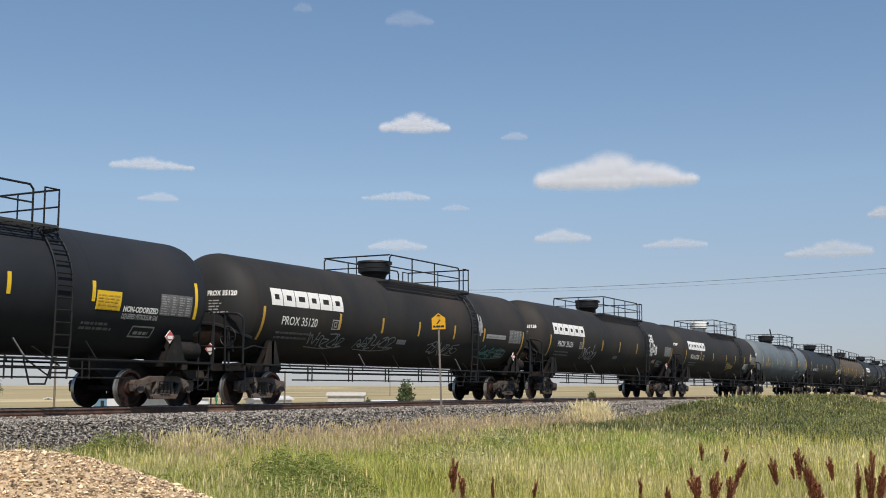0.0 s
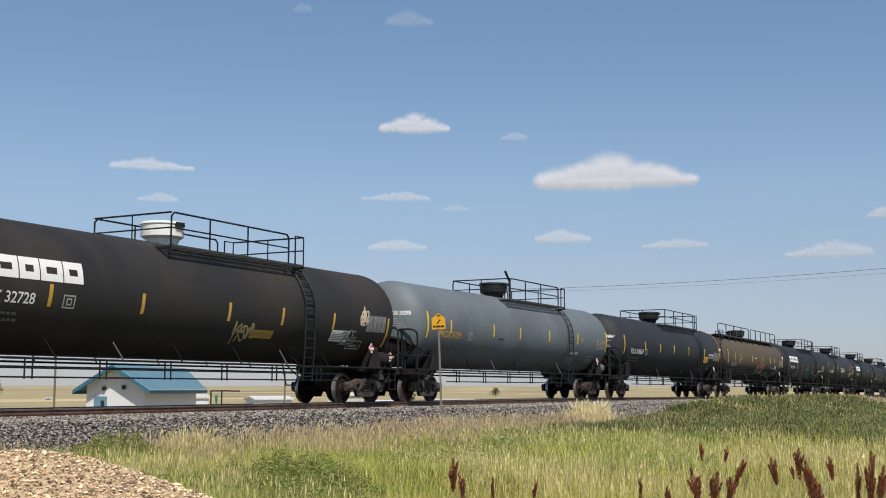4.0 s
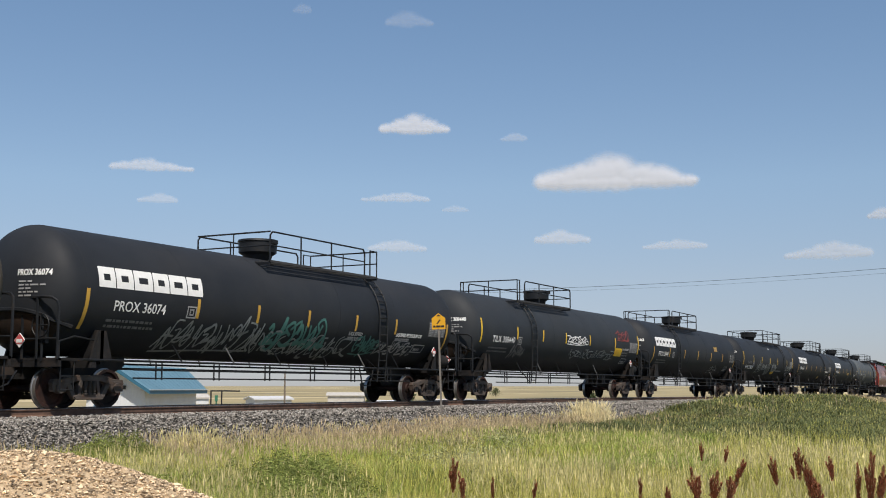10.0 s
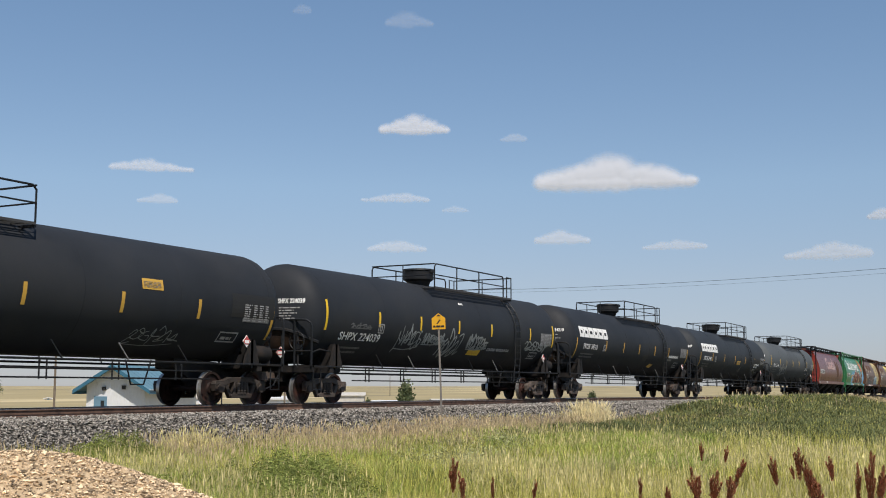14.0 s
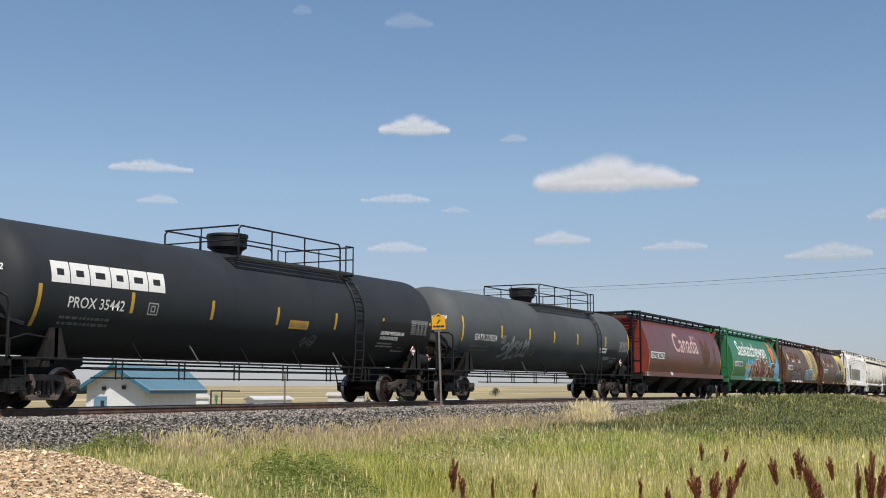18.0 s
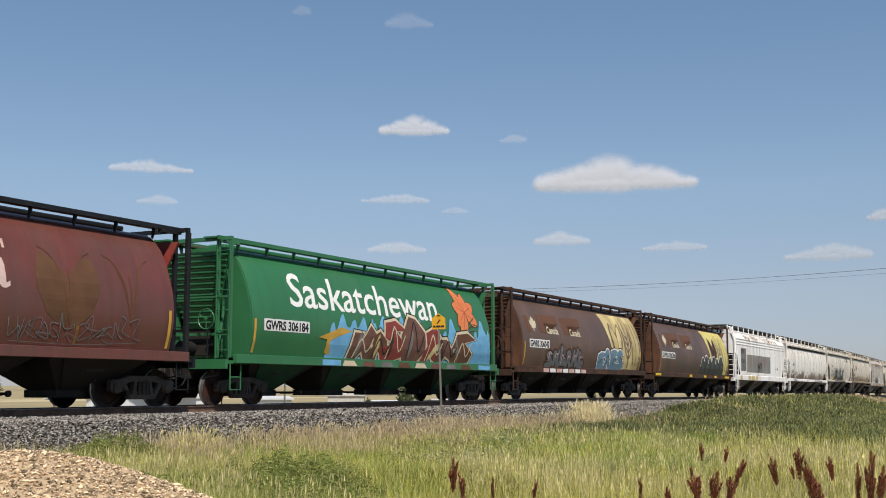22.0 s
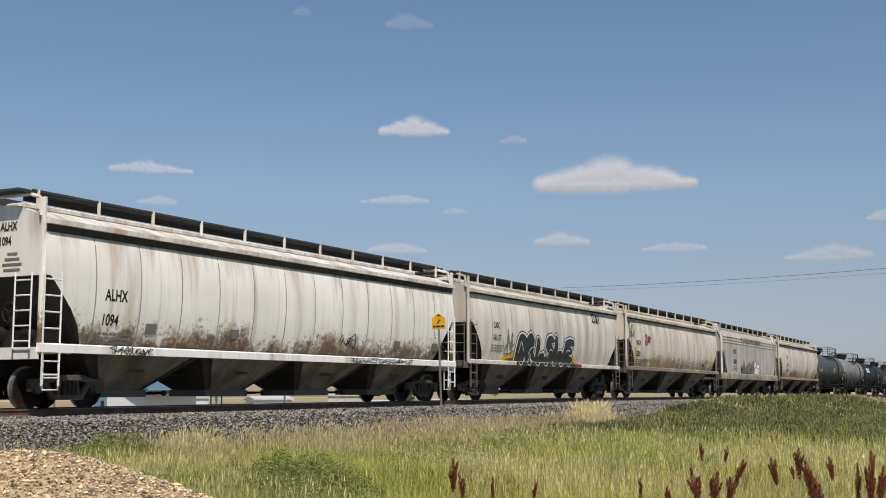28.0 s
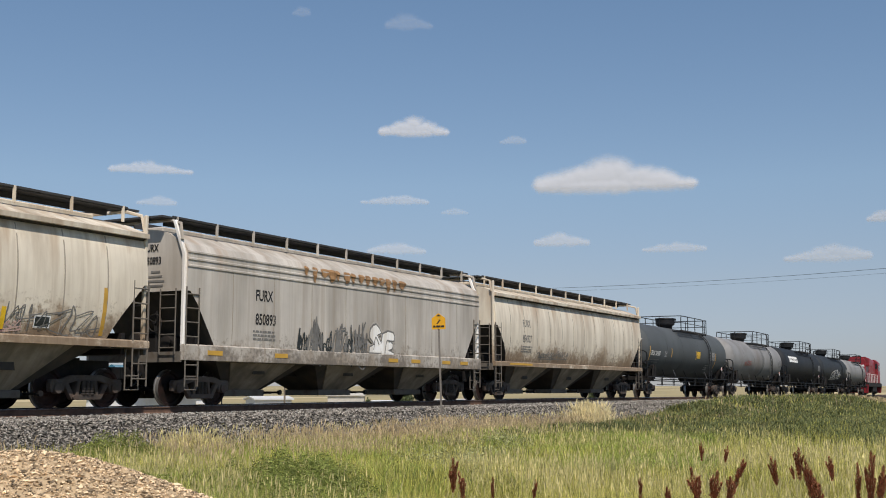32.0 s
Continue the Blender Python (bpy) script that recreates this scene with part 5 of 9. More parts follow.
        for k in range(9):
            part("deck_bracket", lambda: Shape().prism([(-1.03, top - 0.05), (-0.9, top - 0.05), (-1.0, top - 0.42), (-1.07, top - 0.40)], -0.04, 0.04, "x"), M["black_steel"], car, at=pose(-8.5 + 1.87 * k, 0, 0), key="dkb")
        for k in range(8):
            part("cover_band", lambda: Shape().box(0.60, 0, top + 0.34, 0.05, 0.07, 0.36).box(0.50, 0, top + 0.10, 0.05, 0.07, 0.22), M["walkway"], car, at=pose(dome, 0, 0, 0, 0, 45.0 * k + 20), key="cband")
    part("dome_housing", lambda: Shape().lathe([(top - 0.12, 0.36), (top + 0.12, 0.44), (top + 0.2, 0.56), (top + 0.5, 0.57), (top + 0.52, 0.60), (top + 0.58, 0.58), (top + 0.62, 0.2)], 28, 0, 0, "z"),
         M["white_paint" if "white_dome" in extras else "black_steel"], car, at=pose(dome, 0, 0), key=("dome", R, zc, "white_dome" in extras), sharp=0.5)
    part("dome_hinge", lambda: Shape().box(0, -0.58, top + 0.5, 0.3, 0.1, 0.12), M["black_steel"], car, at=pose(dome, 0, 0), key=("dh", R, zc))
    if "open_lever" in extras:
        part("valve_lever", Shape().path([(dome + 1.2, -0.2, top), (dome + 1.2, -0.2, top + 0.75), (dome + 0.75, -0.2, top + 1.15)], 0.05), M["black_steel"], car)
    # ladder over the shell

    def curve_at(x):
        pts = []
        for k in range(9):
            a = radians(54 - k * 58 / 8)
            pts.append((x, -(R + 0.08) * math.cos(a), zc + (R + 0.08) * math.sin(a)))
        return pts + [(x, -(R + 0.06), 1.6), (x, -1.5, 0.66)]
    if deck != "C":
        ladder("ladder", car, M["black_steel"], [curve_at(lad - 0.24), curve_at(lad + 0.24)], 13, 0.024)
        part("ladder_stay", lambda: Shape().bar((lad - 0.9, -1.42, 1.1), (lad - 0.2, -1.42, 0.72), 0.018).bar((lad - 0.7, -1.42, 1.35), (lad + 0.1, -1.42, 0.95), 0.018), M["black_steel"], car, key=("ls", deck))
    else:
        ladder("ladder", car, M["black_steel"], [[(lad - 0.2, -1.02, top + 0.1), (lad - 0.2, -1.45, 1.1)], [(lad + 0.27, -1.02, top + 0.1), (lad + 0.27, -1.45, 1.1)]], 10, 0.024)
    # paint
    for i, x in enumerate(stripe_x):
        end = i in (0, len(stripe_x) - 1)
        lo, hi = ((1.80, 2.72) if end else (2.23, 2.72)) if stripes == "amber" else ((2.20, 3.12) if end else (2.43, 2.90))
        on_side("reflective_stripe", outlines([rect(x - 0.055, lo, x + 0.055, hi)]), M[stripes], car, side)
    if logo:
        col, lx = logo
        x = lx
        for w in (0.54, 0.57, 0.64, 0.56, 0.64, 0.58):
            on_side("company_mark", outlines(ring(x, 2.78, x + w, 3.26, 0.165)), M[col], car, side, label="bold white block shape of a company mark")
            x += w + 0.03
    if number:
        sx, ex_, sz, ink = num or (-7.87, -6.1, 2.26, "white_paint")
        on_side("car_number", words(number, 0.34, sx, sz, 1.0, 0.004, end=ex_), M[ink], car, side)
        for r_ in range(2):
            on_side("stencil_line", outlines(bars(sx - 0.15, sx + 1.7, sz - 0.26 - 0.13 * r_, sz - 0.15 - 0.13 * r_, 1, rng)), M["dim_paint"], car, side)
    bx = stripe_x[-1] - 1.32 if stripe_x else H - 2
    on_side("test_panel", outlines([rect(bx, 2.24, bx + 1.17, 2.76)]), M["dim_paint"], car, side)
    on_side("test_print", outlines([q for c_ in ((0.03, 0.36), (0.42, 0.62), (0.68, 0.88), (0.94, 1.14)) for q in bars(bx + c_[0], bx + c_[1], 2.27, 2.74, 8, rng, 0.7, 0.5)]), M["grey_paint"], car, side, 0.011)
    if stripe_x:
        cx_ = -5.3 if stripes == "amber" else -5.74
        on_side("code_frame", outlines(ring(cx_, 2.22, cx_ + 0.36, 2.52, 0.035)), M["grey_paint"], car, side)
        on_side("code_letter", outlines(ring(cx_ + 0.1, 2.29, cx_ + 0.26, 2.45, 0.035)), M["grey_paint"], car, side)
        on_side("wheel_code_frame", outlines(ring(bx - 0.75, 1.68, bx + 0.03, 1.95, 0.035)), M["grey_paint"], car, side)
        on_side("wheel_code_mark", outlines(bars(bx - 0.62, bx - 0.12, 1.75, 1.88, 1, rng)), M["grey_paint"], car, side)
    if number:
        # the number and small print again on the head facing the front
        for bm, col in ((words(number, 0.19, 0.35, 2.98, 1.0, 0.006, end=1.16), "white_paint"), (outlines(bars(0.4, 1.05, 2.5, 2.9, 5, rng, 0.5, 0.55)), "grey_paint")):
            for v in bm.verts:
                y, z = -v.co.x, v.co.y
                q = min(1.0, (math.hypot(y, z - zc) / R) ** (1 / 0.9))
                v.co = (-H + 0.78 * (1 - math.sqrt(1 - q * q)) - 0.012, y, z)
            me = bpy.data.meshes.new("head_print")
            bm.to_mesh(me)
            bm.free()
            me.materials.append(M[col])
            o = new("head_print", me)
            o.parent = car
    placard(car, L / 2 - 2.35, -1.46, 1.72)
    placard(car, -L / 2 + 0.50, -0.45, 1.52, "x")
    for col, x0_, x1_, z0_, z1_, n_, w_ in tags:
        on_side("graffiti_tag", outlines(scribble(rng, x0_, x1_, z0_, z1_, n_, w_)), M[col], car, side, 0.013)
    for ex in extras:
        if isinstance(ex, tuple) and ex[0] == "panel":
            on_side("warning_label", outlines([rect(*ex[2])]), M[ex[1]], car, side, 0.009)
            on_side("label_print", outlines(bars(ex[2][0] + 0.05, ex[2][2] - 0.05, ex[2][1] + 0.05, ex[2][3] - 0.05, 5, rng, 0.9, 0.6)), M["amber" if ex[1] == "yellow" else "dim_paint"], car, side, 0.014)
        elif isinstance(ex, tuple) and ex[0] == "line":
            on_side("lettering", words(ex[1], ex[5], ex[2], ex[4], 1.0, 0.008, end=ex[3]), M[ex[6]], car, side, 0.011)
        elif isinstance(ex, tuple) and ex[0] == "lines":
            x0_, z0_, x1_, z1_ = ex[2]
            n_ = max(1, round((z1_ - z0_) / 0.1))
            for r_ in range(n_):
                on_side("stencil_line", outlines(bars(x0_, x1_, z0_ + (z1_ - z0_) * r_ / n_, z0_ + (z1_ - z0_) * (r_ + 1) / n_, 1, rng)), M[ex[1]], car, side, 0.010)
        elif isinstance(ex, tuple) and ex[0] == "flower":
            # a sprayed ring with three spokes and short petals round it
            _, col, cx, cz, r = ex
            circle = [(cx + r * math.cos(k * math.pi / 8), cz + r * math.sin(k * math.pi / 8)) for k in range(17)]
            on_side("sprayed_ring", outlines(strip(circle, r * 0.22)), M[col], car, side, 0.014)
            on_side("sprayed_spokes", outlines(strip([(cx, cz + r), (cx, cz - r)], r * 0.2) + strip([(cx, cz), (cx - r * 0.7, cz - r * 0.7)], r * 0.2) + strip([(cx, cz), (cx + r * 0.7, cz - r * 0.7)], r * 0.2)), M[col], car, side, 0.025)
            for k in range(9):
                a = k * 2 * math.pi / 9 + 0.2
                on_side("sprayed_petal", outlines([[(cx + r * q * math.cos(a + d), cz + r * q * math.sin(a + d)) for q, d in ((1.2, -0.16), (1.55, -0.2), (1.75, 0.0), (1.55, 0.2), (1.2, 0.16))]]), M[col], car, side, 0.014)
        elif isinstance(ex, tuple) and ex[0] == "fill":
            on_side("paint_patch", outlines(ex[2]), M[ex[1]], car, side, 0.008)
    return car


def profile_side(prof):
    """prof: (z, half width) from below to the top; gives the half width at a height."""
    zs, ys = [p[0] for p in prof], [p[1] for p in prof]
    return lambda z: float(np.interp(z, zs, ys))


ROUND = [(1.28, 1.47), (1.45, 1.51), (1.75, 1.59), (2.1, 1.63), (2.45, 1.63), (2.8, 1.58), (3.1, 1.49), (3.35, 1.405), (3.6, 1.305), (3.85, 1.17), (4.05, 1.01), (4.2, 0.85), (4.3, 0.66), (4.36, 0.3)]
BULGED = [(1.42, 1.40), (1.6, 1.47), (1.85, 1.54), (2.2, 1.60), (2.6, 1.63), (3.0, 1.63), (3.4, 1.60), (3.75, 1.54), (3.96, 1.475), (4.03, 1.43), (4.04, 1.65), (4.15, 1.66), (4.17, 1.56), (4.40, 0.95), (4.50, 0.60), (4.52, 0.3)]
SLAB = [(1.14, 1.56), (1.50, 1.56), (1.53, 1.585), (1.60, 1.585), (2.6, 1.60), (3.50, 1.60), (3.52, 1.625), (3.56, 1.625), (3.58, 1.60), (3.68, 1.60), (3.70, 1.625), (3.74, 1.625), (3.76, 1.60),
        (3.86, 1.60), (3.88, 1.625), (3.92, 1.625), (3.94, 1.59), (4.10, 1.5), (4.40, 0.95), (4.50, 0.6), (4.52, 0.3)]


def body_loft(prof, ends):
    """Closed body: a half-width and an end for each height."""
    s = Shape()
    n = len(prof)
    for z, y in prof:
        e = ends(z)
        s.v += [(-e, -y, z), (e, -y, z), (e, y, z), (-e, y, z)]
    for k in range(n - 1):
        for i in range(4):
            a, b = 4 * k + i, 4 * k + (i + 1) % 4
            s.f.append((a, b, b + 4, a + 4))
    s.f += [(0, 3, 2, 1), tuple(4 * (n - 1) + i for i in range(4))]
    return s


def bays(car, xs, half, z_top, material, y_top=1.42):
    """Sloped discharge bays: slope sheets coloured as if in shade, an upright side plate and the outlet gate."""
    light = material == "bay_grey"
    zb, hb, hq, yb, hp = 0.42, 0.85 if light else 0.6, 0.66 if light else 0.5, 0.6 if light else 0.5, min(1.65 if light else 1.3, half - 0.3)

    def slopes():
        return Shape().add([(-half, -y_top + 0.06, z_top), (half, -y_top + 0.06, z_top), (half, y_top - 0.06, z_top), (-half, y_top - 0.06, z_top), (-hb, -yb + 0.03, zb), (hb, -yb + 0.03, zb), (hb, yb - 0.03, zb), (-hb, yb - 0.03, zb)],
                           [(0, 1, 5, 4), (1, 2, 6, 5), (2, 3, 7, 6), (3, 0, 4, 7), (4, 5, 6, 7), (3, 2, 1, 0)])

    def plate(o):
        q = [(-hp, o * y_top, z_top), (hp, o * y_top, z_top), (hq, o * yb, zb), (-hq, o * yb, zb)]
        return Shape().add(q + [(x, y - o * 0.03, z) for x, y, z in q], [(0, 1, 2, 3), (7, 6, 5, 4), (0, 4, 5, 1), (1, 5, 6, 2), (2, 6, 7, 3), (3, 7, 4, 0)])
    for x in xs:
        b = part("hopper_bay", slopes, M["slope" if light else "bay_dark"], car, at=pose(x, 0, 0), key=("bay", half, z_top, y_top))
        for o in (-1, 1):
            part("bay_side_plate", lambda: plate(o), M[material], b, key=("plate", half, z_top, material, y_top, o))
        part("bay_patch", lambda: Shape().prism([(-0.28, 0.84), (0.3, 0.84), (0.26, 1.02), (-0.2, 1.04)], -(yb + (y_top - yb) * 0.58) - 0.012, -(yb + (y_top - yb) * 0.58)), M["slope" if light else "black_steel"], b, key=("bpatch", y_top, light))
        part("outlet_gate", lambda: Shape().box(0, 0, 0.33, 1.85 if light else 1.3, 1.25 if light else 1.05, 0.18), M["ladder" if light else "underframe"], b, key=("gate", light), bevel=0.015)
        part("gate_rack", lambda: Shape().box(1.1, -0.55, 0.33, 0.5, 0.06, 0.07).box(1.1, 0.55, 0.33, 0.5, 0.06, 0.07).bar((1.05, -1.05, 0.34), (1.05, 1.05, 0.34), 0.03).bar((1.05, -1.05, 0.34), (1.05, -1.12, 0.34), 0.07, n=10), M["underframe"], b, key="rack")


def end_gear(car, L, x_end, material, z_plat=1.2):
    """End platform, steps and brake gear."""
    for e in (-1, 1):
        part("end_platform", lambda: Shape().box(e * (L / 2 - 1.15), 0, z_plat - 0.05, 1.05, 3.0, 0.09).box(e * (L / 2 - 0.66), 0, z_plat - 0.1, 0.1, 3.05, 0.26), M[material], car, key=("hep", e, L, material, z_plat))
        part("draft_sill", lambda: Shape().box(e * (L / 2 - 2.2), 0, 0.92, 3.2, 0.62, 0.4), M["underframe"], car, key=("dsill", e, L))
        for y in (-1, 1):
            part("sill_step", lambda: Shape().path([(e * (L / 2 - 0.85), y * 1.5, z_plat - 0.1), (e * (L / 2 - 0.85), y * 1.5, 0.42), (e * (L / 2 - 1.3), y * 1.5, 0.42), (e * (L / 2 - 1.3), y * 1.5, z_plat - 0.1)], 0.022)
                 .bar((e * (L / 2 - 0.85), y * 1.5, 0.75), (e * (L / 2 - 1.3), y * 1.5, 0.75), 0.02), M[material], car, key=("hst", e, y, L, material, z_plat))
    part("brake_cylinder", lambda: Shape().lathe([(-L / 2 + 1.1, 0.05), (-L / 2 + 1.12, 0.17), (-L / 2 + 1.75, 0.17), (-L / 2 + 1.8, 0.05)], 14, -0.6, z_plat + 0.3), M["underframe"], car, key=("bcyl", L, z_plat))
    part("air_reservoir", lambda: Shape().lathe([(-L / 2 + 1.0, 0.05), (-L / 2 + 1.02, 0.2), (-L / 2 + 1.9, 0.2), (-L / 2 + 1.92, 0.05)], 14, 0.35, z_plat + 0.35), M["underframe"], car, key=("ares", L, z_plat))


def wheel_ring(x, y, z, r):
    """A hand-brake wheel facing along the track."""
    s = Shape().path([(x, y + r * math.cos(k * math.pi / 9), z + r * math.sin(k * math.pi / 9)) for k in range(19)], 0.018)
    for k in range(3):
        s.bar((x, y, z), (x, y + r * math.cos(k * 2.09 + 0.5), z + r * math.sin(k * 2.09 + 0.5)), 0.014)
    return s.bar((x + 0.03, y, z), (x - 0.03, y, z), 0.04, n=8)


def grain_car(x0, label, frame_paint, side_paint, end_paint, bay_paint="bay_dark", L=18.03, side_rust="dark_brown"):
    """Cylindrical government grain hopper with open frame ends."""
    car = thing("grain_hopper_car", label, "hopper car", "cars of the freight train")
    CARS.append((car, x0))
    h = 7.42
    side = profile_side(ROUND)
    part("hopper_body", lambda: body_loft(ROUND, lambda z: h), M[side_paint], car, sharp=0.5)
    for e in (-1, 1):
        # ribbed end sheet between the end posts, narrowing towards the slope pocket
        q = [(e * 7.98, -1.26, 4.16), (e * 7.98, 1.26, 4.16), (e * 7.56, 0.5, 2.1), (e * 7.56, -0.5, 2.1)]
        sh = Shape().add(q + [(x - e * 0.04, y, z) for x, y, z in q], [(0, 1, 2, 3), (7, 6, 5, 4), (0, 4, 5, 1), (1, 5, 6, 2), (2, 6, 7, 3), (3, 7, 4, 0)])
        o = part("end_sheet", sh, M[end_paint], car, "ribbed end sheet narrowing downwards")
        for k in range(13):
            t = 0.05 + k * 0.073
            part("end_rib", Shape().prism([(e * (7.98 - 0.42 * t), 4.16 - 2.06 * t - 0.04), (e * (8.05 - 0.42 * t), 4.16 - 2.06 * t - 0.015), (e * (8.05 - 0.42 * t), 4.16 - 2.06 * t + 0.015), (e * (7.98 - 0.42 * t), 4.16 - 2.06 * t + 0.04)], -1.24 + 0.76 * t, 1.24 - 0.76 * t), M[end_paint], o)
        for y in (-1, 1):
            edge = [(side(z) - 0.03, z) for z in (1.32, 1.6, 1.9, 2.3, 2.7, 3.1, 3.4, 3.7, 3.9)]
            part("wing_plate", Shape().prism([(y * a, z) for a, z in [(0.62, 1.32)] + edge + [(1.05, 3.9), (0.66, 2.1)]], e * 7.43 - 0.02, e * 7.43 + 0.02, "x"), M[end_paint], car)
        # solid block; the pocket's shade is in its colour
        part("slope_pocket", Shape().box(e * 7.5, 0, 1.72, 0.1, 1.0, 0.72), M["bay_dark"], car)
        for y in (-1, 1):
            part("end_post", lambda: Shape().box(e * 8.12, y * 1.42, 2.86, 0.09, 0.09, 3.18).box(e * 8.12, y * 1.0, 2.86, 0.09, 0.09, 3.18), M[frame_paint], car, key=("ep", e, y, frame_paint))
            part("end_brace", lambda: Shape().bar((e * 8.1, y * 0.98, 1.3), (e * 7.5, y * 0.85, 3.4), 0.04).box(e * 7.8, y * 1.1, 4.42, 0.75, 0.12, 0.1), M[frame_paint], car, key=("eb", e, y, frame_paint))
            part("bulkhead_post", lambda: Shape().box(e * 7.55, y * 0.8, 2.5, 0.14, 0.12, 2.4), M[end_paint], car, key=("bp", e, y, end_paint))
            lx = e * 8.2
            ladder("ladder", car, M[frame_paint], [[(lx, y * 1.45, 1.2), (lx, y * 1.45, 4.4)], [(lx, y * 1.02, 1.2), (lx, y * 1.02, 4.4)]], 6, 0.014)
        part("top_frame", lambda: Shape().box(e * 8.12, 0, 4.47, 0.12, 2.9, 0.1).box(e * 8.12, 0, 1.9, 0.08, 2.7, 0.07).box(e * 8.15, 0, 2.9, 0.06, 2.7, 0.05), M[frame_paint], car, key=("tf", e, frame_paint))
    for y in (-1, 1):
        part("side_sill", lambda: Shape().box(0, y * 1.56, 1.24, 16.1, 0.14, 0.24), M[side_rust], car, key=("sill", y, side_rust), bevel=0.01)
        part("running_board", lambda: Shape().box(0, y * 0.86, 4.51, 16.6, 0.5, 0.045).box(0, y * 1.11, 4.49, 16.6, 0.04, 0.11), M[frame_paint], car, key=("rb", y, frame_paint))
        for k in range(12):
            part("board_bracket", lambda: Shape().prism([(y * 1.09, 4.48), (y * 0.97, 4.48), (y * 0.94, 4.22), (y * 0.99, 4.17)], -0.018, 0.018, "x"), M[frame_paint], car, at=pose(-7.3 + 1.327 * k, 0, 0), key=("bb", y, frame_paint))
    part("hatch_cover", lambda: Shape().box(0, 0, 4.44, 14.0, 0.62, 0.12), M[frame_paint], car, key=("hatch", frame_paint), bevel=0.03)
    for x in (-3.72, 0.0, 3.72):
        part("side_seam", Shape().prism([(-(side(z) + 0.004), z) for z in (1.35, 1.9, 2.4, 2.8, 3.1, 3.4, 3.65, 3.9, 4.1)] + [(-(side(z) - 0.02), z) for z in (4.1, 3.9, 3.65, 3.4, 3.1, 2.8, 2.4, 1.9, 1.35)], x - 0.02, x + 0.02, "x"), M[side_paint], car)
    bays(car, (-5.4, -1.8, 1.8, 5.4), 1.75, 1.24, bay_paint)
    part("centre_sill", lambda: Shape().box(0, 0, 1.0, 15.5, 0.5, 0.35), M["underframe"], car, key="csill")
    end_gear(car, L, h, frame_paint)
    bogie(car, -7.02), bogie(car, 7.02)
    couplers(car, L)
    for e in (-1, 1):
        on_side("reflective_stripe", outlines([rect(e * 7.28 - 0.05, 1.42, e * 7.28 + 0.05, 2.35)]), M["amber"], car, side, 0.012)
        part("end_pipe", lambda: Shape().path([(e * 8.15, -1.2, 1.25), (e * 8.3, -1.2, 0.8), (e * 8.3, -0.6, 0.7)], 0.02).bar((e * 8.2, -0.75, 1.2), (e * 8.2, -0.75, 2.2), 0.022), M["black_steel"], car, key=("epipe", e))
    part("brake_wheel", lambda: wheel_ring(-8.28, -0.75, 2.3, 0.27), M[frame_paint], car, key=("bw", frame_paint))
    return car, side


def number_board(car, side, x, z, text, size=0.36, w=2.45):
    bm = words(text, size, x + 0.07, z + 0.045, 1.0, 0.012, end=x + w - 0.07)
    on_side("number_panel", outlines([rect(x, z, x + w, z + size * 0.72 + 0.09)]), M["white_paint"], car, side, 0.006)
    on_side("car_number", bm, M["black_paint"], car, side, 0.011)


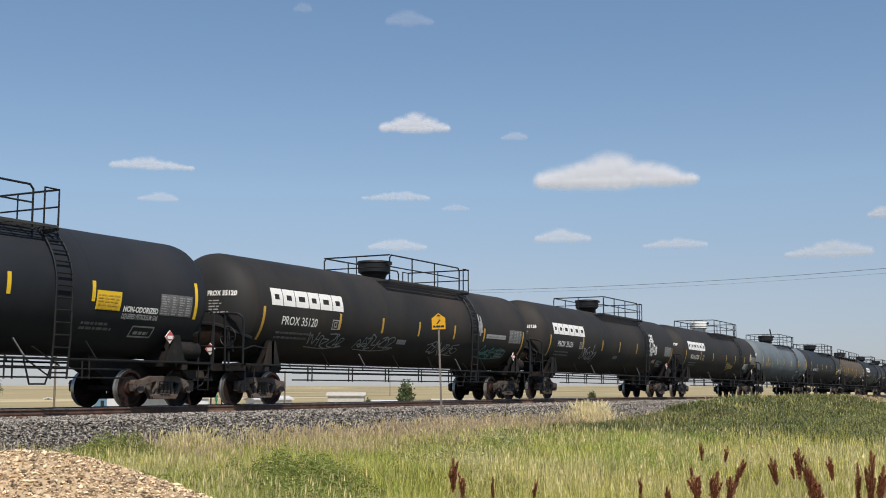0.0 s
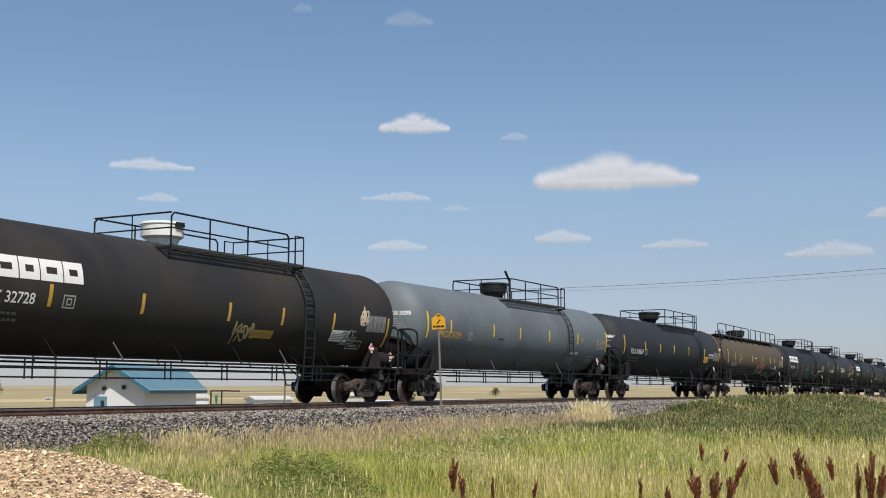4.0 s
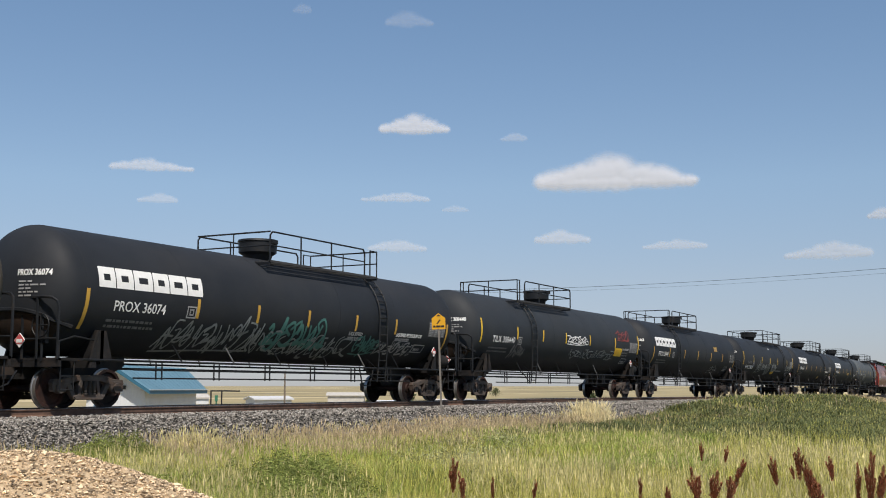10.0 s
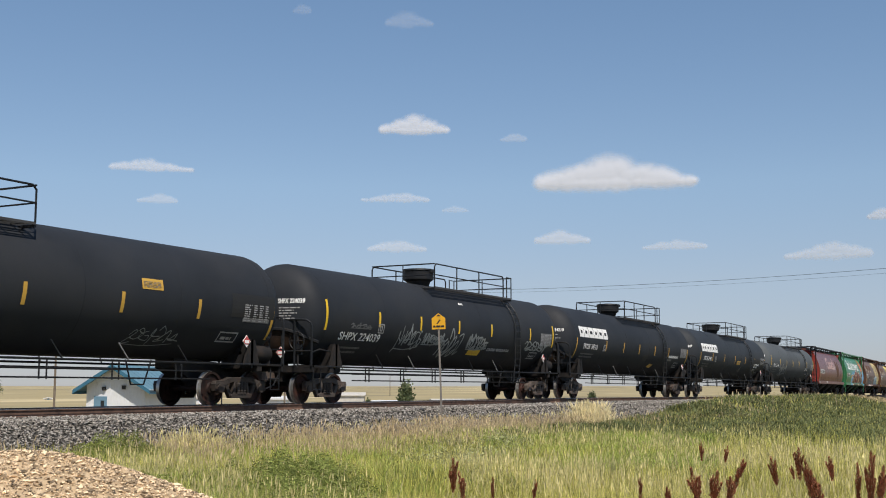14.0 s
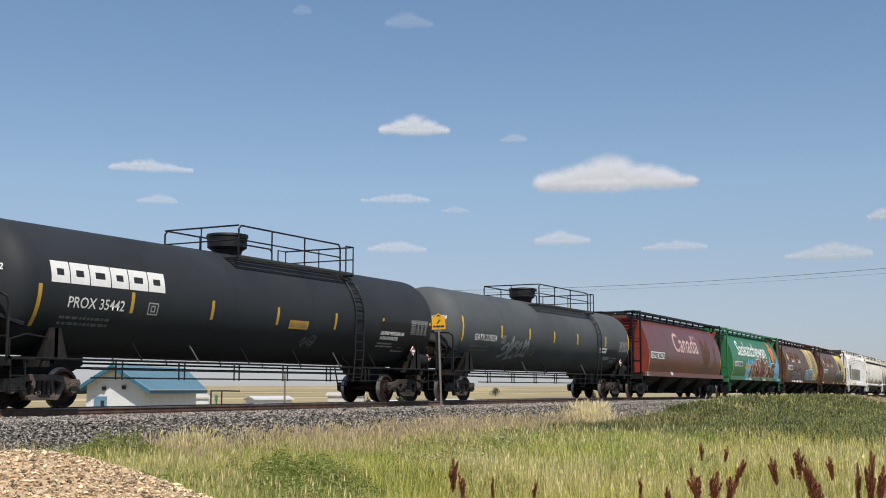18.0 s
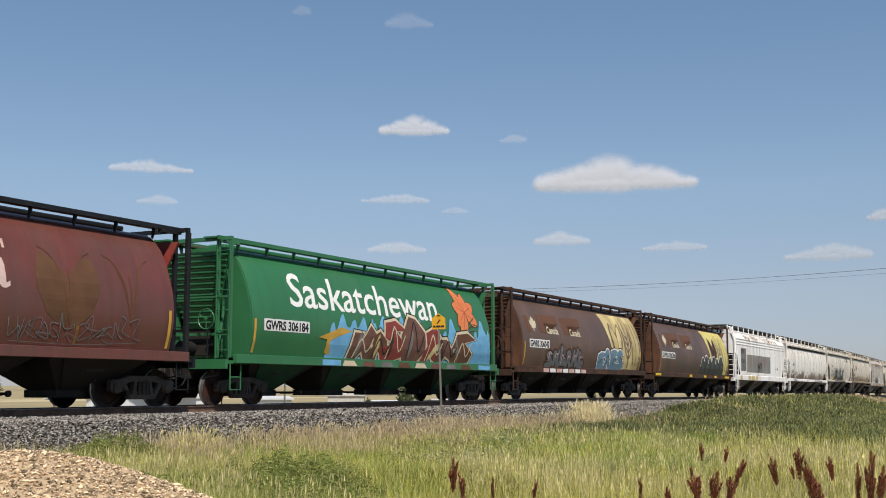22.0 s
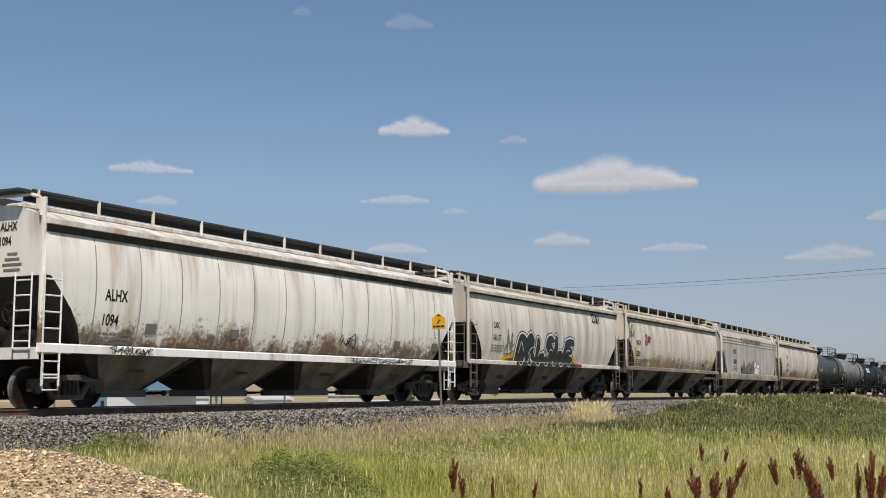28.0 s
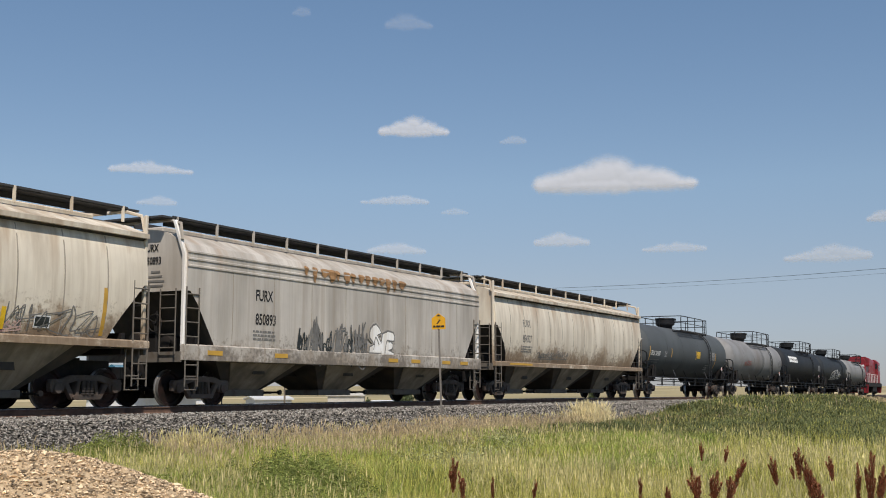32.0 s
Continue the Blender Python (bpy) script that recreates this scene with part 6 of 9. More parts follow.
def covered_hopper(x0, label, L, prof, paint, number=(), bay_n=3, sill=(1.30, 0.22), seams=13, seed=1, lever="ladder", band=None):
    """Steel-sided covered hopper with sloped end pockets, gutter and roof walkway."""
    car = thing("covered_hopper_car", label, "hopper car", "cars of the freight train")
    CARS.append((car, x0))
    h = L / 2 - 0.75
    side = profile_side(prof)
    z0 = prof[0][0]

    def ends(z):
        return float(np.interp(z, [z0, 2.0, 2.9, 2.91, 5], [h - 1.25, h - 0.95, h - 0.12, h, h]))
    body = part("hopper_body", lambda: body_loft(sorted(prof + [(2.9, side(2.9)), (2.91, side(2.91))]), ends), M[paint], car, sharp=0.35)
    # end slopes: dirt and shade are both put into this colour
    body.data.materials.append(M["slope"])
    for f in body.data.polygons:
        if f.center.z < 2.95 and abs(f.normal.y) < 0.2:
            f.material_index = 1
    # weld seams between the side sheets
    lo = z0 + 0.03
    deep = 0.15 if paint == "rusty_white_hopper" else 0.035
    hi = 3.5 if prof is SLAB else 4.0 - deep
    zs = [lo + (hi - lo) * k / 8 for k in range(9)]
    wd = 0.009 if prof is SLAB else 0.016
    for i in range(1, seams):
        x = -h + 2 * h * i / seams
        if abs(x) > h - 1.3:
            z1 = [z for z in zs if ends(z) > abs(x) + 0.05]
        else:
            z1 = zs
        if len(z1) < 2:
            continue
        part("side_seam", Shape().prism([(-(side(z) + 0.008), z) for z in z1] + [(-(side(z) - 0.02), z) for z in z1[::-1]], x - wd, x + wd, "x"), M["seam"], car)
    for y in (-1, 1):
        if prof is BULGED:
            # added dark strip that draws the overhang's shade along the top of the side
            part("eave_recess", lambda: Shape().prism([(y * 1.40, 4.035), (y * 1.575, 4.035), (y * (side(4.03 - deep) + 0.03), 4.03 - deep), (y * 1.40, 4.03 - deep)], -h + 0.02, h - 0.02, "x"), M["slope"], car, "dark strip standing in for the shade under the roof edge", key=("eave", y, L, deep))
        part("side_sill", lambda: Shape().prism([(y * 1.50, sill[0] - sill[1] / 2), (y * 1.64, sill[0] - sill[1] / 2), (y * 1.64, sill[0] + sill[1] / 2 - 0.03), (y * 1.60, sill[0] + sill[1] / 2), (y * 1.50, sill[0] + sill[1] / 2)], -L / 2 + 0.65, L / 2 - 0.65, "x"), M["white_hopper" if paint == "rusty_white_hopper" else paint], car, key=("csill", y, L, sill, paint))
        for e in (-1, 1):
            part("corner_post", lambda: Shape().prism([(y * 1.56, sill[0]), (y * 1.56, 3.85), (y * 1.22, 4.72), (y * 1.12, 4.72), (y * 1.46, 3.82), (y * 1.46, sill[0])], e * (h + 0.02) - 0.05, e * (h + 0.02) + 0.05, "x") if prof is SLAB else Shape().box(e * (h + 0.02), y * 1.5, (sill[0] + 4.62) / 2, 0.09, 0.09, 4.62 - sill[0]), M["white_hopper" if prof is SLAB else paint], car, key=("cp", e, y, L, sill[0], paint), bevel=0.012)
            ladder("ladder", car, M[lever], [[(e * (h - 0.45), y * 1.62, 0.5), (e * (h - 0.45), y * 1.62, 3.0)], [(e * (h + 0.04), y * 1.62, 0.5), (e * (h + 0.04), y * 1.62, 3.0)]], 7, 0.022)
            ladder("end_ladder", car, M[lever], [[(e * (h + 0.25), y * 1.45, 1.3), (e * (h + 0.25), y * 1.45, 2.95)], [(e * (h + 0.25), y * 0.95, 1.3), (e * (h + 0.25), y * 0.95, 2.95)]], 5, 0.02)
        part("roof_rail", lambda: Shape().box(0, y * 0.98, 4.83, 2 * h - 0.2, 0.05, 0.05), M["walkway"], car, key=("rr", y, L))
        n = 11
        for k in range(n):
            part("walkway_bracket", lambda: Shape().box(0, y * 1.0, 4.66, 0.05, 0.06, 0.38), M[paint], car, at=pose(-h + 0.25 + (2 * h - 0.5) * k / (n - 1), 0, 0), key=("wb", y, paint))
        part("roof_walkway", lambda: Shape().box(0, y * 0.72, 4.80, 2 * h - 0.15, 0.48, 0.05).box(0, y * 0.5, 4.72, 2 * h - 0.6, 0.05, 0.14), M["walkway"], car, key=("rw", y, L))
    for e in (-1, 1):
        part("end_arch", lambda: Shape().path([(e * (h + 0.05), -1.45, 4.2), (e * (h + 0.02), -1.36, 4.62), (e * (h - 0.1), -0.95, 4.74), (e * (h - 0.1), 0.95, 4.74), (e * (h + 0.02), 1.36, 4.62), (e * (h + 0.05), 1.45, 4.2)], 0.045), M[paint], car, key=("ea", e, L, paint))
        part("end_walkway", lambda: Shape().box(e * (h + 0.1), 0, 4.80, 0.42, 2.0, 0.05), M["walkway"], car, key=("ew", e, L))
        part("end_rib", lambda: Shape().box(e * (h + 0.03), 0.15, 3.7, 0.06, 0.1, 1.6).box(e * (h + 0.03), 0.8, 3.7, 0.06, 0.1, 1.6), M[paint], car, key=("er", e, L, paint))
    part("hatch_cover", lambda: Shape().box(0, 0, 4.60, 2 * h - 1.0, 0.6, 0.14), M[paint], car, key=("hc", L, paint), bevel=0.03)
    span = 2 * (h - 1.35)
    bays(car, [-span / 2 + span * (k + 0.5) / bay_n for k in range(bay_n)], span / bay_n / 2 - 0.02, sill[0] - 0.08, "bay_grey", 1.46)
    part("centre_sill", lambda: Shape().box(0, 0, 1.0, 2 * h - 1.5, 0.5, 0.35), M["underframe"], car, key=("csill2", L))
    for e in (-1, 1):
        part("slope_pocket", lambda: Shape().box(e * (h - 0.6), 0, 1.5, 0.12, 2.9, 0.5), M["underframe"], car, key=("pocket", L, e))
    end_gear(car, L, h, lever, sill[0] - 0.02)
    part("brake_wheel", lambda: wheel_ring(-L / 2 + 0.6, -0.7, 2.1, 0.22), M["underframe"], car, key=("bwc", L))
    part("brake_mast", lambda: Shape().bar((-L / 2 + 0.66, -0.7, 1.2), (-L / 2 + 0.66, -0.7, 2.4), 0.03), M["underframe"], car, key=("bmc", L))
    bogie(car, -L / 2 + 2.05), bogie(car, L / 2 - 2.05)
    couplers(car, L)
    rng = random.Random(seed)
    if number:
        a, b, x, z, size = number[:5]
        ink = number[5] if len(number) > 5 else "black_paint"
        on_side("reporting_mark", words(a, size, x, z, 0.75, 0.01), M[ink], car, side)
        on_side("car_number", words(b, size, x, z - size * 1.55, 0.75, 0.01), M[ink], car, side)
        on_side("stencil_lines", outlines(bars(x - 0.1, x + 1.1, z - size * 1.55 - 0.42, z - size * 1.55 - 0.12, 3, rng)), M["soot_stain"], car, side)
        # the end facing the front repeats the number
        for k, w in enumerate((0.55, 0.55, 0.3, 0.45, 0.6, 0.5)):
            if k < 2:
                bm = words((a, b)[k], 0.26, -0.9, 3.95 - 0.33 * k, 0.75, 0.008)
                for v in bm.verts:
                    v.co = (-h - 0.012, -v.co.x - 1.05, v.co.y)
                me = bpy.data.meshes.new("end_number")
                bm.to_mesh(me)
                bm.free()
                me.materials.append(M["black_paint"])
                o = new("end_number", me)
                o.parent = car
            else:
                part("end_print", Shape().box(-h - 0.008, -0.55, 3.42 - 0.12 * (k - 2), 0.012, w, 0.05), M["soot_stain"], car)
    return car, side


def locomotive(x0, label):
    car = thing("diesel_locomotive", label, "locomotive", "cars of the freight train")
    CARS.append((car, x0))
    L = 18.0
    part("frame_sill", Shape().box(0, 0, 1.3, 16.9, 3.0, 0.5), M["underframe"], car, bevel=0.03)
    part("long_hood", Shape().prism([(-1.15, 1.55), (1.15, 1.55), (1.15, 4.3), (0.95, 4.55), (-0.95, 4.55), (-1.15, 4.3)], -8.0, 3.6, "x"), M["loco_red"], car, bevel=0.04)
    part("radiator", Shape().prism([(-1.55, 3.6), (1.55, 3.6), (1.55, 4.4), (1.1, 4.7), (-1.1, 4.7), (-1.55, 4.4)], -7.8, -5.0, "x"), M["loco_red"], car, bevel=0.03)
    cab = part("cab", Shape().prism([(-1.52, 1.55), (1.52, 1.55), (1.52, 4.2), (1.1, 4.62), (-1.1, 4.62), (-1.52, 4.2)], 3.7, 6.3, "x"), M["loco_red"], car, bevel=0.04)
    for y in (-1.53, 1.53):
        for x in (4.5, 5.5):
            part("cab_window", Shape().box(x, y, 3.55, 0.75, 0.03, 0.75), M["glass"], cab, bevel=0.01)
    for y in (-0.6, 0.6):
        part("windscreen", Shape().box(6.32, y, 3.75, 0.04, 0.75, 0.6), M["glass"], cab)
        part("rear_window", Shape().box(3.68, y * 2.2, 3.75, 0.04, 0.3, 0.6), M["glass"], cab)
    part("nose", Shape().prism([(-1.1, 1.55), (1.1, 1.55), (1.1, 3.0), (0.8, 3.3), (-0.8, 3.3), (-1.1, 3.0)], 6.3, 8.1, "x"), M["loco_red"], car, bevel=0.05)
    part("fuel_tank", Shape().prism([(-1.4, 0.5), (-1.1, 0.3), (1.1, 0.3), (1.4, 0.5), (1.4, 1.1), (-1.4, 1.1)], -2.4, 2.6, "x"), M["underframe"], car)
    for k in range(6):
        part("hood_door", Shape().box(-4.4 + k * 1.5, -1.165, 2.9, 1.3, 0.03, 2.0), M["loco_red"], car, bevel=0.01)
    part("exhaust_stack", Shape().box(-0.5, 0, 4.65, 1.2, 0.6, 0.25), M["underframe"], car)
    for k in range(3):
        part("cooling_fan", Shape().lathe([(4.68, 0.45), (4.78, 0.45), (4.78, 0.38)], 20, 0, 0, "z"), M["underframe"], car, at=pose(-7.2 + 1.0 * k, 0, 0))
    for y in (-1.42, 1.42):
        s = Shape().path([(-8.3, y, 2.6), (3.6, y, 2.6)], 0.03)
        for k in range(7):
            s.bar((-8.3 + k * 1.98, y, 1.5), (-8.3 + k * 1.98, y, 2.6), 0.025)
        part("handrail", s, M["white_paint"], car)
    for e in (-1, 1):
        part("pilot", Shape().prism([(-1.4, 0.3), (1.4, 0.3), (1.5, 1.3), (-1.5, 1.3)], e * 8.4, e * 8.52, "x"), M["loco_red"], car)
        part("tail_light", Shape().bar((e * 8.02 if e < 0 else e * 8.11, 0, 3.0), (e * 8.08 if e < 0 else e * 8.18, 0, 3.0), 0.14, n=14), M["white_paint"], car)
    part("number_light", Shape().box(-8.03, -0.75, 3.6, 0.06, 0.5, 0.22), M["white_paint"], car)
    bogie(car, -5.3), bogie(car, 5.3)
    couplers(car, L)
    return car


# ---- the train ----
PX = (-8.75, -4.88, -2.34, 0.1, 2.72, 5.17, 8.75)
PZ = (-8.73, -5.85, -2.87, 0.0, 2.97, 5.75, 8.9)
TX = (-9.15, -5.84, -3.2, -0.65, 2.3, 5.75, 9.2)


def pro(x0, L, label, number, **kw):
    return tank_car(x0, L, label, logo=("white_paint", -8.42), number=number, stripe_x=kw.pop("stripe_x", PX), **kw)


tank_car(14.75, 20.40, "dark blue-black tank car with a yellow warning label", "black_tank", number="", stripe_x=PX, seed=1, stripes="yellow",
         extras=(("panel", "yellow", (5.27, 2.26, 6.07, 2.70)), ("line", "NON-ODORIZED", 6.18, 7.38, 2.26, 0.18, "white_paint"), ("line", "LIQUEFIED PETROLEUM GAS", 6.18, 7.42, 2.10, 0.16, "grey_paint"), ("lines", "dim_paint", (5.0, 1.80, 6.1, 2.02))))
pro(35.15, 20.51, "grimy black tank car with a white company mark and green tags", "PROX 35120", paint="dusty_tank", seed=2,
    tags=(("tag_spray", -6.3, -4.4, 1.72, 2.08, 4, 0.035), ("tag_spray", -3.6, -1.4, 1.72, 2.08, 5, 0.035), ("tag_spray", 0.96, 3.2, 1.66, 2.05, 4, 0.04), ("teal_paint", 5.2, 7.4, 1.66, 2.0, 4, 0.05), ("grey_paint", 4.72, 5.0, 2.42, 3.15, 2, 0.06)),
    extras=(("panel", "grey_paint", (-1.19, 1.92, -0.6, 2.07)), ("panel", "grey_paint", (5.37, 2.36, 7.1, 2.52))))
pro(55.55, 20.44, "black tank car with company mark and white sprayed figure", "PROX 35126", paint="dusty_tank", seed=3,
    tags=(("grey_paint", -4.86, -2.98, 1.78, 2.28, 4, 0.035), ("white_paint", 4.95, 5.4, 3.10, 3.34, 2, 0.05), ("white_paint", 5.62, 6.0, 2.30, 2.70, 2, 0.05), ("pink_red", 5.7, 6.15, 1.80, 2.0, 2, 0.05)),
    extras=(("flower", "white_paint", 5.12, 2.66, 0.30), ("panel", "dim_paint", (-0.5, 1.9, 0.1, 2.05)), ("panel", "teal_paint", (6.45, 1.8, 6.95, 2.0))))
pro(76.09, 20.42, "rust-streaked black tank car with a white dome housing", "PROX 32728", paint="dusty_tank", seed=4, stripe_x=(-8.9, -5.68, -2.75, 0.57, 2.98, 5.6, 8.8), extras=("white_dome", ("panel", "amber", (1.7, 1.84, 2.72, 2.06)), ("panel", "white_paint", (5.6, 1.88, 6.6, 2.22))),
    tags=(("cream_paint", 7.1, 7.5, 2.5, 2.9, 3, 0.06), ("faded_tan", 0.95, 1.8, 1.75, 2.15, 3, 0.05), ("tag_spray", 6.2, 7.0, 1.85, 2.25, 2, 0.05)))
tank_car(96.50, 20.40, "light grey tank car with a raised valve lever", "grey_tank", number="PROX 35295", num=(-7.99, -6.27, 2.26, "amber"), stripe_x=(-8.9, -7.16, -3.58, -1.09, 1.94, 5.23, 8.95), stripes="yellow", seed=5, lad_x=4.25,
         extras=("open_lever", ("line", "NON-ODORIZED", 4.55, 5.6, 1.98, 0.14, "white_paint"), ("lines", "grey_paint", (4.6, 1.6, 5.6, 1.9)), ("lines", "amber", (5.6, 2.55, 5.95, 2.75)), ("panel", "black_paint", (-3.1, 2.34, -2.6, 2.40))))
tank_car(117.22, 20.85, "clean dark charcoal tank car with yellow stripes", "charcoal_tank", number="TILX 308661", num=(-8.14, -6.1, 2.25, "white_paint"), stripe_x=TX, stripes="yellow", seed=6, lad_x=4.8,
         extras=(("panel", "yellow", (5.72, 2.08, 6.68, 2.44)), ("line", "NON-ODORIZED", 6.7, 7.8, 2.52, 0.15, "white_paint"), ("line", "LIQUEFIED PETROLEUM GAS", 6.7, 7.8, 2.38, 0.13, "grey_paint"), ("lines", "dim_paint", (5.4, 1.7, 6.2, 2.0))))
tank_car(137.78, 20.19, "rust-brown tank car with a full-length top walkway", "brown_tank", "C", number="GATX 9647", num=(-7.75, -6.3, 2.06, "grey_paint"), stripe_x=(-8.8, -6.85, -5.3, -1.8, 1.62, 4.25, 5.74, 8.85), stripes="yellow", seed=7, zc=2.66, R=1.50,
         tags=(("dim_paint", -5.9, -2.4, 1.55, 2.05, 5, 0.035), ("dim_paint", -2.2, -0.6, 1.55, 1.85, 4, 0.03), ("tag_spray", -0.42, 0.75, 1.7, 2.2, 4, 0.05), ("orange_paint", 0.65, 2.45, 1.98, 2.42, 5, 0.04), ("tag_spray", 2.7, 3.5, 1.52, 1.82, 2, 0.04), ("tag_spray", 5.5, 6.5, 1.52, 1.9, 3, 0.04)),
         extras=(("panel", "grey_paint", (1.1, 1.67, 2.15, 1.88)), ("panel", "white_paint", (5.9, 2.03, 6.5, 2.28)), ("panel", "dim_paint", (6.4, 1.60, 7.3, 1.86)), ("lines", "teal_paint", (3.45, 1.52, 5.1, 1.83)), ("line", "LIQUEFIED PETROLEUM GAS", 4.38, 5.62, 2.08, 0.12, "grey_paint"), ("lines", "white_paint", (-1.04, 2.70, -0.45, 2.82))))
pro(158.05, 20.43, "black tank car tagged in teal and silver", "PROX 36074", paint="black_tank", seed=8,
    tags=(("tag_spray", -5.9, -2.2, 1.45, 2.15, 9, 0.06), ("teal_paint", -1.8, 1.2, 1.6, 2.3, 6, 0.10), ("tag_spray", -2.4, 2.8, 1.4, 2.0, 12, 0.05), ("teal_paint", 3.0, 4.3, 1.6, 2.1, 4, 0.06), ("grey_paint", 4.25, 6.7, 1.58, 1.98, 7, 0.045)),
    extras=(("line", "LIQUEFIED PETROLEUM GAS", 5.28, 7.0, 2.17, 0.15, "white_paint"), ("line", "NON-ODORIZED", 5.28, 6.2, 2.02, 0.13, "grey_paint"), ("line", "LIQUEFIED", 2.4, 3.2, 2.1, 0.14, "grey_paint"), ("line", "PETROLEUM", 2.4, 3.2, 1.95, 0.14, "grey_paint")))
tank_car(178.78, 20.97, "charcoal tank car with silver tags and a yellow label", "charcoal_tank", "A", number="TILX 308440", num=(-8.12, -6.05, 2.26, "white_paint"), stripe_x=TX, stripes="yellow", seed=9,
         tags=(("white_paint", -0.5, 2.0, 2.45, 2.78, 5, 0.05), ("tag_spray", 0.05, 5.6, 1.85, 2.2, 10, 0.035), ("dim_paint", -6.2, -4.9, 1.75, 2.1, 4, 0.06), ("red_spray", 6.0, 7.8, 2.85, 3.25, 3, 0.05)),
         extras=(("panel", "yellow", (5.76, 2.03, 6.8, 2.42)), ("line", "NON-ODORIZED", 6.85, 7.75, 2.34, 0.13, "grey_paint"), ("lines", "dim_paint", (6.85, 2.05, 7.75, 2.3))))
pro(199.41, 20.28, "clean black tank car with a white company mark", "PROX 35443", paint="black_tank", deck="A", seed=10, stripe_x=PZ, tags=(("tag_spray", 3.5, 5.25, 1.56, 1.90, 4, 0.022),), extras=(("panel", "amber", (3.6, 2.84, 4.35, 3.10)), ("fill", "black_paint", [rect(7.06, 2.35, 8.95, 2.98)])))
tank_car(219.80, 20.30, "black tank car with silver hand-style tags", "black_tank", number="SHPX 224039", num=(-7.9, -5.5, 1.95, "white_paint"), stripe_x=(-8.78, -5.7, -2.95, -0.08, 2.66, 6.35, 8.75), stripes="yellow", seed=11, lad_x=4.9,
         tags=(("tag_spray", -4.4, -2.85, 1.85, 2.48, 4, 0.05), ("tag_spray", -2.69, -1.3, 2.0, 2.3, 6, 0.05), ("tag_spray", -1.4, 0.2, 1.62, 2.34, 4, 0.06), ("tag_spray", 0.8, 2.45, 1.95, 2.40, 6, 0.07), ("dim_paint", -7.4, -6.2, 2.33, 2.47, 4, 0.025), ("tag_spray", 5.9, 8.2, 2.0, 2.35, 5, 0.05)),
         extras=(("panel", "yellow", (1.1, 1.70, 2.1, 1.90)), ("line", "LIQUEFIED PETROLEUM GAS", 2.6, 4.6, 1.9, 0.13, "grey_paint"), ("lines", "white_paint", (0.25, 3.52, 0.65, 3.64))))
pro(240.11, 20.42, "black tank car lettered for petroleum gas", "PROX 34210", paint="black_tank", seed=12, extras=(("fill", "black_paint", [rect(0.91, 1.93, 1.69, 2.20)]), ("fill", "amber", [[(2.37, 1.64), (2.98, 1.58), (3.18, 1.76), (2.57, 1.80)]]), ("fill", "dim_paint", [rect(5.25, 2.15, 7.12, 2.33)]), ("fill", "dim_paint", [rect(5.25, 2.0, 6.0, 2.11)]), ("line", "LIQUEFIED PETROLEUM GAS", 5.32, 7.05, 2.19, 0.14, "white_paint")))
pro(260.58, 20.34, "black tank car with an amber warning label", "PROX 35442", paint="charcoal_tank", seed=13, stripe_x=PZ, extras=(("panel", "amber", (0.6, 2.16, 1.55, 2.40)), ("fill", "black_paint", [rect(5.6, 1.75, 8.95, 2.62)]), ("line", "LIQUEFIED PETROLEUM GAS", 5.7, 7.2, 2.20, 0.14, "white_paint"), ("line", "NON-ODORIZED", 5.75, 6.9, 2.04, 0.14, "white_paint"), ("lines", "grey_paint", (5.7, 1.8, 6.8, 1.98))), tags=(("dim_paint", 1.5, 2.2, 1.7, 2.0, 3, 0.03),))
tank_car(281.20, 21.00, "charcoal tank car with a pale sprayed tag", "slate_tank", number="GATX 219324", num=(-8.13, -6.2, 2.27, "white_paint"), stripe_x=(-9.15, -5.8, -3.08, -0.45, 2.28, 5.93, 9.22), stripes="yellow", seed=14, lad_x=4.9, tags=(("tag_spray", -5.4, -3.0, 1.68, 2.35, 4, 0.10), ("dim_paint", -3.14, -2.26, 1.82, 2.12, 4, 0.035)),
         extras=(("line", "LIQUEFIED PETROLEUM GAS", 5.2, 6.2, 2.28, 0.13, "white_paint"), ("line", "NON-ODORIZED", 5.2, 6.2, 2.14, 0.13, "white_paint"), ("lines", "black_paint", (6.3, 2.0, 8.0, 2.35)), ("panel", "grey_paint", (6.0, 1.82, 6.9, 1.98))))


def petal(cx, cz, a, r, w):
    """A leaf-shaped outline from (cx, cz) along the angle a."""
    c, s = math.cos(radians(a)), math.sin(radians(a))
    pts = [(0, 0), (r * 0.3, w * 0.42), (r * 0.62, w * 0.5), (r * 0.86, w * 0.3), (r, 0), (r * 0.86, -w * 0.3), (r * 0.62, -w * 0.5), (r * 0.3, -w * 0.42)]
    return [(cx + x * c - z * s, cz + x * s + z * c) for x, z in pts]


def maple(cx, cz, r):
    pts = [(0, -1), (0.06, -0.45), (0.5, -0.5), (0.42, -0.3), (0.95, 0.05), (0.8, 0.15), (0.85, 0.42), (0.55, 0.36), (0.45, 0.5), (0.22, 0.25), (0.3, 0.75), (0.14, 0.7), (0, 1)]
    return [(cx + x * r, cz + z * r) for x, z in pts] + [(cx - x * r, cz + z * r) for x, z in pts[-2:0:-1]]


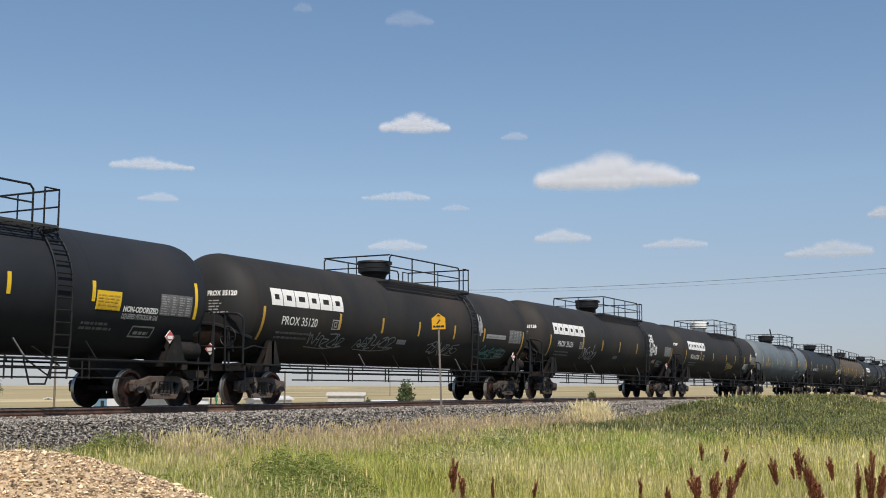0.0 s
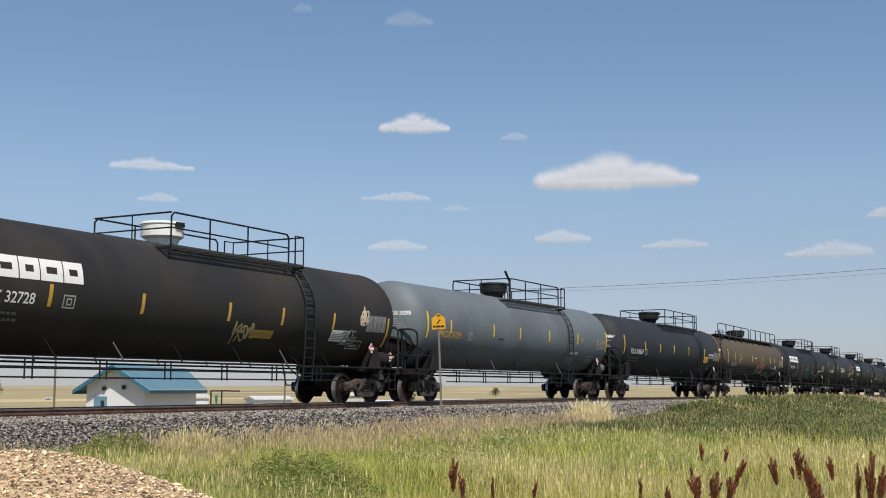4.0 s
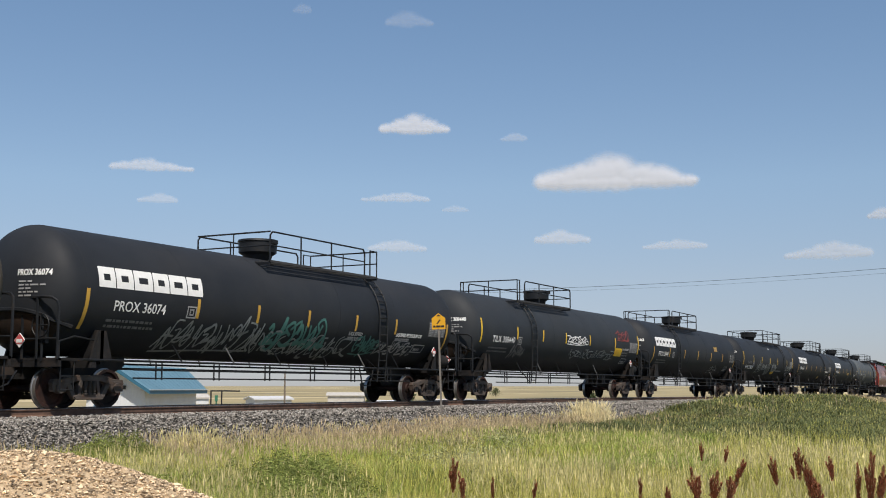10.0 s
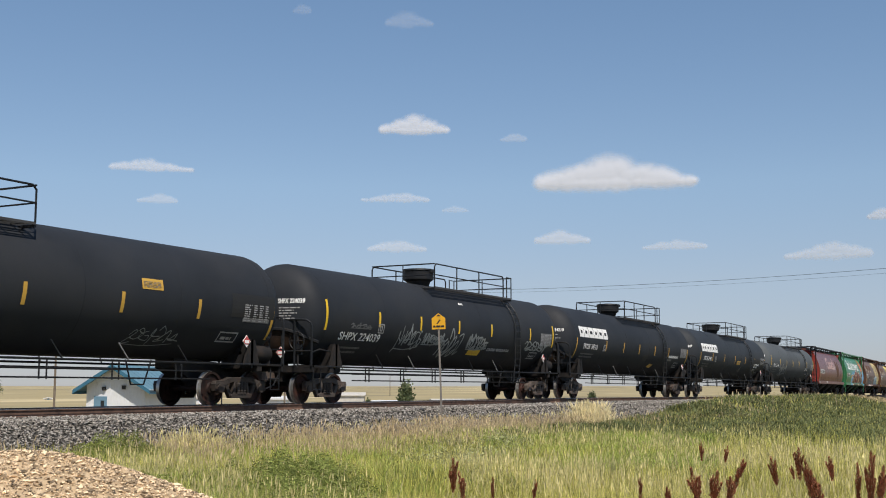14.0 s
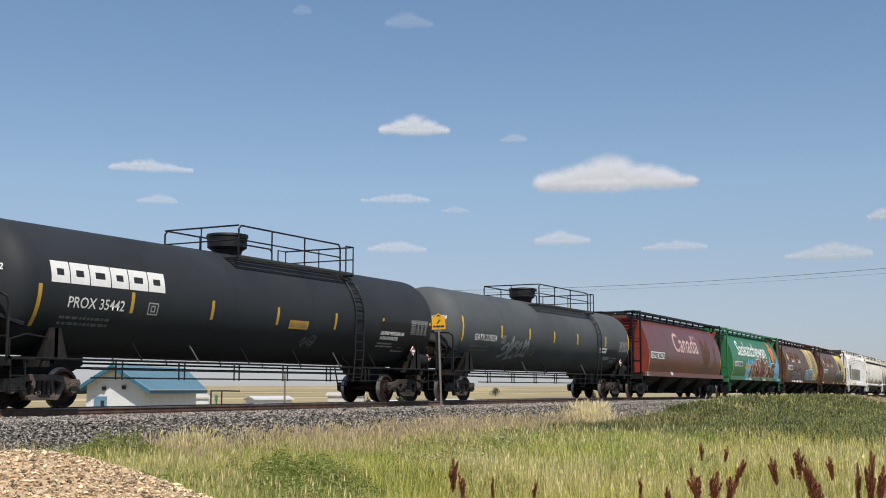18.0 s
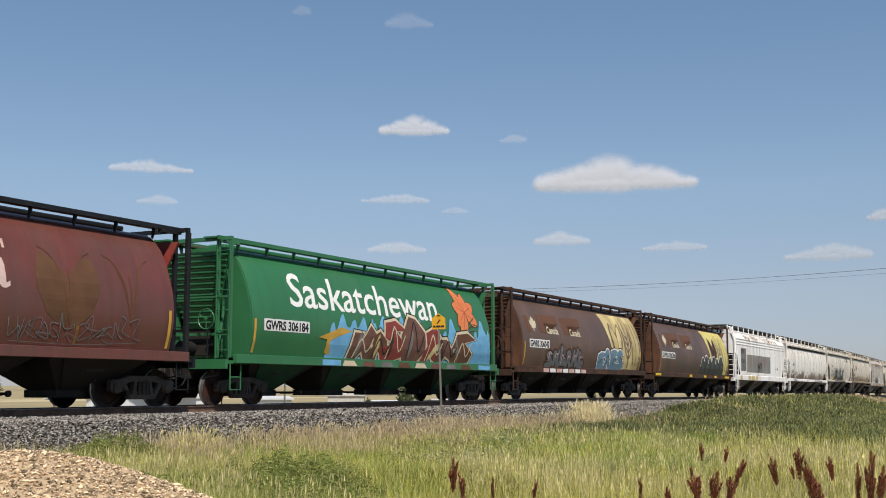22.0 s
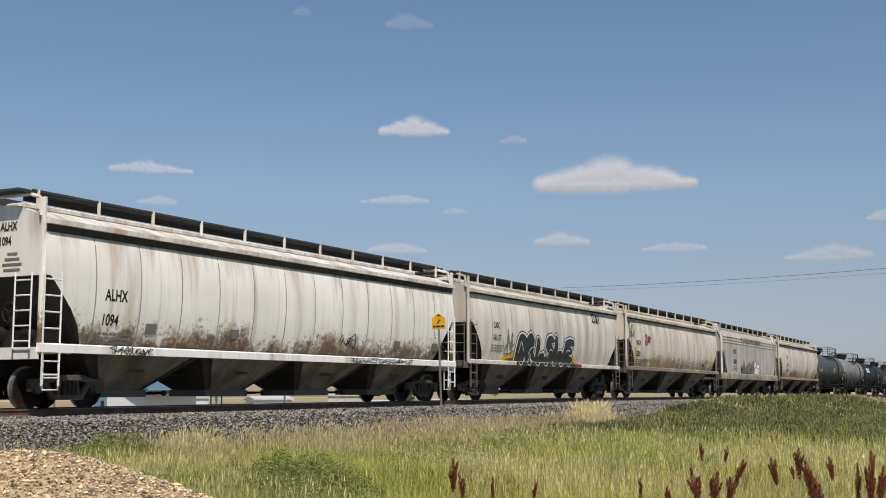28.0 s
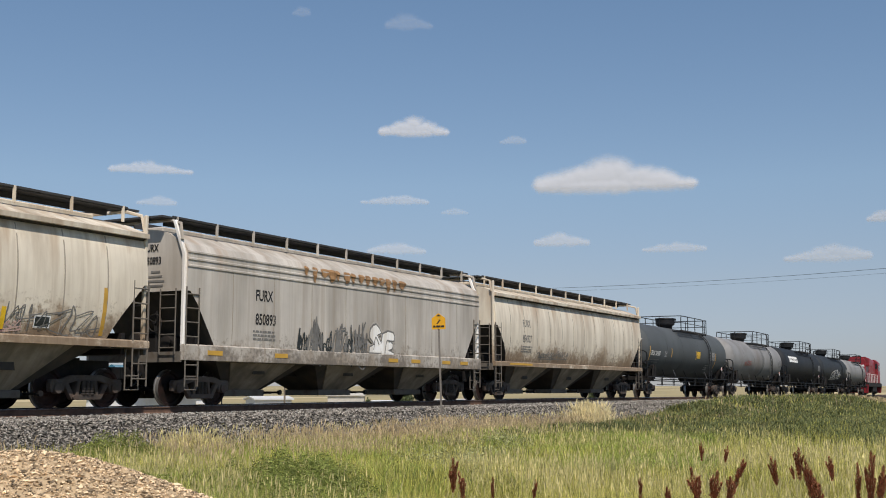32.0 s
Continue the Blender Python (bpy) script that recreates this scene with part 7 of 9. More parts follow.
def piece(car, side, x0, x1, z0, z1, letters, fill, edge, shade, seed, lift=0.014, rim=None, grow=0.055):
    """A large sprayed piece: outer edge, rim, fill and inner strokes, letter by letter."""
    lo = CLAMP[0][1]
    layers = [(shade, grow + 0.05, 0.0, "graffiti_cloud"), (edge, grow, 0.004, "graffiti_outline"), (fill, 0.0, 0.008, "graffiti_letter")]
    for col, g, d, name in layers:
        for i, q in enumerate(fat_letters(random.Random(seed), x0, x1, z0, z1, letters, g)):
            on_side(name, outlines([[(x, max(z, lo)) for x, z in q]]), M[col], car, side, lift + d + 0.0006 * i)
    count = len(letters) if isinstance(letters, tuple) else letters
    rng, step = random.Random(seed + 5), (x1 - x0) / count
    for i in range(count):
        x, h = x0 + step * (i + 0.25), z1 - z0
        on_side("graffiti_stroke", outlines(strip(smooth([(x, z0 + h * rng.uniform(0.2, 0.5)), (x + step * 0.15, z0 + h * rng.uniform(0.5, 0.8)), (x + step * 0.45, z0 + h * rng.uniform(0.4, 0.7))], 4), 0.035)), M[rim or edge], car, side, lift + 0.016)


CLAMP = ((0, 1.16), (0, 4.0))

# red hopper with the country's name
car, side = grain_car(300.72, "weathered maroon cylindrical grain hopper with a large white name", "black_steel", "maroon", "bright_red", side_rust="maroon")
on_side("country_name", words("Canada", 1.52, -2.55, 2.56, 1.0, 0.01, end=2.32), M["pink_red"], car, side, label="faded white and pink country name")
on_side("name_flag", outlines([rect(1.86, 3.40, 1.93, 3.60), maple(2.08, 3.50, 0.09), rect(2.23, 3.40, 2.30, 3.60)]), M["pink_red"], car, side, 0.012)
number_board(car, side, -6.99, 2.08, "GWRS 306270", 0.36, 2.4)
on_side("grain_emblem", outlines([petal(3.9, 1.72, 112, 1.85, 0.95)]), M["dull_wheat"], car, side, 0.007)
on_side("grain_emblem", outlines([petal(4.05, 1.72, 68, 1.85, 0.95)]), M["dull_wheat"], car, side, 0.0075)
for x in (4.0, 5.95):
    on_side("grain_lines", outlines(sum([strip(smooth([(x, 1.9), (x + d * 0.5, 2.5 + abs(d)), (x + d, 3.1 + abs(d) * 0.6)], 4), 0.03) for d in (-0.75, -0.4, 0.0, 0.4, 0.75)], [])), M["brown_patch"], car, side, 0.011)
for x in (-4.13, -1.95, 1.35, 4.2):
    on_side("reflective_stripe", outlines([[(x, 1.42), (x + 0.08, 1.42), (x + 0.12, 2.0), (x + 0.04, 2.0)]]), M["dull_amber"], car, side, label="dirt-covered amber stripe")
rng = random.Random(41)
on_side("graffiti_tag", outlines(scribble(rng, -6.6, -4.4, 1.5, 1.9, 5, 0.02)), M["dim_paint"], car, side, 0.012)
on_side("graffiti_tag", outlines(scribble(rng, 2.4, 6.2, 1.5, 1.95, 9, 0.02)), M["dim_paint"], car, side, 0.012)
on_side("sill_plate", outlines(ring(-7.75, 1.16, -7.45, 1.33, 0.03)), M["white_paint"], car, lambda z: 1.63, 0.006)
on_side("sill_patch", outlines([petal(-3.6, 1.36, -10, 0.55, 0.18)]), M["white_paint"], car, lambda z: 1.63, 0.006)

# green hopper with the province's name, lily and mural
car, side = grain_car(318.73, "green cylindrical grain hopper with a white name, orange lily and mural", "green", "green", "green", "bay_green", side_rust="green")
on_side("province_name", words("Saskatchewan", 1.40, -5.55, 2.80, 1.0, 0.014, 0.12, end=3.42), M["white_paint"], car, side, label="white slanted province name")
number_board(car, side, -6.88, 2.04, "GWRS 306184", 0.34, 2.2)
lx, lz = 5.6, 3.25
for a, r, w in ((118, 1.0, 0.5), (72, 0.75, 0.4), (20, 0.85, 0.46), (-28, 0.95, 0.5), (165, 0.85, 0.5), (242, 1.05, 0.62), (215, 0.9, 0.45)):
    on_side("petal_edge", outlines([petal(lx, lz, a, r + 0.05, w + 0.07)]), M["dark_olive"], car, side, 0.010 + r * 0.004)
    on_side("lily_petal", outlines([petal(lx, lz, a, r, w)]), M["orange_paint"], car, side, 0.0125 + r * 0.004)
    on_side("petal_vein", outlines(strip([(lx, lz), (lx + math.cos(radians(a)) * r * 0.7, lz + math.sin(radians(a)) * r * 0.7)], 0.02)), M["red_spray"], car, side, 0.0145 + r * 0.004)
on_side("lily_leaves", outlines(sum([strip(smooth([(5.2, 2.0 + 0.2 * k), (5.7, 2.5 + 0.15 * k), (6.2, 2.55 + 0.25 * k)], 4), 0.05) for k in range(4)], [])), M["dark_olive"], car, side, 0.009)
rng = random.Random(7)
for k in range(9):
    x, t1, t2 = -2.9 + k * 1.2, rng.uniform(0.1, 0.5), rng.uniform(0.2, 0.55)
    on_side("mural_cloud", outlines([smooth([(x - 0.85, 1.32), (x - 0.7, 2.0 + t1), (x - 0.5, 2.2 + t1), (x - 0.38, 1.95 + t1), (x - 0.15, 2.3 + t2), (x + 0.05, 2.45 + t2), (x + 0.2, 2.1 + t2), (x + 0.42, 2.1 + t1), (x + 0.55, 2.28 + t1), (x + 0.72, 1.9), (x + 0.95, 1.32)], 3)]), M["blue_paint"], car, side, 0.012 + k * 0.0004)
on_side("mural_arrow", outlines([[(-4.2, 1.95), (-3.0, 2.3), (-2.4, 2.2), (-3.2, 2.0), (-3.6, 1.85), (-3.5, 1.45), (-3.8, 1.5), (-3.75, 1.9)]]), M["amber"], car, side, 0.016)
MURAL = ((-2.35, 0.95, "brown_spray"), (-1.25, 0.75, "brown_patch"), (-0.35, 1.25, "red_spray"), (0.95, 1.45, "brown_spray"), (2.3, 1.05, "red_spray"), (3.45, 0.85, "brown_spray"), (4.55, 1.0, "brown_patch"))
for k, (x, h, col) in enumerate(MURAL):
    shp = [(x + (u - 0.15) * 1.75 + rng.uniform(-0.18, 0.18), 1.33 + q * (h + 0.02) + rng.uniform(-0.08, 0.08)) for u, q in FAT[(5, 1, 3, 0, 1, 5, 3)[k]]]
    for j, (g, paint_) in enumerate(((0.13, "black_paint"), (0.09, "cream_paint"), (0.0, col))):
        on_side(("mural_edge", "mural_rim", "mural_letter")[j], outlines([[(a, max(1.31 + 0.004 * j, b)) for a, b in widened(shp, g)]]), M[paint_], car, side, 0.018 + 0.005 * j + 0.0005 * k)
    on_side("mural_shade", outlines([petal(x + 0.25, 1.4, rng.uniform(40, 110), 0.6 + 0.3 * h, 0.22)]), M[("soot_stain", "faded_tan", "dark_brown")[k % 3]], car, side, 0.034 + 0.0004 * k)
    on_side("mural_stroke", outlines(strip(smooth([(x + 0.1, 1.4), (x + 0.5, 1.4 + h * rng.uniform(0.5, 0.9)), (x + 0.85, 1.4 + h * 0.2), (x + 1.2, 1.5 + h * rng.uniform(0.3, 0.6))], 4), 0.05)), M[("cream_paint", "black_paint")[k % 2]], car, side, 0.038)
for k in range(8):
    x = -2.9 + k * 1.12
    on_side("mural_sill_shape", outlines([[(x, 1.14), (x + 0.85, 1.14), (x + 0.65, 1.30), (x + 0.1, 1.30)]]), M[("cream_paint", "brown_spray", "soot_stain", "brown_patch")[k % 4]], car, lambda z: 1.63, 0.008)
for x in (-4.0, 6.4):
    on_side("mural_sill_shape", outlines([rect(x, 1.14, x + 1.0, 1.31)]), M["blue_paint"], car, lambda z: 1.63, 0.008)
on_side("mural_splash", outlines([smooth([(6.0, 1.34), (7.2, 1.34), (7.15, 2.1), (6.95, 2.5), (6.8, 1.9), (6.5, 2.2), (6.3, 1.9)], 3, True)]), M["blue_paint"], car, side, 0.017)

# two brown hoppers with maple leaves and grain emblems
for x0, num, yel, seed in ((336.71, "GWRS 306042", "faded_tan", 21), (354.77, "GWRS 306266", "pale_yellow", 22)):
    car, side = grain_car(x0, "weathered brown grain hopper with a leaf emblem and " + ("tan" if seed == 21 else "yellow") + " panel", "dark_brown", "brown_hopper", "rust_end", side_rust="dark_brown")
    on_side("leaf_emblem", outlines([maple(-6.15, 3.12, 0.36)]), M["cream_paint"], car, side, 0.012)
    for x in (-4.85, -2.22):
        on_side("small_name", words("Canada", 0.42, x, 2.78, 1.0, 0.010, end=x + 1.26), M["cream_paint"], car, side, 0.014)
        on_side("cover_patch", outlines([[(x - 0.75, 3.55), (x - 0.7, 2.8), (x - 0.1, 2.8), (x - 0.1, 3.22), (x + 1.5, 3.22), (x + 1.5, 3.6)]]), M["brown_patch"], car, side, 0.007)
    on_side("cover_patch", outlines([rect(-6.9, 2.75, -6.5, 3.45)]), M["brown_patch"], car, side, 0.007)
    number_board(car, side, -7.03 if seed == 22 else -6.8, 2.14, num, 0.36, 2.45 if seed == 22 else 2.1)
    on_side("grain_panel", outlines([[(2.45, 4.05), (2.7, 3.2), (3.0, 2.4), (3.6, 1.8), (4.6, 1.40), (6.9, 1.40), (7.25, 2.2), (7.35, 3.2), (7.2, 4.05)]]), M[yel], car, side, 0.007)
    for a_ in (112, 66):
        on_side("grain_leaf_edge", outlines([petal(3.92, 1.75, 90 + (a_ - 89) * 0.8, 2.0, 0.85)]), M["brown_hopper"], car, side, 0.010 + a_ * 0.00002)
        on_side("grain_leaf", outlines([petal(3.92, 1.9, 90 + (a_ - 89) * 0.8, 1.75, 0.62)]), M[yel if seed == 21 else "dark_brown"], car, side, 0.014 + a_ * 0.00002)
    on_side("grain_stem", outlines(strip(smooth([(3.9, 1.7), (3.95, 2.3), (4.0, 3.1)], 4), 0.05)), M["brown_hopper"], car, side, 0.017)
    on_side("grain_stem", outlines(strip(smooth([(5.4, 1.5), (5.4, 2.6), (5.3, 3.9)], 4), 0.09)), M["brown_hopper"], car, side, 0.011)
    for k in range(4):
        for d in (1, -1):
            on_side("grain_husk", outlines(strip(smooth([(5.4, 1.9 + 0.32 * k), (5.4 + d * 0.42, 2.3 + 0.32 * k), (5.4 + d * 0.5, 2.95 + 0.25 * k)], 3), 0.085)), M["brown_hopper"], car, side, 0.012)
    for d in (-0.35, 0, 0.35):
        on_side("grain_awn", outlines(strip(smooth([(6.5 + d, 1.6), (6.6 + d * 1.6, 2.6), (6.5 + d, 3.7)], 4), 0.07)), M["brown_hopper"], car, side, 0.012)
    if seed == 21:
        piece(car, side, -5.0, -0.7, 1.38, 2.15, (3, 5, 2, 1, 5, 2), "dim_paint", "black_paint", "brown_patch", 31, rim="pink_red")
        piece(car, side, 1.2, 4.7, 1.3, 2.25, (4, 1, 4, 3), "steel_blue", "white_paint", "dark_brown", 32, rim="black_paint")
        for k in range(7):
            on_side("sill_graffiti", outlines([rect(-5.4 + k * 0.72, 1.14, -4.8 + k * 0.72, 1.30)]), M["white_paint" if k % 2 else "pink_red"], car, lambda z: 1.63, 0.008)
    else:
        r3, bumps = random.Random(33), []
        for k, (x, w) in enumerate(((0.75, 0.8), (1.5, 0.9), (2.4, 0.75), (3.15, 0.95), (4.1, 0.7), (4.8, 1.1))):
            up = 2.2 + 0.12 * (k % 2)
            bumps += [(x, up - 0.16), (x + w * 0.2, up + 0.10), (x + w * 0.5, up + 0.2 + r3.uniform(-0.06, 0.05)), (x + w * 0.8, up + 0.08)]
        crest = [(0.45, 1.40), (0.6, 1.8)] + smooth(bumps, 3) + [(6.0, 2.1), (6.15, 1.40)]
        on_side("mural_hills", outlines([crest]), M["hill_spray"], car, side, 0.019, "dark grey-green sprayed hills")
        on_side("hill_crest", outlines(strip(crest[1:-1], 0.055)), M["white_paint"], car, side, 0.026)
        for k in range(9):
            x = 1.0 + k * 0.55
            on_side("hill_shade", outlines(strip(smooth([(x, 1.5), (x + 0.15, 1.9 + r3.uniform(-0.1, 0.15)), (x + 0.4, 1.55 + r3.uniform(0, 0.2))], 4), 0.05)), M["dark_spray" if k % 2 else "soot_stain"], car, side, 0.024)
        for x, w in ((-8.28, 0.95), (-1.75, 0.5), (1.37, 0.5), (3.78, 0.5), (6.38, 0.95)):
            part("sill_reflector", Shape().box(x + w / 2, -1.636, 1.24, w, 0.012, 0.13), M["yellow"], car, "bright yellow reflective tape")
    r2 = random.Random(seed)
    on_side("graffiti_tag", outlines(scribble(r2, -4.6, -0.6, 1.5, 2.0, 9, 0.025)), M["dim_paint"], car, side, 0.012)

# light covered hoppers
car, side = covered_hopper(372.6, "white covered hopper with a rusty roof edge and grey covered panel", 17.8, SLAB, "white_hopper", ("FURX", "850393", -6.65, 2.92, 0.42), 3, (1.30, 0.34), 9, 51, "white_hopper")
on_side("grey_panel", outlines([rect(-4.96, 1.68, 2.7, 2.9)]), M["cover_panel"], car, side, 0.006, "streaked grey paint over old lettering")
on_side("grey_panel", outlines([rect(-6.75, 1.75, -5.2, 3.30)]), M["soot_stain"], car, side, 0.0025)
rng = random.Random(55)
for x, w in ((-4.9, 0.7), (-4.0, 1.1), (-2.7, 0.8), (-7.3, 0.6)):
    on_side("sill_stain", outlines([smooth([(x, 1.16), (x + 0.1, 1.42), (x + w * 0.5, 1.44), (x + w, 1.40), (x + w + 0.05, 1.16)], 3)]), M["sill_stain"], car, lambda z: 1.645, 0.006)
for k in range(90):
    x, w = -5.6 + 10.6 * rng.random() ** 0.9, rng.uniform(0.05, 0.22)
    z, drop = rng.uniform(3.98, 4.36), rng.uniform(0.08, 0.34)
    on_side("rust_run", outlines([[(x, z), (x + w, z + 0.02), (x + w * 0.8, z - drop * 0.6), (x + w * 0.5, z - drop)]]), M["faint_rust" if k % 3 else "rust_stain"], car, side, 0.0285 + 0.0002 * k)
for k, x in enumerate((-4.0, -2.9, -1.9, -0.7, 0.2, 1.1)):
    for d in (0.0, 0.32):
        on_side("old_lettering", outlines([[(x + d, 2.0 + 0.1 * (k % 3)), (x + d + 0.16, 2.05), (x + d + 0.2, 2.72), (x + d + 0.02, 2.75)]]), M["ghost_red"], car, side, 0.010)
on_side("graffiti_tag", outlines(scribble(rng, -1.9, -0.2, 1.85, 2.45, 5, 0.04)), M["dark_spray"], car, side, 0.014)
on_side("graffiti_tag", outlines(ring(2.2, 1.9, 2.62, 2.5, 0.1)), M["steel_blue"], car, side, 0.014)
on_side("grey_panel", outlines([rect(5.05, 1.98, 5.5, 2.14), rect(4.4, 1.98, 4.7, 2.06)]), M["seam"], car, side, 0.0065)

car, side = covered_hopper(391.88, "long white covered hopper streaked with rust", 20.7, BULGED, "rusty_white_hopper", ("ALHX", "1094", -7.83, 2.47, 0.37), 4, (1.33, 0.2), 13, 61, "white_hopper")
rng = random.Random(61)
for x in (-6.4, -3.2, 5.4, 8.0):
    on_side("data_panel", outlines([rect(x, 1.75, x + 0.4, 2.0)]), M["soot_stain"], car, side, 0.022)
on_side("graffiti_tag", outlines(scribble(rng, 2.2, 3.0, 1.75, 2.1, 2, 0.03)), M["black_paint"], car, side, 0.024)
on_side("graffiti_tag", outlines(scribble(rng, -7.6, -6.2, 1.24, 1.4, 6, 0.02)), M["black_paint"], car, lambda z: 1.64, 0.01)
on_side("graffiti_tag", outlines(scribble(rng, 2.6, 6.4, 1.24, 1.4, 12, 0.02)), M["black_paint"], car, lambda z: 1.64, 0.01)

car, side = covered_hopper(410.93, "beige covered hopper with bold black and white graffiti", 17.64, BULGED, "tan_hopper", ("CAIX", "541157", -6.18, 2.78, 0.31), 3, (1.46, 0.16), 9, 71)
on_side("company_mark", outlines(ring(4.62, 3.48, 4.96, 3.92, 0.09) + [[(5.02, 3.48), (5.16, 3.92), (5.25, 3.92), (5.36, 3.48)], rect(5.45, 3.48, 5.56, 3.92)]), M["black_paint"], car, side)
on_side("graffiti_flame", outlines([smooth([(-5.5, 1.47), (-5.0, 1.72), (-4.3, 1.95), (-3.5, 1.98), (-3.0, 1.47)], 3), smooth([(1.2, 1.47), (1.7, 1.85), (2.3, 1.8), (2.8, 1.62), (3.1, 1.47)], 3)]), M["yellow"], car, side, 0.007)
on_side("graffiti_flame", outlines([smooth([(-5.3, 1.47), (-4.7, 1.62), (-3.7, 1.70), (-3.1, 1.47)], 3), smooth([(1.4, 1.47), (1.9, 1.68), (2.5, 1.6), (2.9, 1.47)], 3)]), M["red_spray"], car, side, 0.011)
CLAMP = ((0, 1.47), (0, 4.0))
piece(car, side, -4.0, 2.05, 1.5, 2.6, (0, 1, 2, 3, 2, 4), "dark_spray", "white_paint", "dark_spray", 78, grow=0.06)
on_side("sill_graffiti", outlines([rect(-4.1, 1.385, 2.3, 1.53)]), M["dark_spray"], car, lambda z: 1.645, 0.006)
for k in range(7):
    x = -3.9 + k * 0.85
    on_side("sill_graffiti", outlines(strip(smooth([(x, 1.53), (x + 0.1, 1.42), (x + 0.3, 1.40), (x + 0.4, 1.53)], 3), 0.03)), M["white_paint"], car, lambda z: 1.645, 0.010)
on_side("sill_graffiti", outlines([rect(2.3, 1.40, 3.0, 1.53)]), M["red_spray"], car, lambda z: 1.645, 0.006)
on_side("graffiti_tag", outlines(scribble(random.Random(4), -5.1, -4.25, 1.9, 2.62, 2, 0.06)), M["soot_stain"], car, side, 0.009)

car, side = covered_hopper(429.1, "dusty beige covered hopper with red and grey tags", 18.75, BULGED, "cream_hopper", ("BNGX", "30208", -7.42, 2.68, 0.36), 3, (1.50, 0.18), 13, 81)
rng = random.Random(81)
on_side("graffiti_tag", outlines(scribble(rng, -8.6, -7.7, 3.0, 3.8, 3, 0.045)), M["dark_spray"], car, side, 0.012)
on_side("graffiti_tag", outlines(scribble(rng, -6.05, -5.25, 2.75, 3.28, 3, 0.06)), M["red_spray"], car, side, 0.012)
on_side("graffiti_tag", outlines(scribble(rng, -6.2, -3.85, 1.84, 2.05, 6, 0.03)), M["soot_stain"], car, side, 0.012)
on_side("graffiti_tag", outlines(scribble(rng, -1.2, 3.6, 1.7, 2.05, 9, 0.025)), M["soot_stain"], car, side, 0.012)
on_side("graffiti_tag", outlines(scribble(rng, 4.2, 7.0, 1.65, 2.15, 6, 0.03)), M["soot_stain"], car, side, 0.012)
on_side("reflective_stripe", outlines([rect(7.18, 1.65, 7.30, 2.75)]), M["amber"], car, side, 0.007)
on_side("code_frame", outlines(ring(5.2, 1.75, 5.66, 2.02, 0.03)), M["white_paint"], car, side, 0.012)
on_side("code_plate", outlines([rect(5.23, 1.78, 5.63, 1.99)]), M["dark_spray"], car, side, 0.009)
on_side("graffiti_tag", outlines(scribble(rng, 3.9, 4.9, 1.68, 1.9, 4, 0.03)), M["pink_red"], car, side, 0.014)
for x in (-7.62, -4.7, -1.7, 1.28, 4.28):
    on_side("reflective_stripe", outlines([rect(x, 1.68, x + 0.12, 2.15 if x > -6 else 2.63)]), M["yellow"], car, side, 0.03)

car, side = covered_hopper(447.5, "pale grey covered hopper with ribbed upper sides and grey graffiti", 18.1, SLAB, "grey_hopper", ("FURX", "850893", -5.46, 2.84, 0.42), 3, (1.36, 0.40), 9, 91)
CLAMP = ((0, 1.2), (0, 4.0))
r9 = random.Random(92)
for k in range(9):
    on_side("graffiti_tag", outlines(scribble(r9, -3.5 + 0.42 * k, -3.0 + 0.42 * k, 1.25 + 0.1 * (k % 2), 2.0 + 0.2 * (k % 3), 2, 0.06)), M["soot_stain" if k % 3 else "dark_spray"], car, side, 0.034)
piece(car, side, 0.5, 1.9, 1.4, 2.3, 2, "white_hopper", "soot_stain", "grey_hopper", 93, 0.034)
for k in range(14):
    x, w = -3.2 + 0.42 * k, r9.uniform(0.2, 0.5)
    on_side("rust_run", outlines([smooth([(x, 3.95), (x + w * 0.4, 3.95 - r9.uniform(0.2, 0.45)), (x + w, 3.93), (x + w * 0.6, 4.0)], 3, True)]), M["rust_stain"], car, side, 0.0305 + 0.0003 * k)
for x in (-7.2, -4.3, 1.9, 3.4, 5.6, 7.0):
    part("sill_reflector", Shape().box(x, -1.646, 1.36, 0.6, 0.01, 0.12), M["amber"], car)

car, side = covered_hopper(466.0, "cream covered hopper with faint tags", 18.95, BULGED, "cream_hopper", ("FURX", "854327", -6.2, 2.95, 0.40, "soot_stain"), 3, (1.42, 0.18), 13, 101)
on_side("graffiti_tag", outlines(scribble(random.Random(9), -4.6, -1.2, 1.7, 2.0, 8, 0.04)), M["soot_stain"], car, side, 0.012)
part("sill_reflector", Shape().box(-6.4, -1.646, 1.42, 2.2, 0.01, 0.08), M["amber"], car)

# last tank cars and the locomotive at the tail
tank_car(484.75, 18.5, "slate grey tank car near the tail", "slate_tank", number="UTLX 205007", stripe_x=(-8.0, -4.0, 1.0, 5.5), stripes="amber", seed=15, R=1.45, zc=2.62, extras=(("panel", "yellow", (1.2, 2.3, 1.9, 2.7)),))
tank_car(503.1, 18.2, "light grey tank car with a dark stain band", "light_grey_tank", "B", stripe_x=(), seed=16, R=1.42, zc=2.6, extras=(("fill", "dim_paint", [rect(0.9, 1.5, 1.5, 3.7)]),), tags=(("red_spray", -4.6, -2.6, 2.2, 2.5, 4, 0.04),))
tank_car(521.5, 18.5, "black tank car with a white company mark near the tail", "black_tank", "B", logo=("white_paint", -7.0), stripe_x=(), seed=17, R=1.42, zc=2.6)
tank_car(540.1, 18.6, "black tank car with white tags near the tail", "charcoal_tank", "B", stripe_x=(), seed=18, R=1.40, zc=2.58, tags=(("white_paint", -3.0, 3.0, 1.7, 2.4, 7, 0.08),))
tank_car(558.2, 17.4, "grey tank car ahead of the tail locomotive", "light_grey_tank", "B", stripe_x=(), seed=19, R=1.40, zc=2.58)
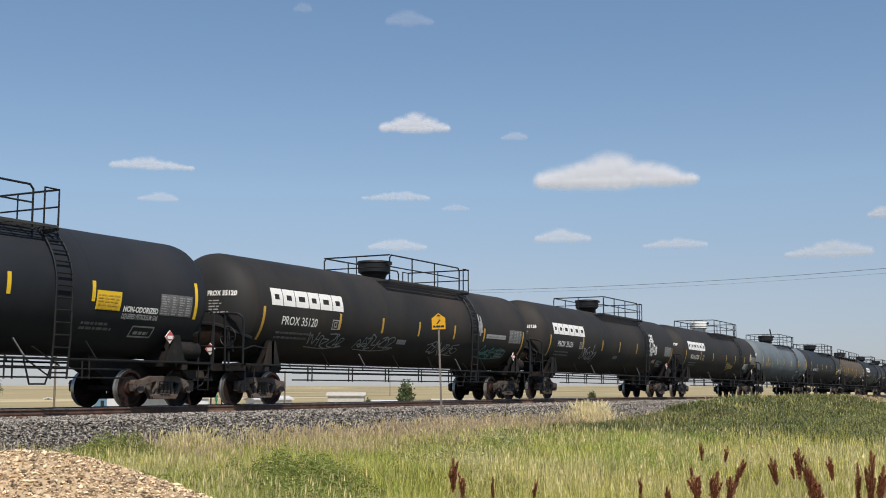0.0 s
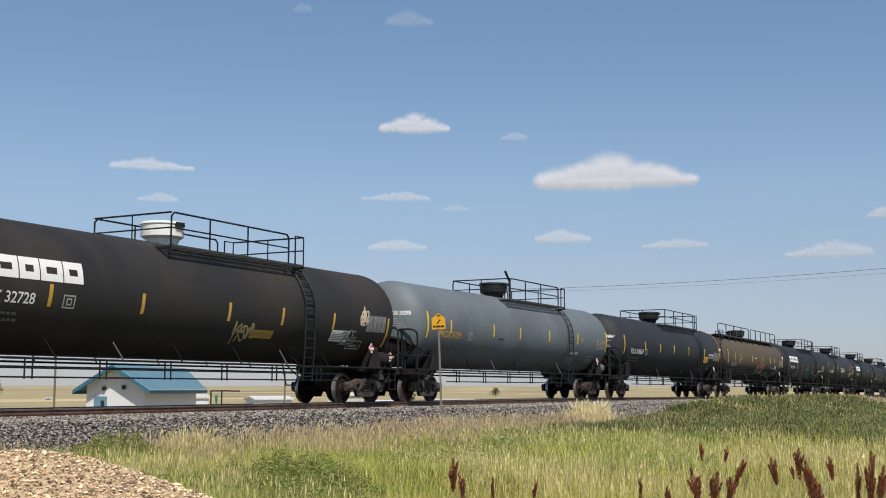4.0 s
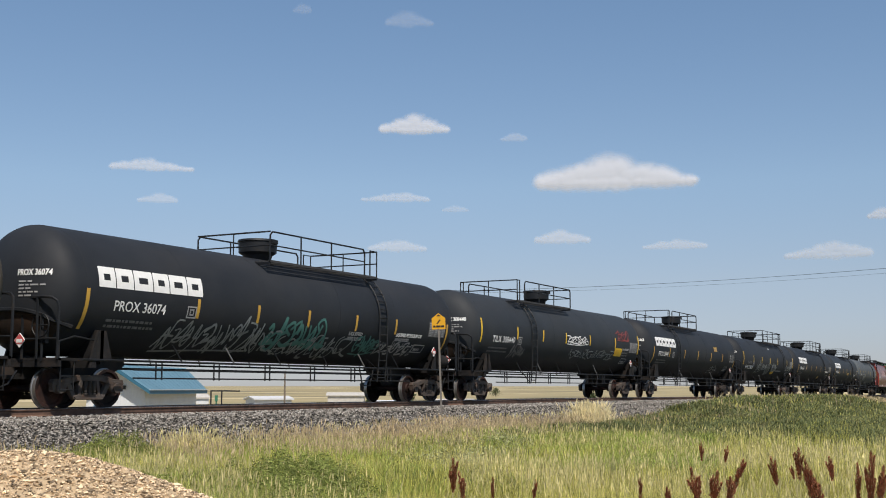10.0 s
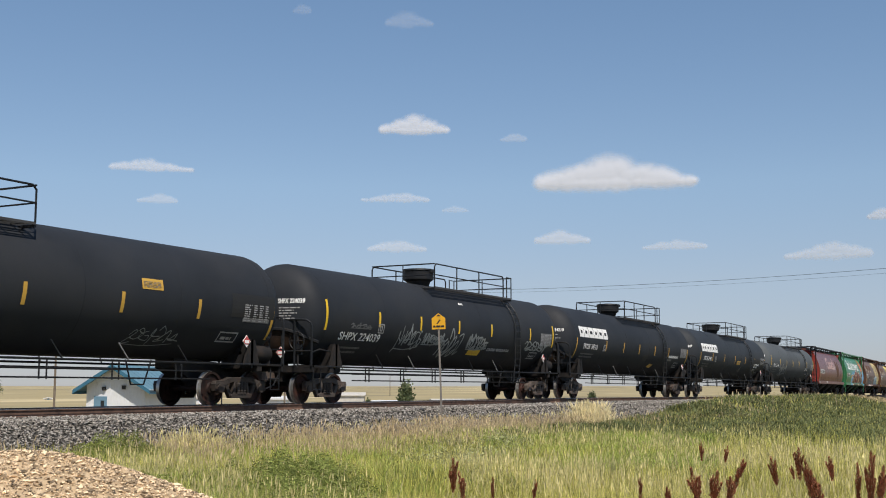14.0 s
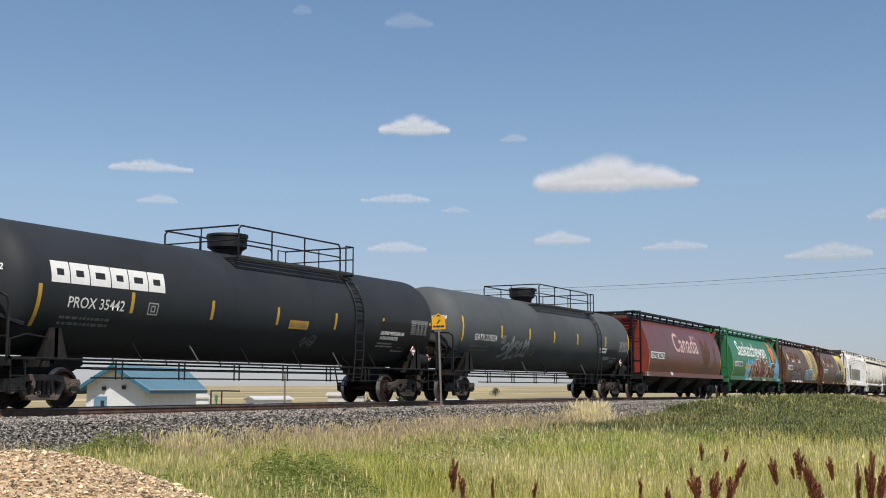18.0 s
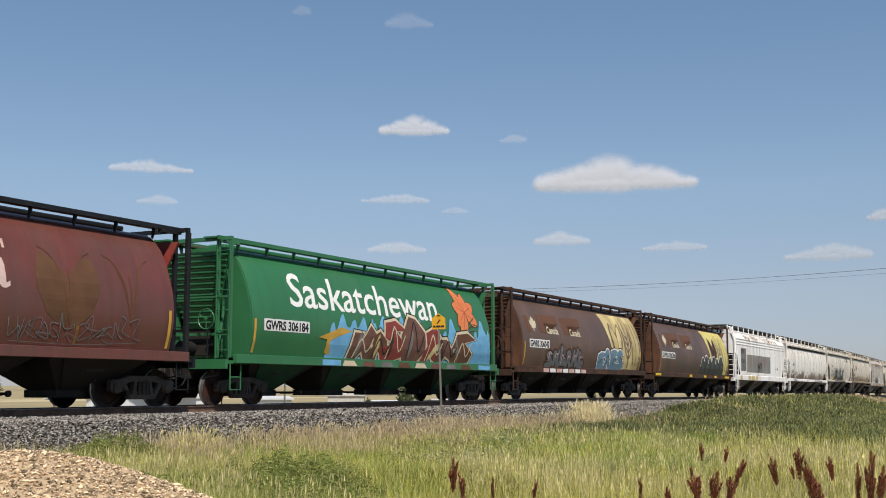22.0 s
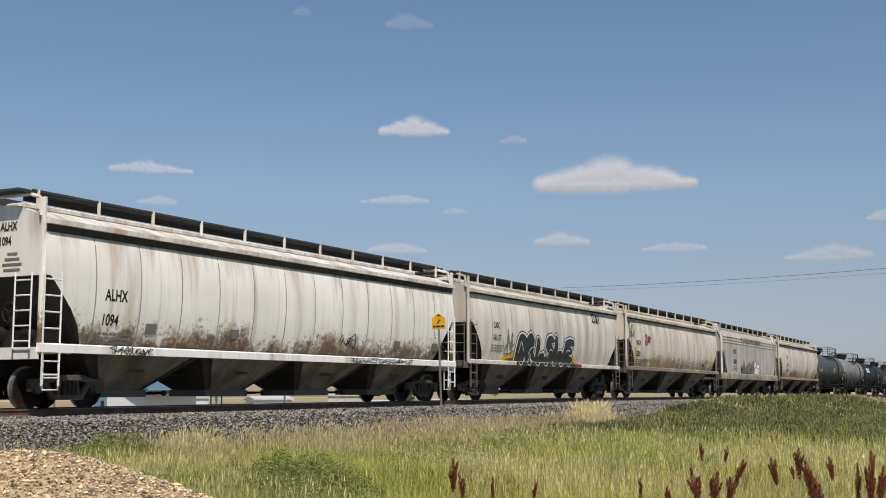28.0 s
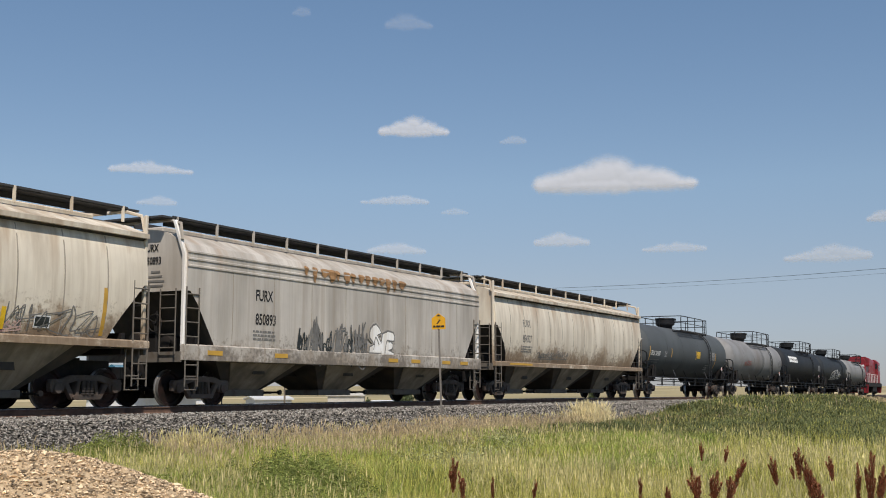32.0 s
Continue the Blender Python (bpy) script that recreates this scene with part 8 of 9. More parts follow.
locomotive(576.0, "red diesel locomotive pushing at the tail of the train")


# ---- beyond the track ----
M.update({
    "siding": mat("grey_white_metal_siding", (0.60, 0.62, 0.64), 0.6, var=0.06, bump=0.03),
    "white_wall": mat("white_wall", (0.56, 0.57, 0.58), 0.6, var=0.06, bump=0.03),
    "blue_trim": mat("blue_metal_trim", (0.035, 0.125, 0.19), 0.5, var=0.08, bump=0.02),
    "blue_roof": mat("blue_metal_roof", (0.115, 0.225, 0.29), 0.5, var=0.1, scale=0.6, bump=0.03),
    "blue_door": mat("blue_door", (0.12, 0.22, 0.30), 0.5, var=0.08, bump=0.03),
    "bark": mat("tree_bark", (0.10, 0.075, 0.055), 0.9, var=0.3, scale=4, bump=0.4),
    "leaf": mat("tree_leaves", (0.105, 0.130, 0.060), 0.7, var=0.3, scale=0.8, bump=0, per="island", spread=0.5, trans=0.2),
    "pole": mat("weathered_wood_pole", (0.16, 0.13, 0.10), 0.9, var=0.25, scale=3, bump=0.2),
    "galvanised": mat("galvanised_steel", (0.36, 0.36, 0.35), 0.5, 0.6, var=0.12, scale=5, bump=0.05),
    "sign_yellow": mat("amber_sign_face", (0.70, 0.36, 0.02), 0.5, var=0.05, bump=0.02),
    "sign_post": mat("weathered_sign_post", (0.17, 0.155, 0.14), 0.8, var=0.2, scale=4, bump=0.1),
    "concrete": mat("pale_concrete", (0.48, 0.46, 0.42), 0.9, var=0.12, bump=0.1),
    "car_dark": mat("dark_car_paint", (0.10, 0.13, 0.13), 0.3, var=0.08, bump=0.0),
    "machine": mat("green_machine_paint", (0.04, 0.16, 0.10), 0.5, var=0.1, bump=0.02),
    "rubber": mat("black_rubber", (0.02, 0.02, 0.02), 0.8, var=0.15, bump=0.05),
})


def polar(az, d):
    return d * math.cos(radians(az)), d * math.sin(radians(az))


def base_z(x, y):
    return float(ground_z(x, y))


# warning sign beside the ballast, leaning slightly
sgn = thing("warning_sign", "amber house-shaped warning sign on a steel post beside the track", "sign", at=pose(32.83, 17.45, -0.62, 0, -0.6, 0) @ pose(0, 0, 0, 0, 0, HEADING - 90) @ pose(0, 0, 0, 0, -1.6, 0))
part("post", Shape().prism([(-0.03, -0.02), (0.03, -0.02), (0.03, 0.02), (0.012, 0.02), (0.012, -0.006), (-0.012, -0.006), (-0.012, 0.02), (-0.03, 0.02)], -0.3, 3.2, "z"), M["sign_post"], sgn)
face = part("sign_panel", Shape().prism([(-0.215, 2.93), (0.215, 2.93), (0.215, 3.28), (0.0, 3.44), (-0.215, 3.28)], -0.035, -0.022), M["sign_yellow"], sgn)
part("sign_symbol", Shape().prism([(-0.07, 3.11), (-0.04, 3.09), (0.07, 3.22), (0.04, 3.24)], -0.041, -0.035).prism([(-0.08, 3.34), (0.0, 3.40), (0.08, 3.34)], -0.041, -0.035), M["black_paint"], face)
part("sign_print", Shape().prism(rect(-0.17, 2.99, -0.10, 3.05), -0.041, -0.035).prism(rect(-0.08, 2.99, 0.06, 3.05), -0.041, -0.035).prism(rect(0.08, 2.99, 0.17, 3.05), -0.041, -0.035), M["black_paint"], face)
part("sign_bolt", Shape().bar((0, -0.05, 3.26), (0, -0.03, 3.26), 0.012).bar((0, -0.05, 2.96), (0, -0.03, 2.96), 0.012), M["galvanised"], face)

# dock plants standing in the near grass
for k, (az, d, h, wide, head, lean) in enumerate((
        (27.45, 11.0, 0.88, 0.083, 0.28, 0.00), (27.18, 10.8, 0.77, 0.072, 0.22, -0.10), (25.55, 11.2, 0.69, 0.042, 0.17, 0.00), (23.50, 11.5, 0.65, 0.043, 0.18, 0.05), (18.56, 11.3, 0.69, 0.042, 0.20, 0.00), (17.33, 10.2, 0.70, 0.066, 0.20, 0.00),
        (16.21, 10.4, 0.85, 0.116, 0.32, -0.12), (14.97, 10.6, 0.81, 0.098, 0.29, 0.10), (14.41, 10.5, 0.77, 0.087, 0.23, 0.00), (13.78, 10.8, 0.90, 0.074, 0.27, 0.20), (15.69, 15.5, 0.84, 0.058, 0.21, 0.00), (14.48, 15.5, 0.80, 0.057, 0.19, 0.10),
        (12.58, 11.4, 0.89, 0.073, 0.23, -0.12), (11.66, 11.6, 0.80, 0.042, 0.11, -0.10), (11.31, 11.2, 0.99, 0.082, 0.26, 0.00), (11.05, 10.8, 0.91, 0.108, 0.37, -0.12), (10.64, 10.5, 0.77, 0.085, 0.23, -0.10), (9.99, 12.2, 0.86, 0.066, 0.21, -0.06),
        (8.78, 11.6, 0.84, 0.062, 0.34, 0.00), (8.17, 10.8, 0.99, 0.096, 0.44, 0.03), (7.65, 10.6, 0.88, 0.085, 0.31, 0.10))):
    dx, dy = polar(az, d)
    dock(dx, dy, h - 1.05 - base_z(dx, dy), 300 + k, wide * 1.25, head * 1.1, lean)


def blue_roof_building():
    # gable end turned to the south, ridge running off to the right and away
    b = thing("community_building", "grey metal-sided building with a blue gabled metal roof", "building", at=pose(*polar(44.75, 104), -2.3, 0, 0, -69))
    W, L, E, R, Y0 = 5.1, 13.4, 3.12, 4.75, 0.3
    gable = [(0, 0), (W, 0), (W, E), (W / 2, R - 0.15), (0, E)]
    for name, s in (("front_wall", Shape().prism(gable, Y0, Y0 + 0.18)), ("back_wall", Shape().prism(gable, L - 0.18, L)),
                    ("side_wall", Shape().box(W - 0.09, (L + Y0) / 2, E / 2, 0.18, L - Y0 - 0.36, E)), ("side_wall", Shape().box(0.09, (L + Y0) / 2, E / 2, 0.18, L - Y0 - 0.36, E))):
        w = part(name, s, M["siding"], b)
        if name == "front_wall":
            for k in range(22):
                x = 0.2 + k * W / 22
                top = E + (R - E - 0.2) * (1 - abs(x - W / 2) / (W / 2))
                part("siding_rib", Shape().box(x, Y0 - 0.012, top / 2, 0.05, 0.024, top), M["siding"], w)
            part("door", Shape().box(1.25, Y0 - 0.04, 1.05, 1.15, 0.07, 2.1), M["blue_door"], w, bevel=0.01)
            part("door_window", Shape().box(1.45, Y0 - 0.08, 1.5, 0.3, 0.02, 0.5), M["glass"], w)
            part("wall_lamp", Shape().box(1.55, Y0 - 0.12, 2.75, 0.28, 0.22, 0.32), M["black_paint"], w)
            part("wall_lamp", Shape().box(3.3, Y0 - 0.12, 2.85, 0.28, 0.22, 0.32), M["black_paint"], w)
    slope = (R - E) / (W / 2)
    xe, ze = W / 2 + 0.75, R - (W / 2 + 0.75) * slope     # eave: out from the ridge, and its height
    ya, yr, ye = -0.75, 17.6, 14.3                        # front edge, back end of the ridge, back end of the eaves
    for e in (-1, 1):
        q = [(W / 2, ya, R), (W / 2 + e * xe, ya, ze), (W / 2 + e * xe, ye, ze), (W / 2, yr, R)]
        r = part("roof", Shape().add(q + [(x, y, z - 0.10) for x, y, z in q], [(0, 1, 2, 3), (7, 6, 5, 4), (0, 4, 5, 1), (1, 5, 6, 2), (2, 6, 7, 3), (3, 7, 4, 0)]), M["blue_roof"], b)
        part("fascia", Shape().add([(W / 2, ya - 0.04, R + 0.02), (W / 2 + e * xe, ya - 0.04, ze + 0.02), (W / 2 + e * xe, ya - 0.04, ze - 0.30), (W / 2, ya - 0.04, R - 0.34),
                                    (W / 2, ya - 0.005, R + 0.02), (W / 2 + e * xe, ya - 0.005, ze + 0.02), (W / 2 + e * xe, ya - 0.005, ze - 0.30), (W / 2, ya - 0.005, R - 0.34)],
                                   [(0, 1, 2, 3), (7, 6, 5, 4), (0, 4, 5, 1), (1, 5, 6, 2), (2, 6, 7, 3), (3, 7, 4, 0)]), M["blue_trim"], r)
        part("eave_trim", Shape().box(W / 2 + e * (xe + 0.03), (ya + ye) / 2, ze - 0.2, 0.05, ye - ya, 0.3), M["blue_trim"], r)
        part("gutter", Shape().box(W / 2 + e * (xe + 0.08), (ya + ye) / 2, ze + 0.0, 0.1, ye - ya, 0.06), M["white_wall"], r)
        for k in range(1, 16):
            t = k / 16
            y0, y1 = ya + (yr - ya) * t, ya + (ye - ya) * t
            part("roof_rib", Shape().bar((W / 2, y0, R + 0.012), (W / 2 + e * xe, y1, ze + 0.012), 0.016, n=4), M["blue_roof"], r)
    return b


blue_roof_building()


def shed(az, d, w, l, h, turn, wall, roof, label, ridge=0.8):
    x, y = polar(az, d)
    b = thing("farm_shed", label, "building", at=pose(x, y, base_z(x, y) - 0.1, 0, 0, turn))
    part("walls", Shape().prism([(-w / 2, 0), (w / 2, 0), (w / 2, h), (0, h + ridge), (-w / 2, h)], -l / 2, l / 2), M[wall], b)
    for e in (-1, 1):
        part("roof", Shape().prism([(0, h + ridge + 0.12), (e * (w / 2 + 0.3), h - 0.1 + 0.12), (e * (w / 2 + 0.3), h - 0.22), (0, h + ridge - 0.02)], -l / 2 - 0.3, l / 2 + 0.3), M[roof], b)
    part("door", Shape().box(0, -l / 2 - 0.03, h * 0.4, w * 0.3, 0.06, h * 0.8), M["blue_door" if wall == "white_wall" else "white_wall"], b)
    return b


shed(36.3, 190, 2.5, 7, 1.2, 70, "white_wall", "white_wall", "long low white trailer shed", 0.3)
shed(39.9, 210, 3, 5, 1.3, 60, "siding", "concrete", "grey low shed behind the yard", 0.5)
shed(32.6, 230, 4, 7, 1.6, 30, "concrete", "concrete", "small tan shed across the line", 0.4)
shed(30.7, 160, 2.4, 3.4, 0.9, 40, "white_wall", "siding", "small white hut beside the field", 0.3)
shed(27.5, 175, 3.4, 6.0, 0.9, 40, "concrete", "concrete", "low tan store beside the field", 0.3)
shed(35.0, 150, 3.4, 9.0, 0.7, 75, "white_wall", "white_wall", "low white stock trailer in the yard", 0.15)
shed(46.36, 300, 1.6, 3.2, 0.5, -44, "white_wall", "white_wall", "distant low white trailer on the field", 0.1)


def tree(az, d, h, w, seed, label, bush=False):
    rng = random.Random(seed)
    x, y = polar(az, d)
    t = thing("tree", label, "tree", "trees beyond the line", pose(x, y, base_z(x, y) - 0.05))
    tr = Shape().bar((0, 0, 0), (0.05, 0, h * 0.35), 0.12, 0.09, 8).bar((0.05, 0, h * 0.35), (0, 0.05, h * 0.8), 0.09, 0.03, 6)
    tips = []
    for k in range(12):
        a, z = rng.uniform(0, 6.28), h * rng.uniform(0.15 if bush else 0.25, 0.8)
        q = w * 0.5 * rng.uniform(0.5, 1.0) * (1.1 - 0.7 * z / h)
        e = (math.cos(a) * q, math.sin(a) * q, z + h * rng.uniform(0.05, 0.2))
        tr.bar((0, 0, z), e, 0.04, 0.012, 5)
        tips.append(e)
    part("trunk", tr, M["bark"], t)
    g = np.random.default_rng(seed)
    n = 1700
    c = np.array(tips)[g.integers(0, len(tips), n)] * g.uniform(0.45, 1.05, (n, 1)) * np.array([1, 1, 0.35]) + np.array([0, 0, 1]) * (np.array(tips)[g.integers(0, len(tips), n), 2:3] * 0.65) + g.normal(0, 0.11 * w, (n, 3))
    c[:, 2] = np.clip(c[:, 2], h * 0.08, h)
    c[:, :2] *= (1.15 - 0.75 * np.clip(c[:, 2:3] / h, 0, 1))
    u, v = g.normal(0, 1, (n, 3)), g.normal(0, 1, (n, 3))
    s = 0.035 * h
    u, v = u / np.linalg.norm(u, axis=1, keepdims=True) * s, v / np.linalg.norm(v, axis=1, keepdims=True) * s * 0.7
    verts = np.stack([c - u, c + v, c + u, c - v], 1).reshape(-1, 3)
    o = new("crown", mesh_from("crown", verts, [np.arange(n)[:, None] * 4 + np.array([[0, 1, 2, 3]])], M["leaf"]))
    o.parent = t
    return t


tree(29.72, 100, 3.5, 2.3, 61, "small round green tree beside the field")
tree(31.55, 130, 1.9, 1.0, 62, "young thin tree with sparse leaves")
tree(20.75, 120, 2.3, 1.5, 63, "bare-topped shrub beside the line")
tree(48.75, 260, 5.2, 5.0, 64, "dark green spruce clump by the distant farm")
tree(49.3, 262, 4.8, 5.0, 65, "dark green spruce clump by the distant farm")
tree(25.4, 400, 3.0, 5.0, 67, "low dark shrub on the far field")


def pole(az, d, h, label, arm=False):
    x, y = polar(az, d)
    p = thing("utility_pole", label, "pole", "poles beyond the line", pose(x, y, base_z(x, y) - 0.1))
    part("shaft", Shape().bar((0, 0, 0), (0, 0, h), 0.13, 0.09, 10), M["pole"], p)
    if arm:
        part("cross_arm", Shape().box(0, 0, h - 0.5, 0.12, 2.0, 0.14), M["pole"], p)
    return p


pole(46.1, 132.7, 15.1, "tall weathered utility pole carrying the overhead wires", True)
near_pole = thing("utility_pole", "tall weathered utility pole carrying the overhead wires", "pole", "poles beyond the line", pose(77.6, -15.0, base_z(77.6, -15.0) - 0.1))
part("shaft", Shape().bar((0, 0, 0), (0, 0, 11.2), 0.15, 0.1, 10), M["pole"], near_pole)
part("cross_arm", Shape().box(0, 0, 10.4, 2.0, 0.12, 0.14), M["pole"], near_pole)
pole(35.55, 150, 5.0, "thin weathered utility pole in the field")
pole(30.5, 420, 8.0, "thin weathered utility pole in the field", True)
# pipe gate frame and pump stand in the yard
gx, gy = polar(39.02, 82)
gate = thing("pipe_frame", "dark steel pipe frame standing in the yard", "frame", at=pose(gx, gy, -2.3, 0, 0, -51))
for x in (0.0, 0.72):
    part("post", Shape().bar((x, 0, 0), (x, 0, 2.6), 0.05), M["black_steel"], gate)
part("crossbar", Shape().path([(-0.05, 0, 2.6), (1.0, 0, 2.6), (1.95, 0, 2.58)], 0.045), M["black_steel"], gate)
tap = part("tap", Shape().box(0.36, 0, 2.1, 0.2, 0.2, 0.4).bar((0.36, 0, 0), (0.36, 0, 2.0), 0.05), M["machine"], gate)
# parked utility vehicle
vx, vy = polar(46.9, 78)
veh = thing("utility_vehicle", "small grey-green utility vehicle parked by the building", "vehicle", at=pose(vx, vy, -2.3, 0, 0, 10))
part("body", Shape().prism([(0, 0.35), (2.6, 0.35), (2.6, 0.85), (1.7, 0.95), (1.4, 1.5), (0.2, 1.5), (0, 0.9)], -0.75, 0.75), M["car_dark"], veh, bevel=0.05)
part("window", Shape().prism([(0.3, 1.0), (1.35, 1.0), (1.25, 1.42), (0.3, 1.42)], -0.77, -0.745), M["glass"], veh)
for x in (0.5, 2.1):
    for y in (-0.72, 0.72):
        wh = part("wheel", Shape().lathe([(y - 0.1, 0.12), (y - 0.1, 0.33), (y + 0.1, 0.33), (y + 0.1, 0.12)], 18, x, 0.33, "y"), M["rubber"], veh)
        part("hub", Shape().bar((x, y - 0.12, 0.33), (x, y + 0.12, 0.33), 0.13, n=12), M["galvanised"], wh)
# wire fence behind the line
fence = thing("wire_fence", "low wire fence on thin posts behind the line", "fence", at=pose(0, 0, 0))
for k in range(40):
    x = 18 + k * 3.2
    part("post", Shape().bar((x, 42, base_z(x, 42) - 0.1), (x, 42, base_z(x, 42) + 1.05), 0.045, n=6), M["pole"], fence)
for h in (0.35, 0.7, 1.0):
    part("wire", Shape().path([(18 + k * 10.4, 42, base_z(18 + k * 10.4, 42) + h) for k in range(13)], 0.012, 4), M["galvanised"], fence)
# pale gravel yard road behind the line
yard = sheet("yard_road", list(np.linspace(10, 200, 60)), [31.0, 33.0, 35.5], lambda x, y: ground_z(x, y) + 0.02, M["concrete"], "pale gravel yard road behind the line", "road")


# ---- overhead wires ----
def wire(name, a, b, sag, r):
    pts = []
    for k in range(41):
        t = k / 40
        p = Vector(a).lerp(Vector(b), t)
        p.z -= sag * 4 * t * (1 - t)
        pts.append(tuple(p))
    s = Shape().path(pts, r, 5)
    return tagged(new(name, s.mesh(name, M["black_steel"])), "thin dark overhead wire", "wire")


wire("overhead_wire", (77.6, -15.0, 9.5), (92.0, 95.6, 12.9), 2.9, 0.012)
wire("overhead_wire", (77.6, -15.0, 9.1), (92.0, 95.6, 12.86), 2.9, 0.006)


# ---- clouds ----
def cloud_material(seed):
    m = bpy.data.materials.new("cloud_vapour")
    m.use_nodes = True
    n, l = m.node_tree.nodes, m.node_tree.links
    b = n["Principled BSDF"]
    b.inputs["Base Color"].default_value = (0.56, 0.585, 0.64, 1)
    b.inputs["Roughness"].default_value = 1.0
    tc = n.new("ShaderNodeTexCoord")
    no = n.new("ShaderNodeTexNoise")
    no.inputs["Scale"].default_value, no.inputs["Detail"].default_value = 1.9, 7.0
    add = n.new("ShaderNodeVectorMath")
    add.operation = "ADD"
    add.inputs[1].default_value = (seed * 3.1, seed, 0)
    l.new(tc.outputs["UV"], add.inputs[0])
    l.new(add.outputs[0], no.inputs["Vector"])
    at = n.new("ShaderNodeAttribute")
    at.attribute_name = "puff"
    sm = n.new("ShaderNodeMath")
    sm.operation = "ADD"
    l.new(at.outputs["Fac"], sm.inputs[0])
    l.new(no.outputs["Fac"], sm.inputs[1])
    r = n.new("ShaderNodeMapRange")
    r.interpolation_type = "SMOOTHSTEP"
    r.inputs["From Min"].default_value, r.inputs["From Max"].default_value = 0.40, 1.30
    l.new(sm.outputs[0], r.inputs["Value"])
    th = n.new("ShaderNodeMath")
    th.operation = "MULTIPLY"
    l.new(r.outputs[0], th.inputs[0])
    at2 = n.new("ShaderNodeAttribute")
    at2.attribute_name = "thickness"
    l.new(at2.outputs["Fac"], th.inputs[1])
    l.new(th.outputs[0], b.inputs["Alpha"])
    return m


CLOUDS = []


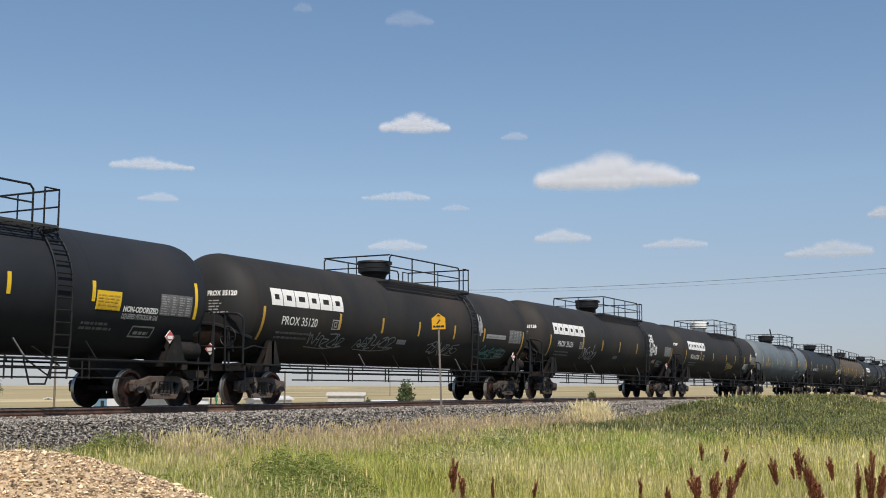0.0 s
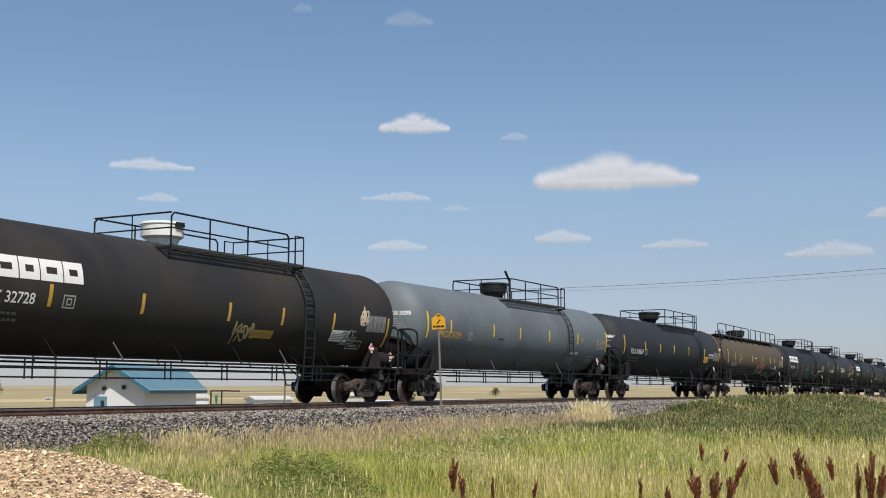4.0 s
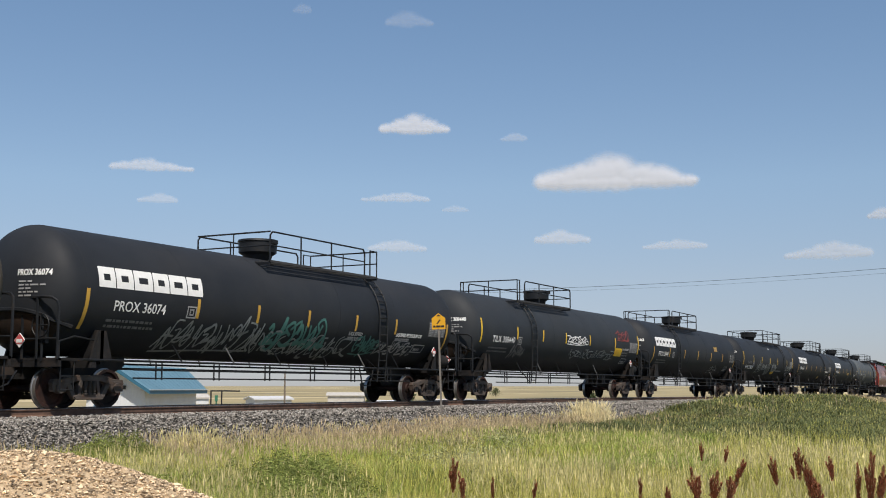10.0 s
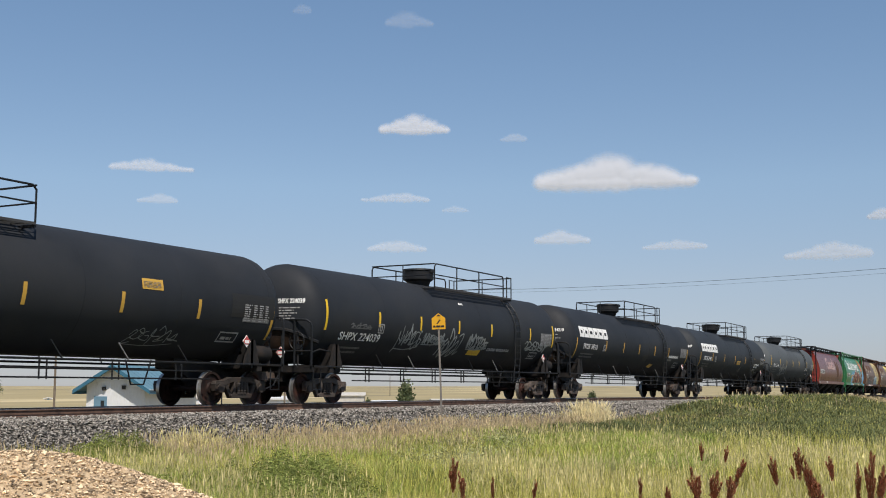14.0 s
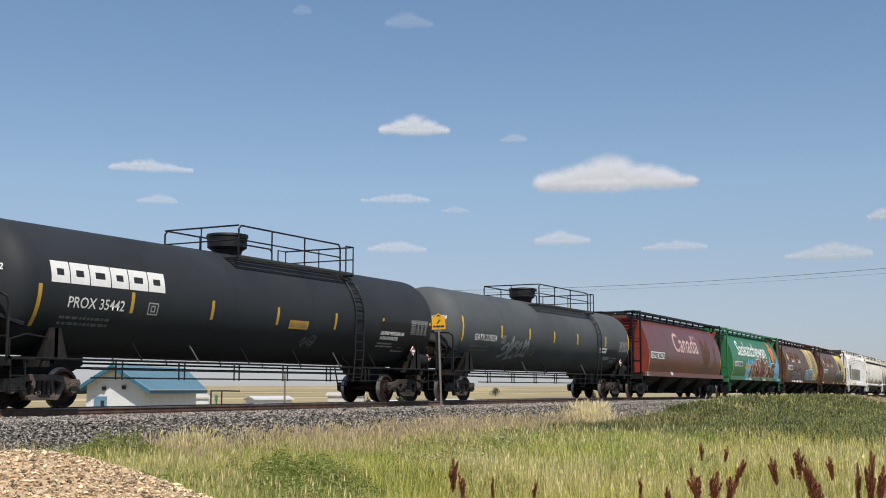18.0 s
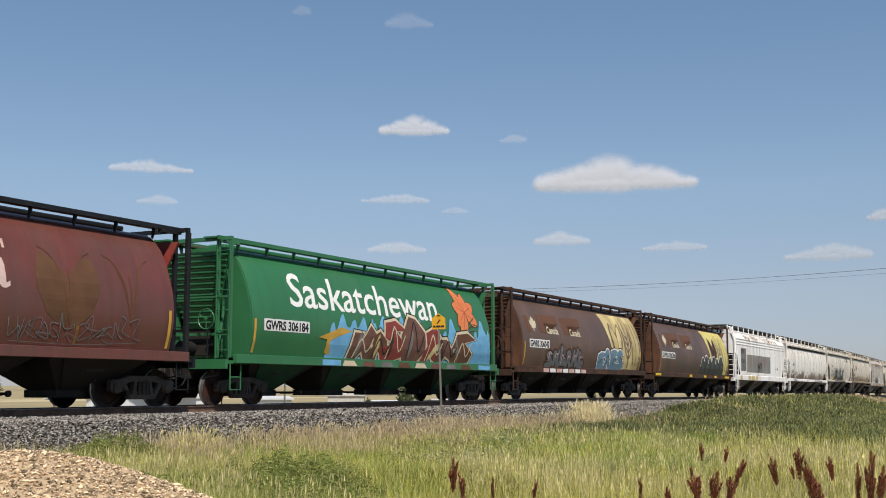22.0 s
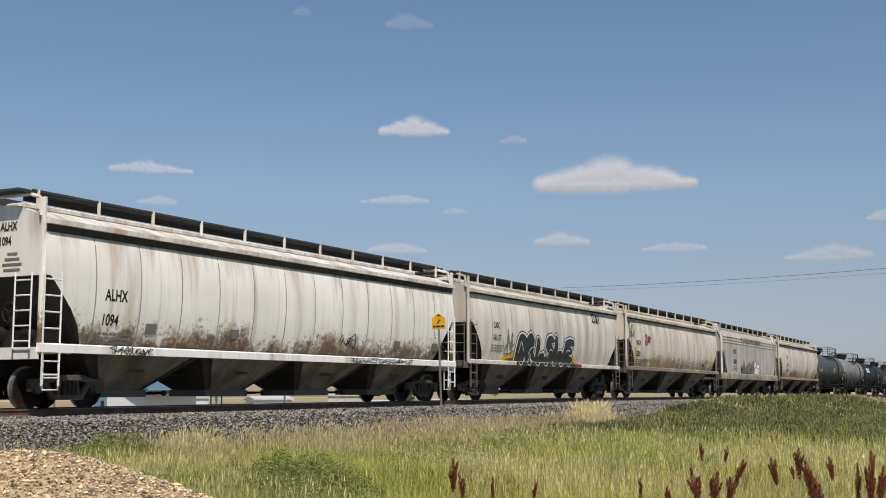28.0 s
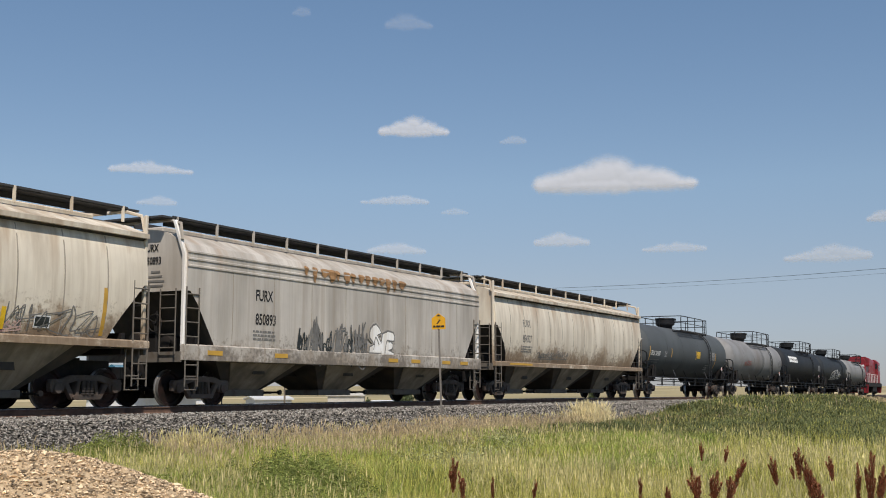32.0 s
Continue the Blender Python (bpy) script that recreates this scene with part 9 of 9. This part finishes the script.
def cloud(az, el, w, h, seed, thick=0.95, lumps=6, drift=(0.0, 0.0)):
    """A small fair-weather cloud, w by h degrees, swelling towards the viewer, about 4 km off."""
    d = 4000.0
    rng = np.random.default_rng(seed)
    W, Hh = d * radians(w) / 2, d * radians(h) / 2
    asp = W / Hh
    nx, nz = 96, 40
    u, q = np.meshgrid(np.linspace(-1, 1, nx), np.linspace(-1, 1, nz))
    # heaped puffs over a flat base, highest a little off the middle, thin towards both ends
    peak, dens = rng.uniform(-0.15, 0.15), np.full(u.shape, -1.5)
    count = 5 + 3 * lumps
    for k in range(count):
        c = -0.82 + 1.64 * (k + rng.uniform(-0.4, 0.4)) / (count - 1)
        crown = max(0.0, 1 - abs(c - peak) / 0.95) ** 0.8
        rad = 0.26 + 0.36 * crown * rng.uniform(0.7, 1.15)
        e = -0.42 + max(0.0, 0.80 * crown - rad * 0.55) * rng.uniform(0.55, 1.0)
        for c2, e2, r2 in ((c, e, rad), (c + rng.uniform(-0.06, 0.06), -0.4, rad * 0.8)):
            dens = np.maximum(dens, 1 - np.hypot((u - c2) * asp / (r2 * 1.35), (q - e2) / r2) ** 1.2)
    dens = np.where(q < -0.42, dens - (-0.42 - q) * 0.9, dens)
    dens = dens - 4.0 * np.clip(np.maximum(np.abs(u), np.abs(q)) - 0.86, 0, 1)
    dens = np.maximum(dens, -1.5)
    bulge = np.clip(dens + 0.3, 0, 1.2) * Hh * 0.05
    v = np.stack([u * W, bulge, q * Hh], -1).reshape(-1, 3)
    f = [(j * nx + i, j * nx + i + 1, (j + 1) * nx + i + 1, (j + 1) * nx + i) for j in range(nz - 1) for i in range(nx - 1)]
    me = bpy.data.meshes.new("cloud")
    me.from_pydata([tuple(p) for p in v * np.array([1, -1, 1])], [], f)
    me.shade_smooth()
    me.attributes.new("puff", "FLOAT", "POINT").data.foreach_set("value", dens.ravel().astype(np.float32))
    me.attributes.new("thickness", "FLOAT", "POINT").data.foreach_set("value", np.full(dens.size, thick, np.float32))
    uv = me.uv_layers.new(name="UVMap")
    co = v[[i for p in f for i in p]]
    uv.data.foreach_set("uv", np.stack([co[:, 0] / W * asp * 0.5, co[:, 2] / Hh * 0.5], -1).ravel().astype(np.float32))
    me.materials.append(cloud_material(seed))
    o = tagged(new("cloud", me), "small white fair-weather cloud with a flat base", "cloud", "clouds in the sky")
    CLOUDS.append((o, az, el, drift))
    return o


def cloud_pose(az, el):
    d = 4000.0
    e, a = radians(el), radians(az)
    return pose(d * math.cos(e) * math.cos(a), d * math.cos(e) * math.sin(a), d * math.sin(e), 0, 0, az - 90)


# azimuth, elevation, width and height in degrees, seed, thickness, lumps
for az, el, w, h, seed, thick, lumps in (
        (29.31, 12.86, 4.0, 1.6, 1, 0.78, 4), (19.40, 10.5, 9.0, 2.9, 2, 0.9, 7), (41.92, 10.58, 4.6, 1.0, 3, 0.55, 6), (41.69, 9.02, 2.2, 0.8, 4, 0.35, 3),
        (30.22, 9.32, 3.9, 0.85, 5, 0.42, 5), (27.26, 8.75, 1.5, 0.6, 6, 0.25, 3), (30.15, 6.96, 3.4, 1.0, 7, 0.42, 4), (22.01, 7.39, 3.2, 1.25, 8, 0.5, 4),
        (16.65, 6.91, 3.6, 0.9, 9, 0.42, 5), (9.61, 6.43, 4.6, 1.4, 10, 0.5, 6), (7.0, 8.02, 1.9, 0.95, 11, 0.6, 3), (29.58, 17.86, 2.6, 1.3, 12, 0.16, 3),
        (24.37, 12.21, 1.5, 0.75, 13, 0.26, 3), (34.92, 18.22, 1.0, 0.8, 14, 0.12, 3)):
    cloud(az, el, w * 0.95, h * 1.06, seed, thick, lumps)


def motions():
    """The train rolls by, gaining a little speed, its wheels turn, and the clouds drift."""
    def gone(t):
        return SPEED * t + GAIN * t * t
    for car, x0 in CARS:
        walk(car, [(float(t), pose(x0 - gone(t), TRACK_Y + float(bend(x0 - gone(t))), grade(x0 - gone(t)), 0, 0.22 if x0 - gone(t) > 55 else 0.0, swing(x0 - gone(t)))) for t in range(33)])
    for w, x in WHEELSETS:
        walk(w, [(k / FPS, pose(x, 0, WHEEL_R, 0, -math.degrees(gone(k / FPS) / WHEEL_R) % 360, 0)) for k in range(32 * FPS + 1)])
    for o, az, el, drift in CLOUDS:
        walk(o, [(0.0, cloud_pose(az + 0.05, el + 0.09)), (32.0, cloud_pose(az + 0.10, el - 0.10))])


motions()
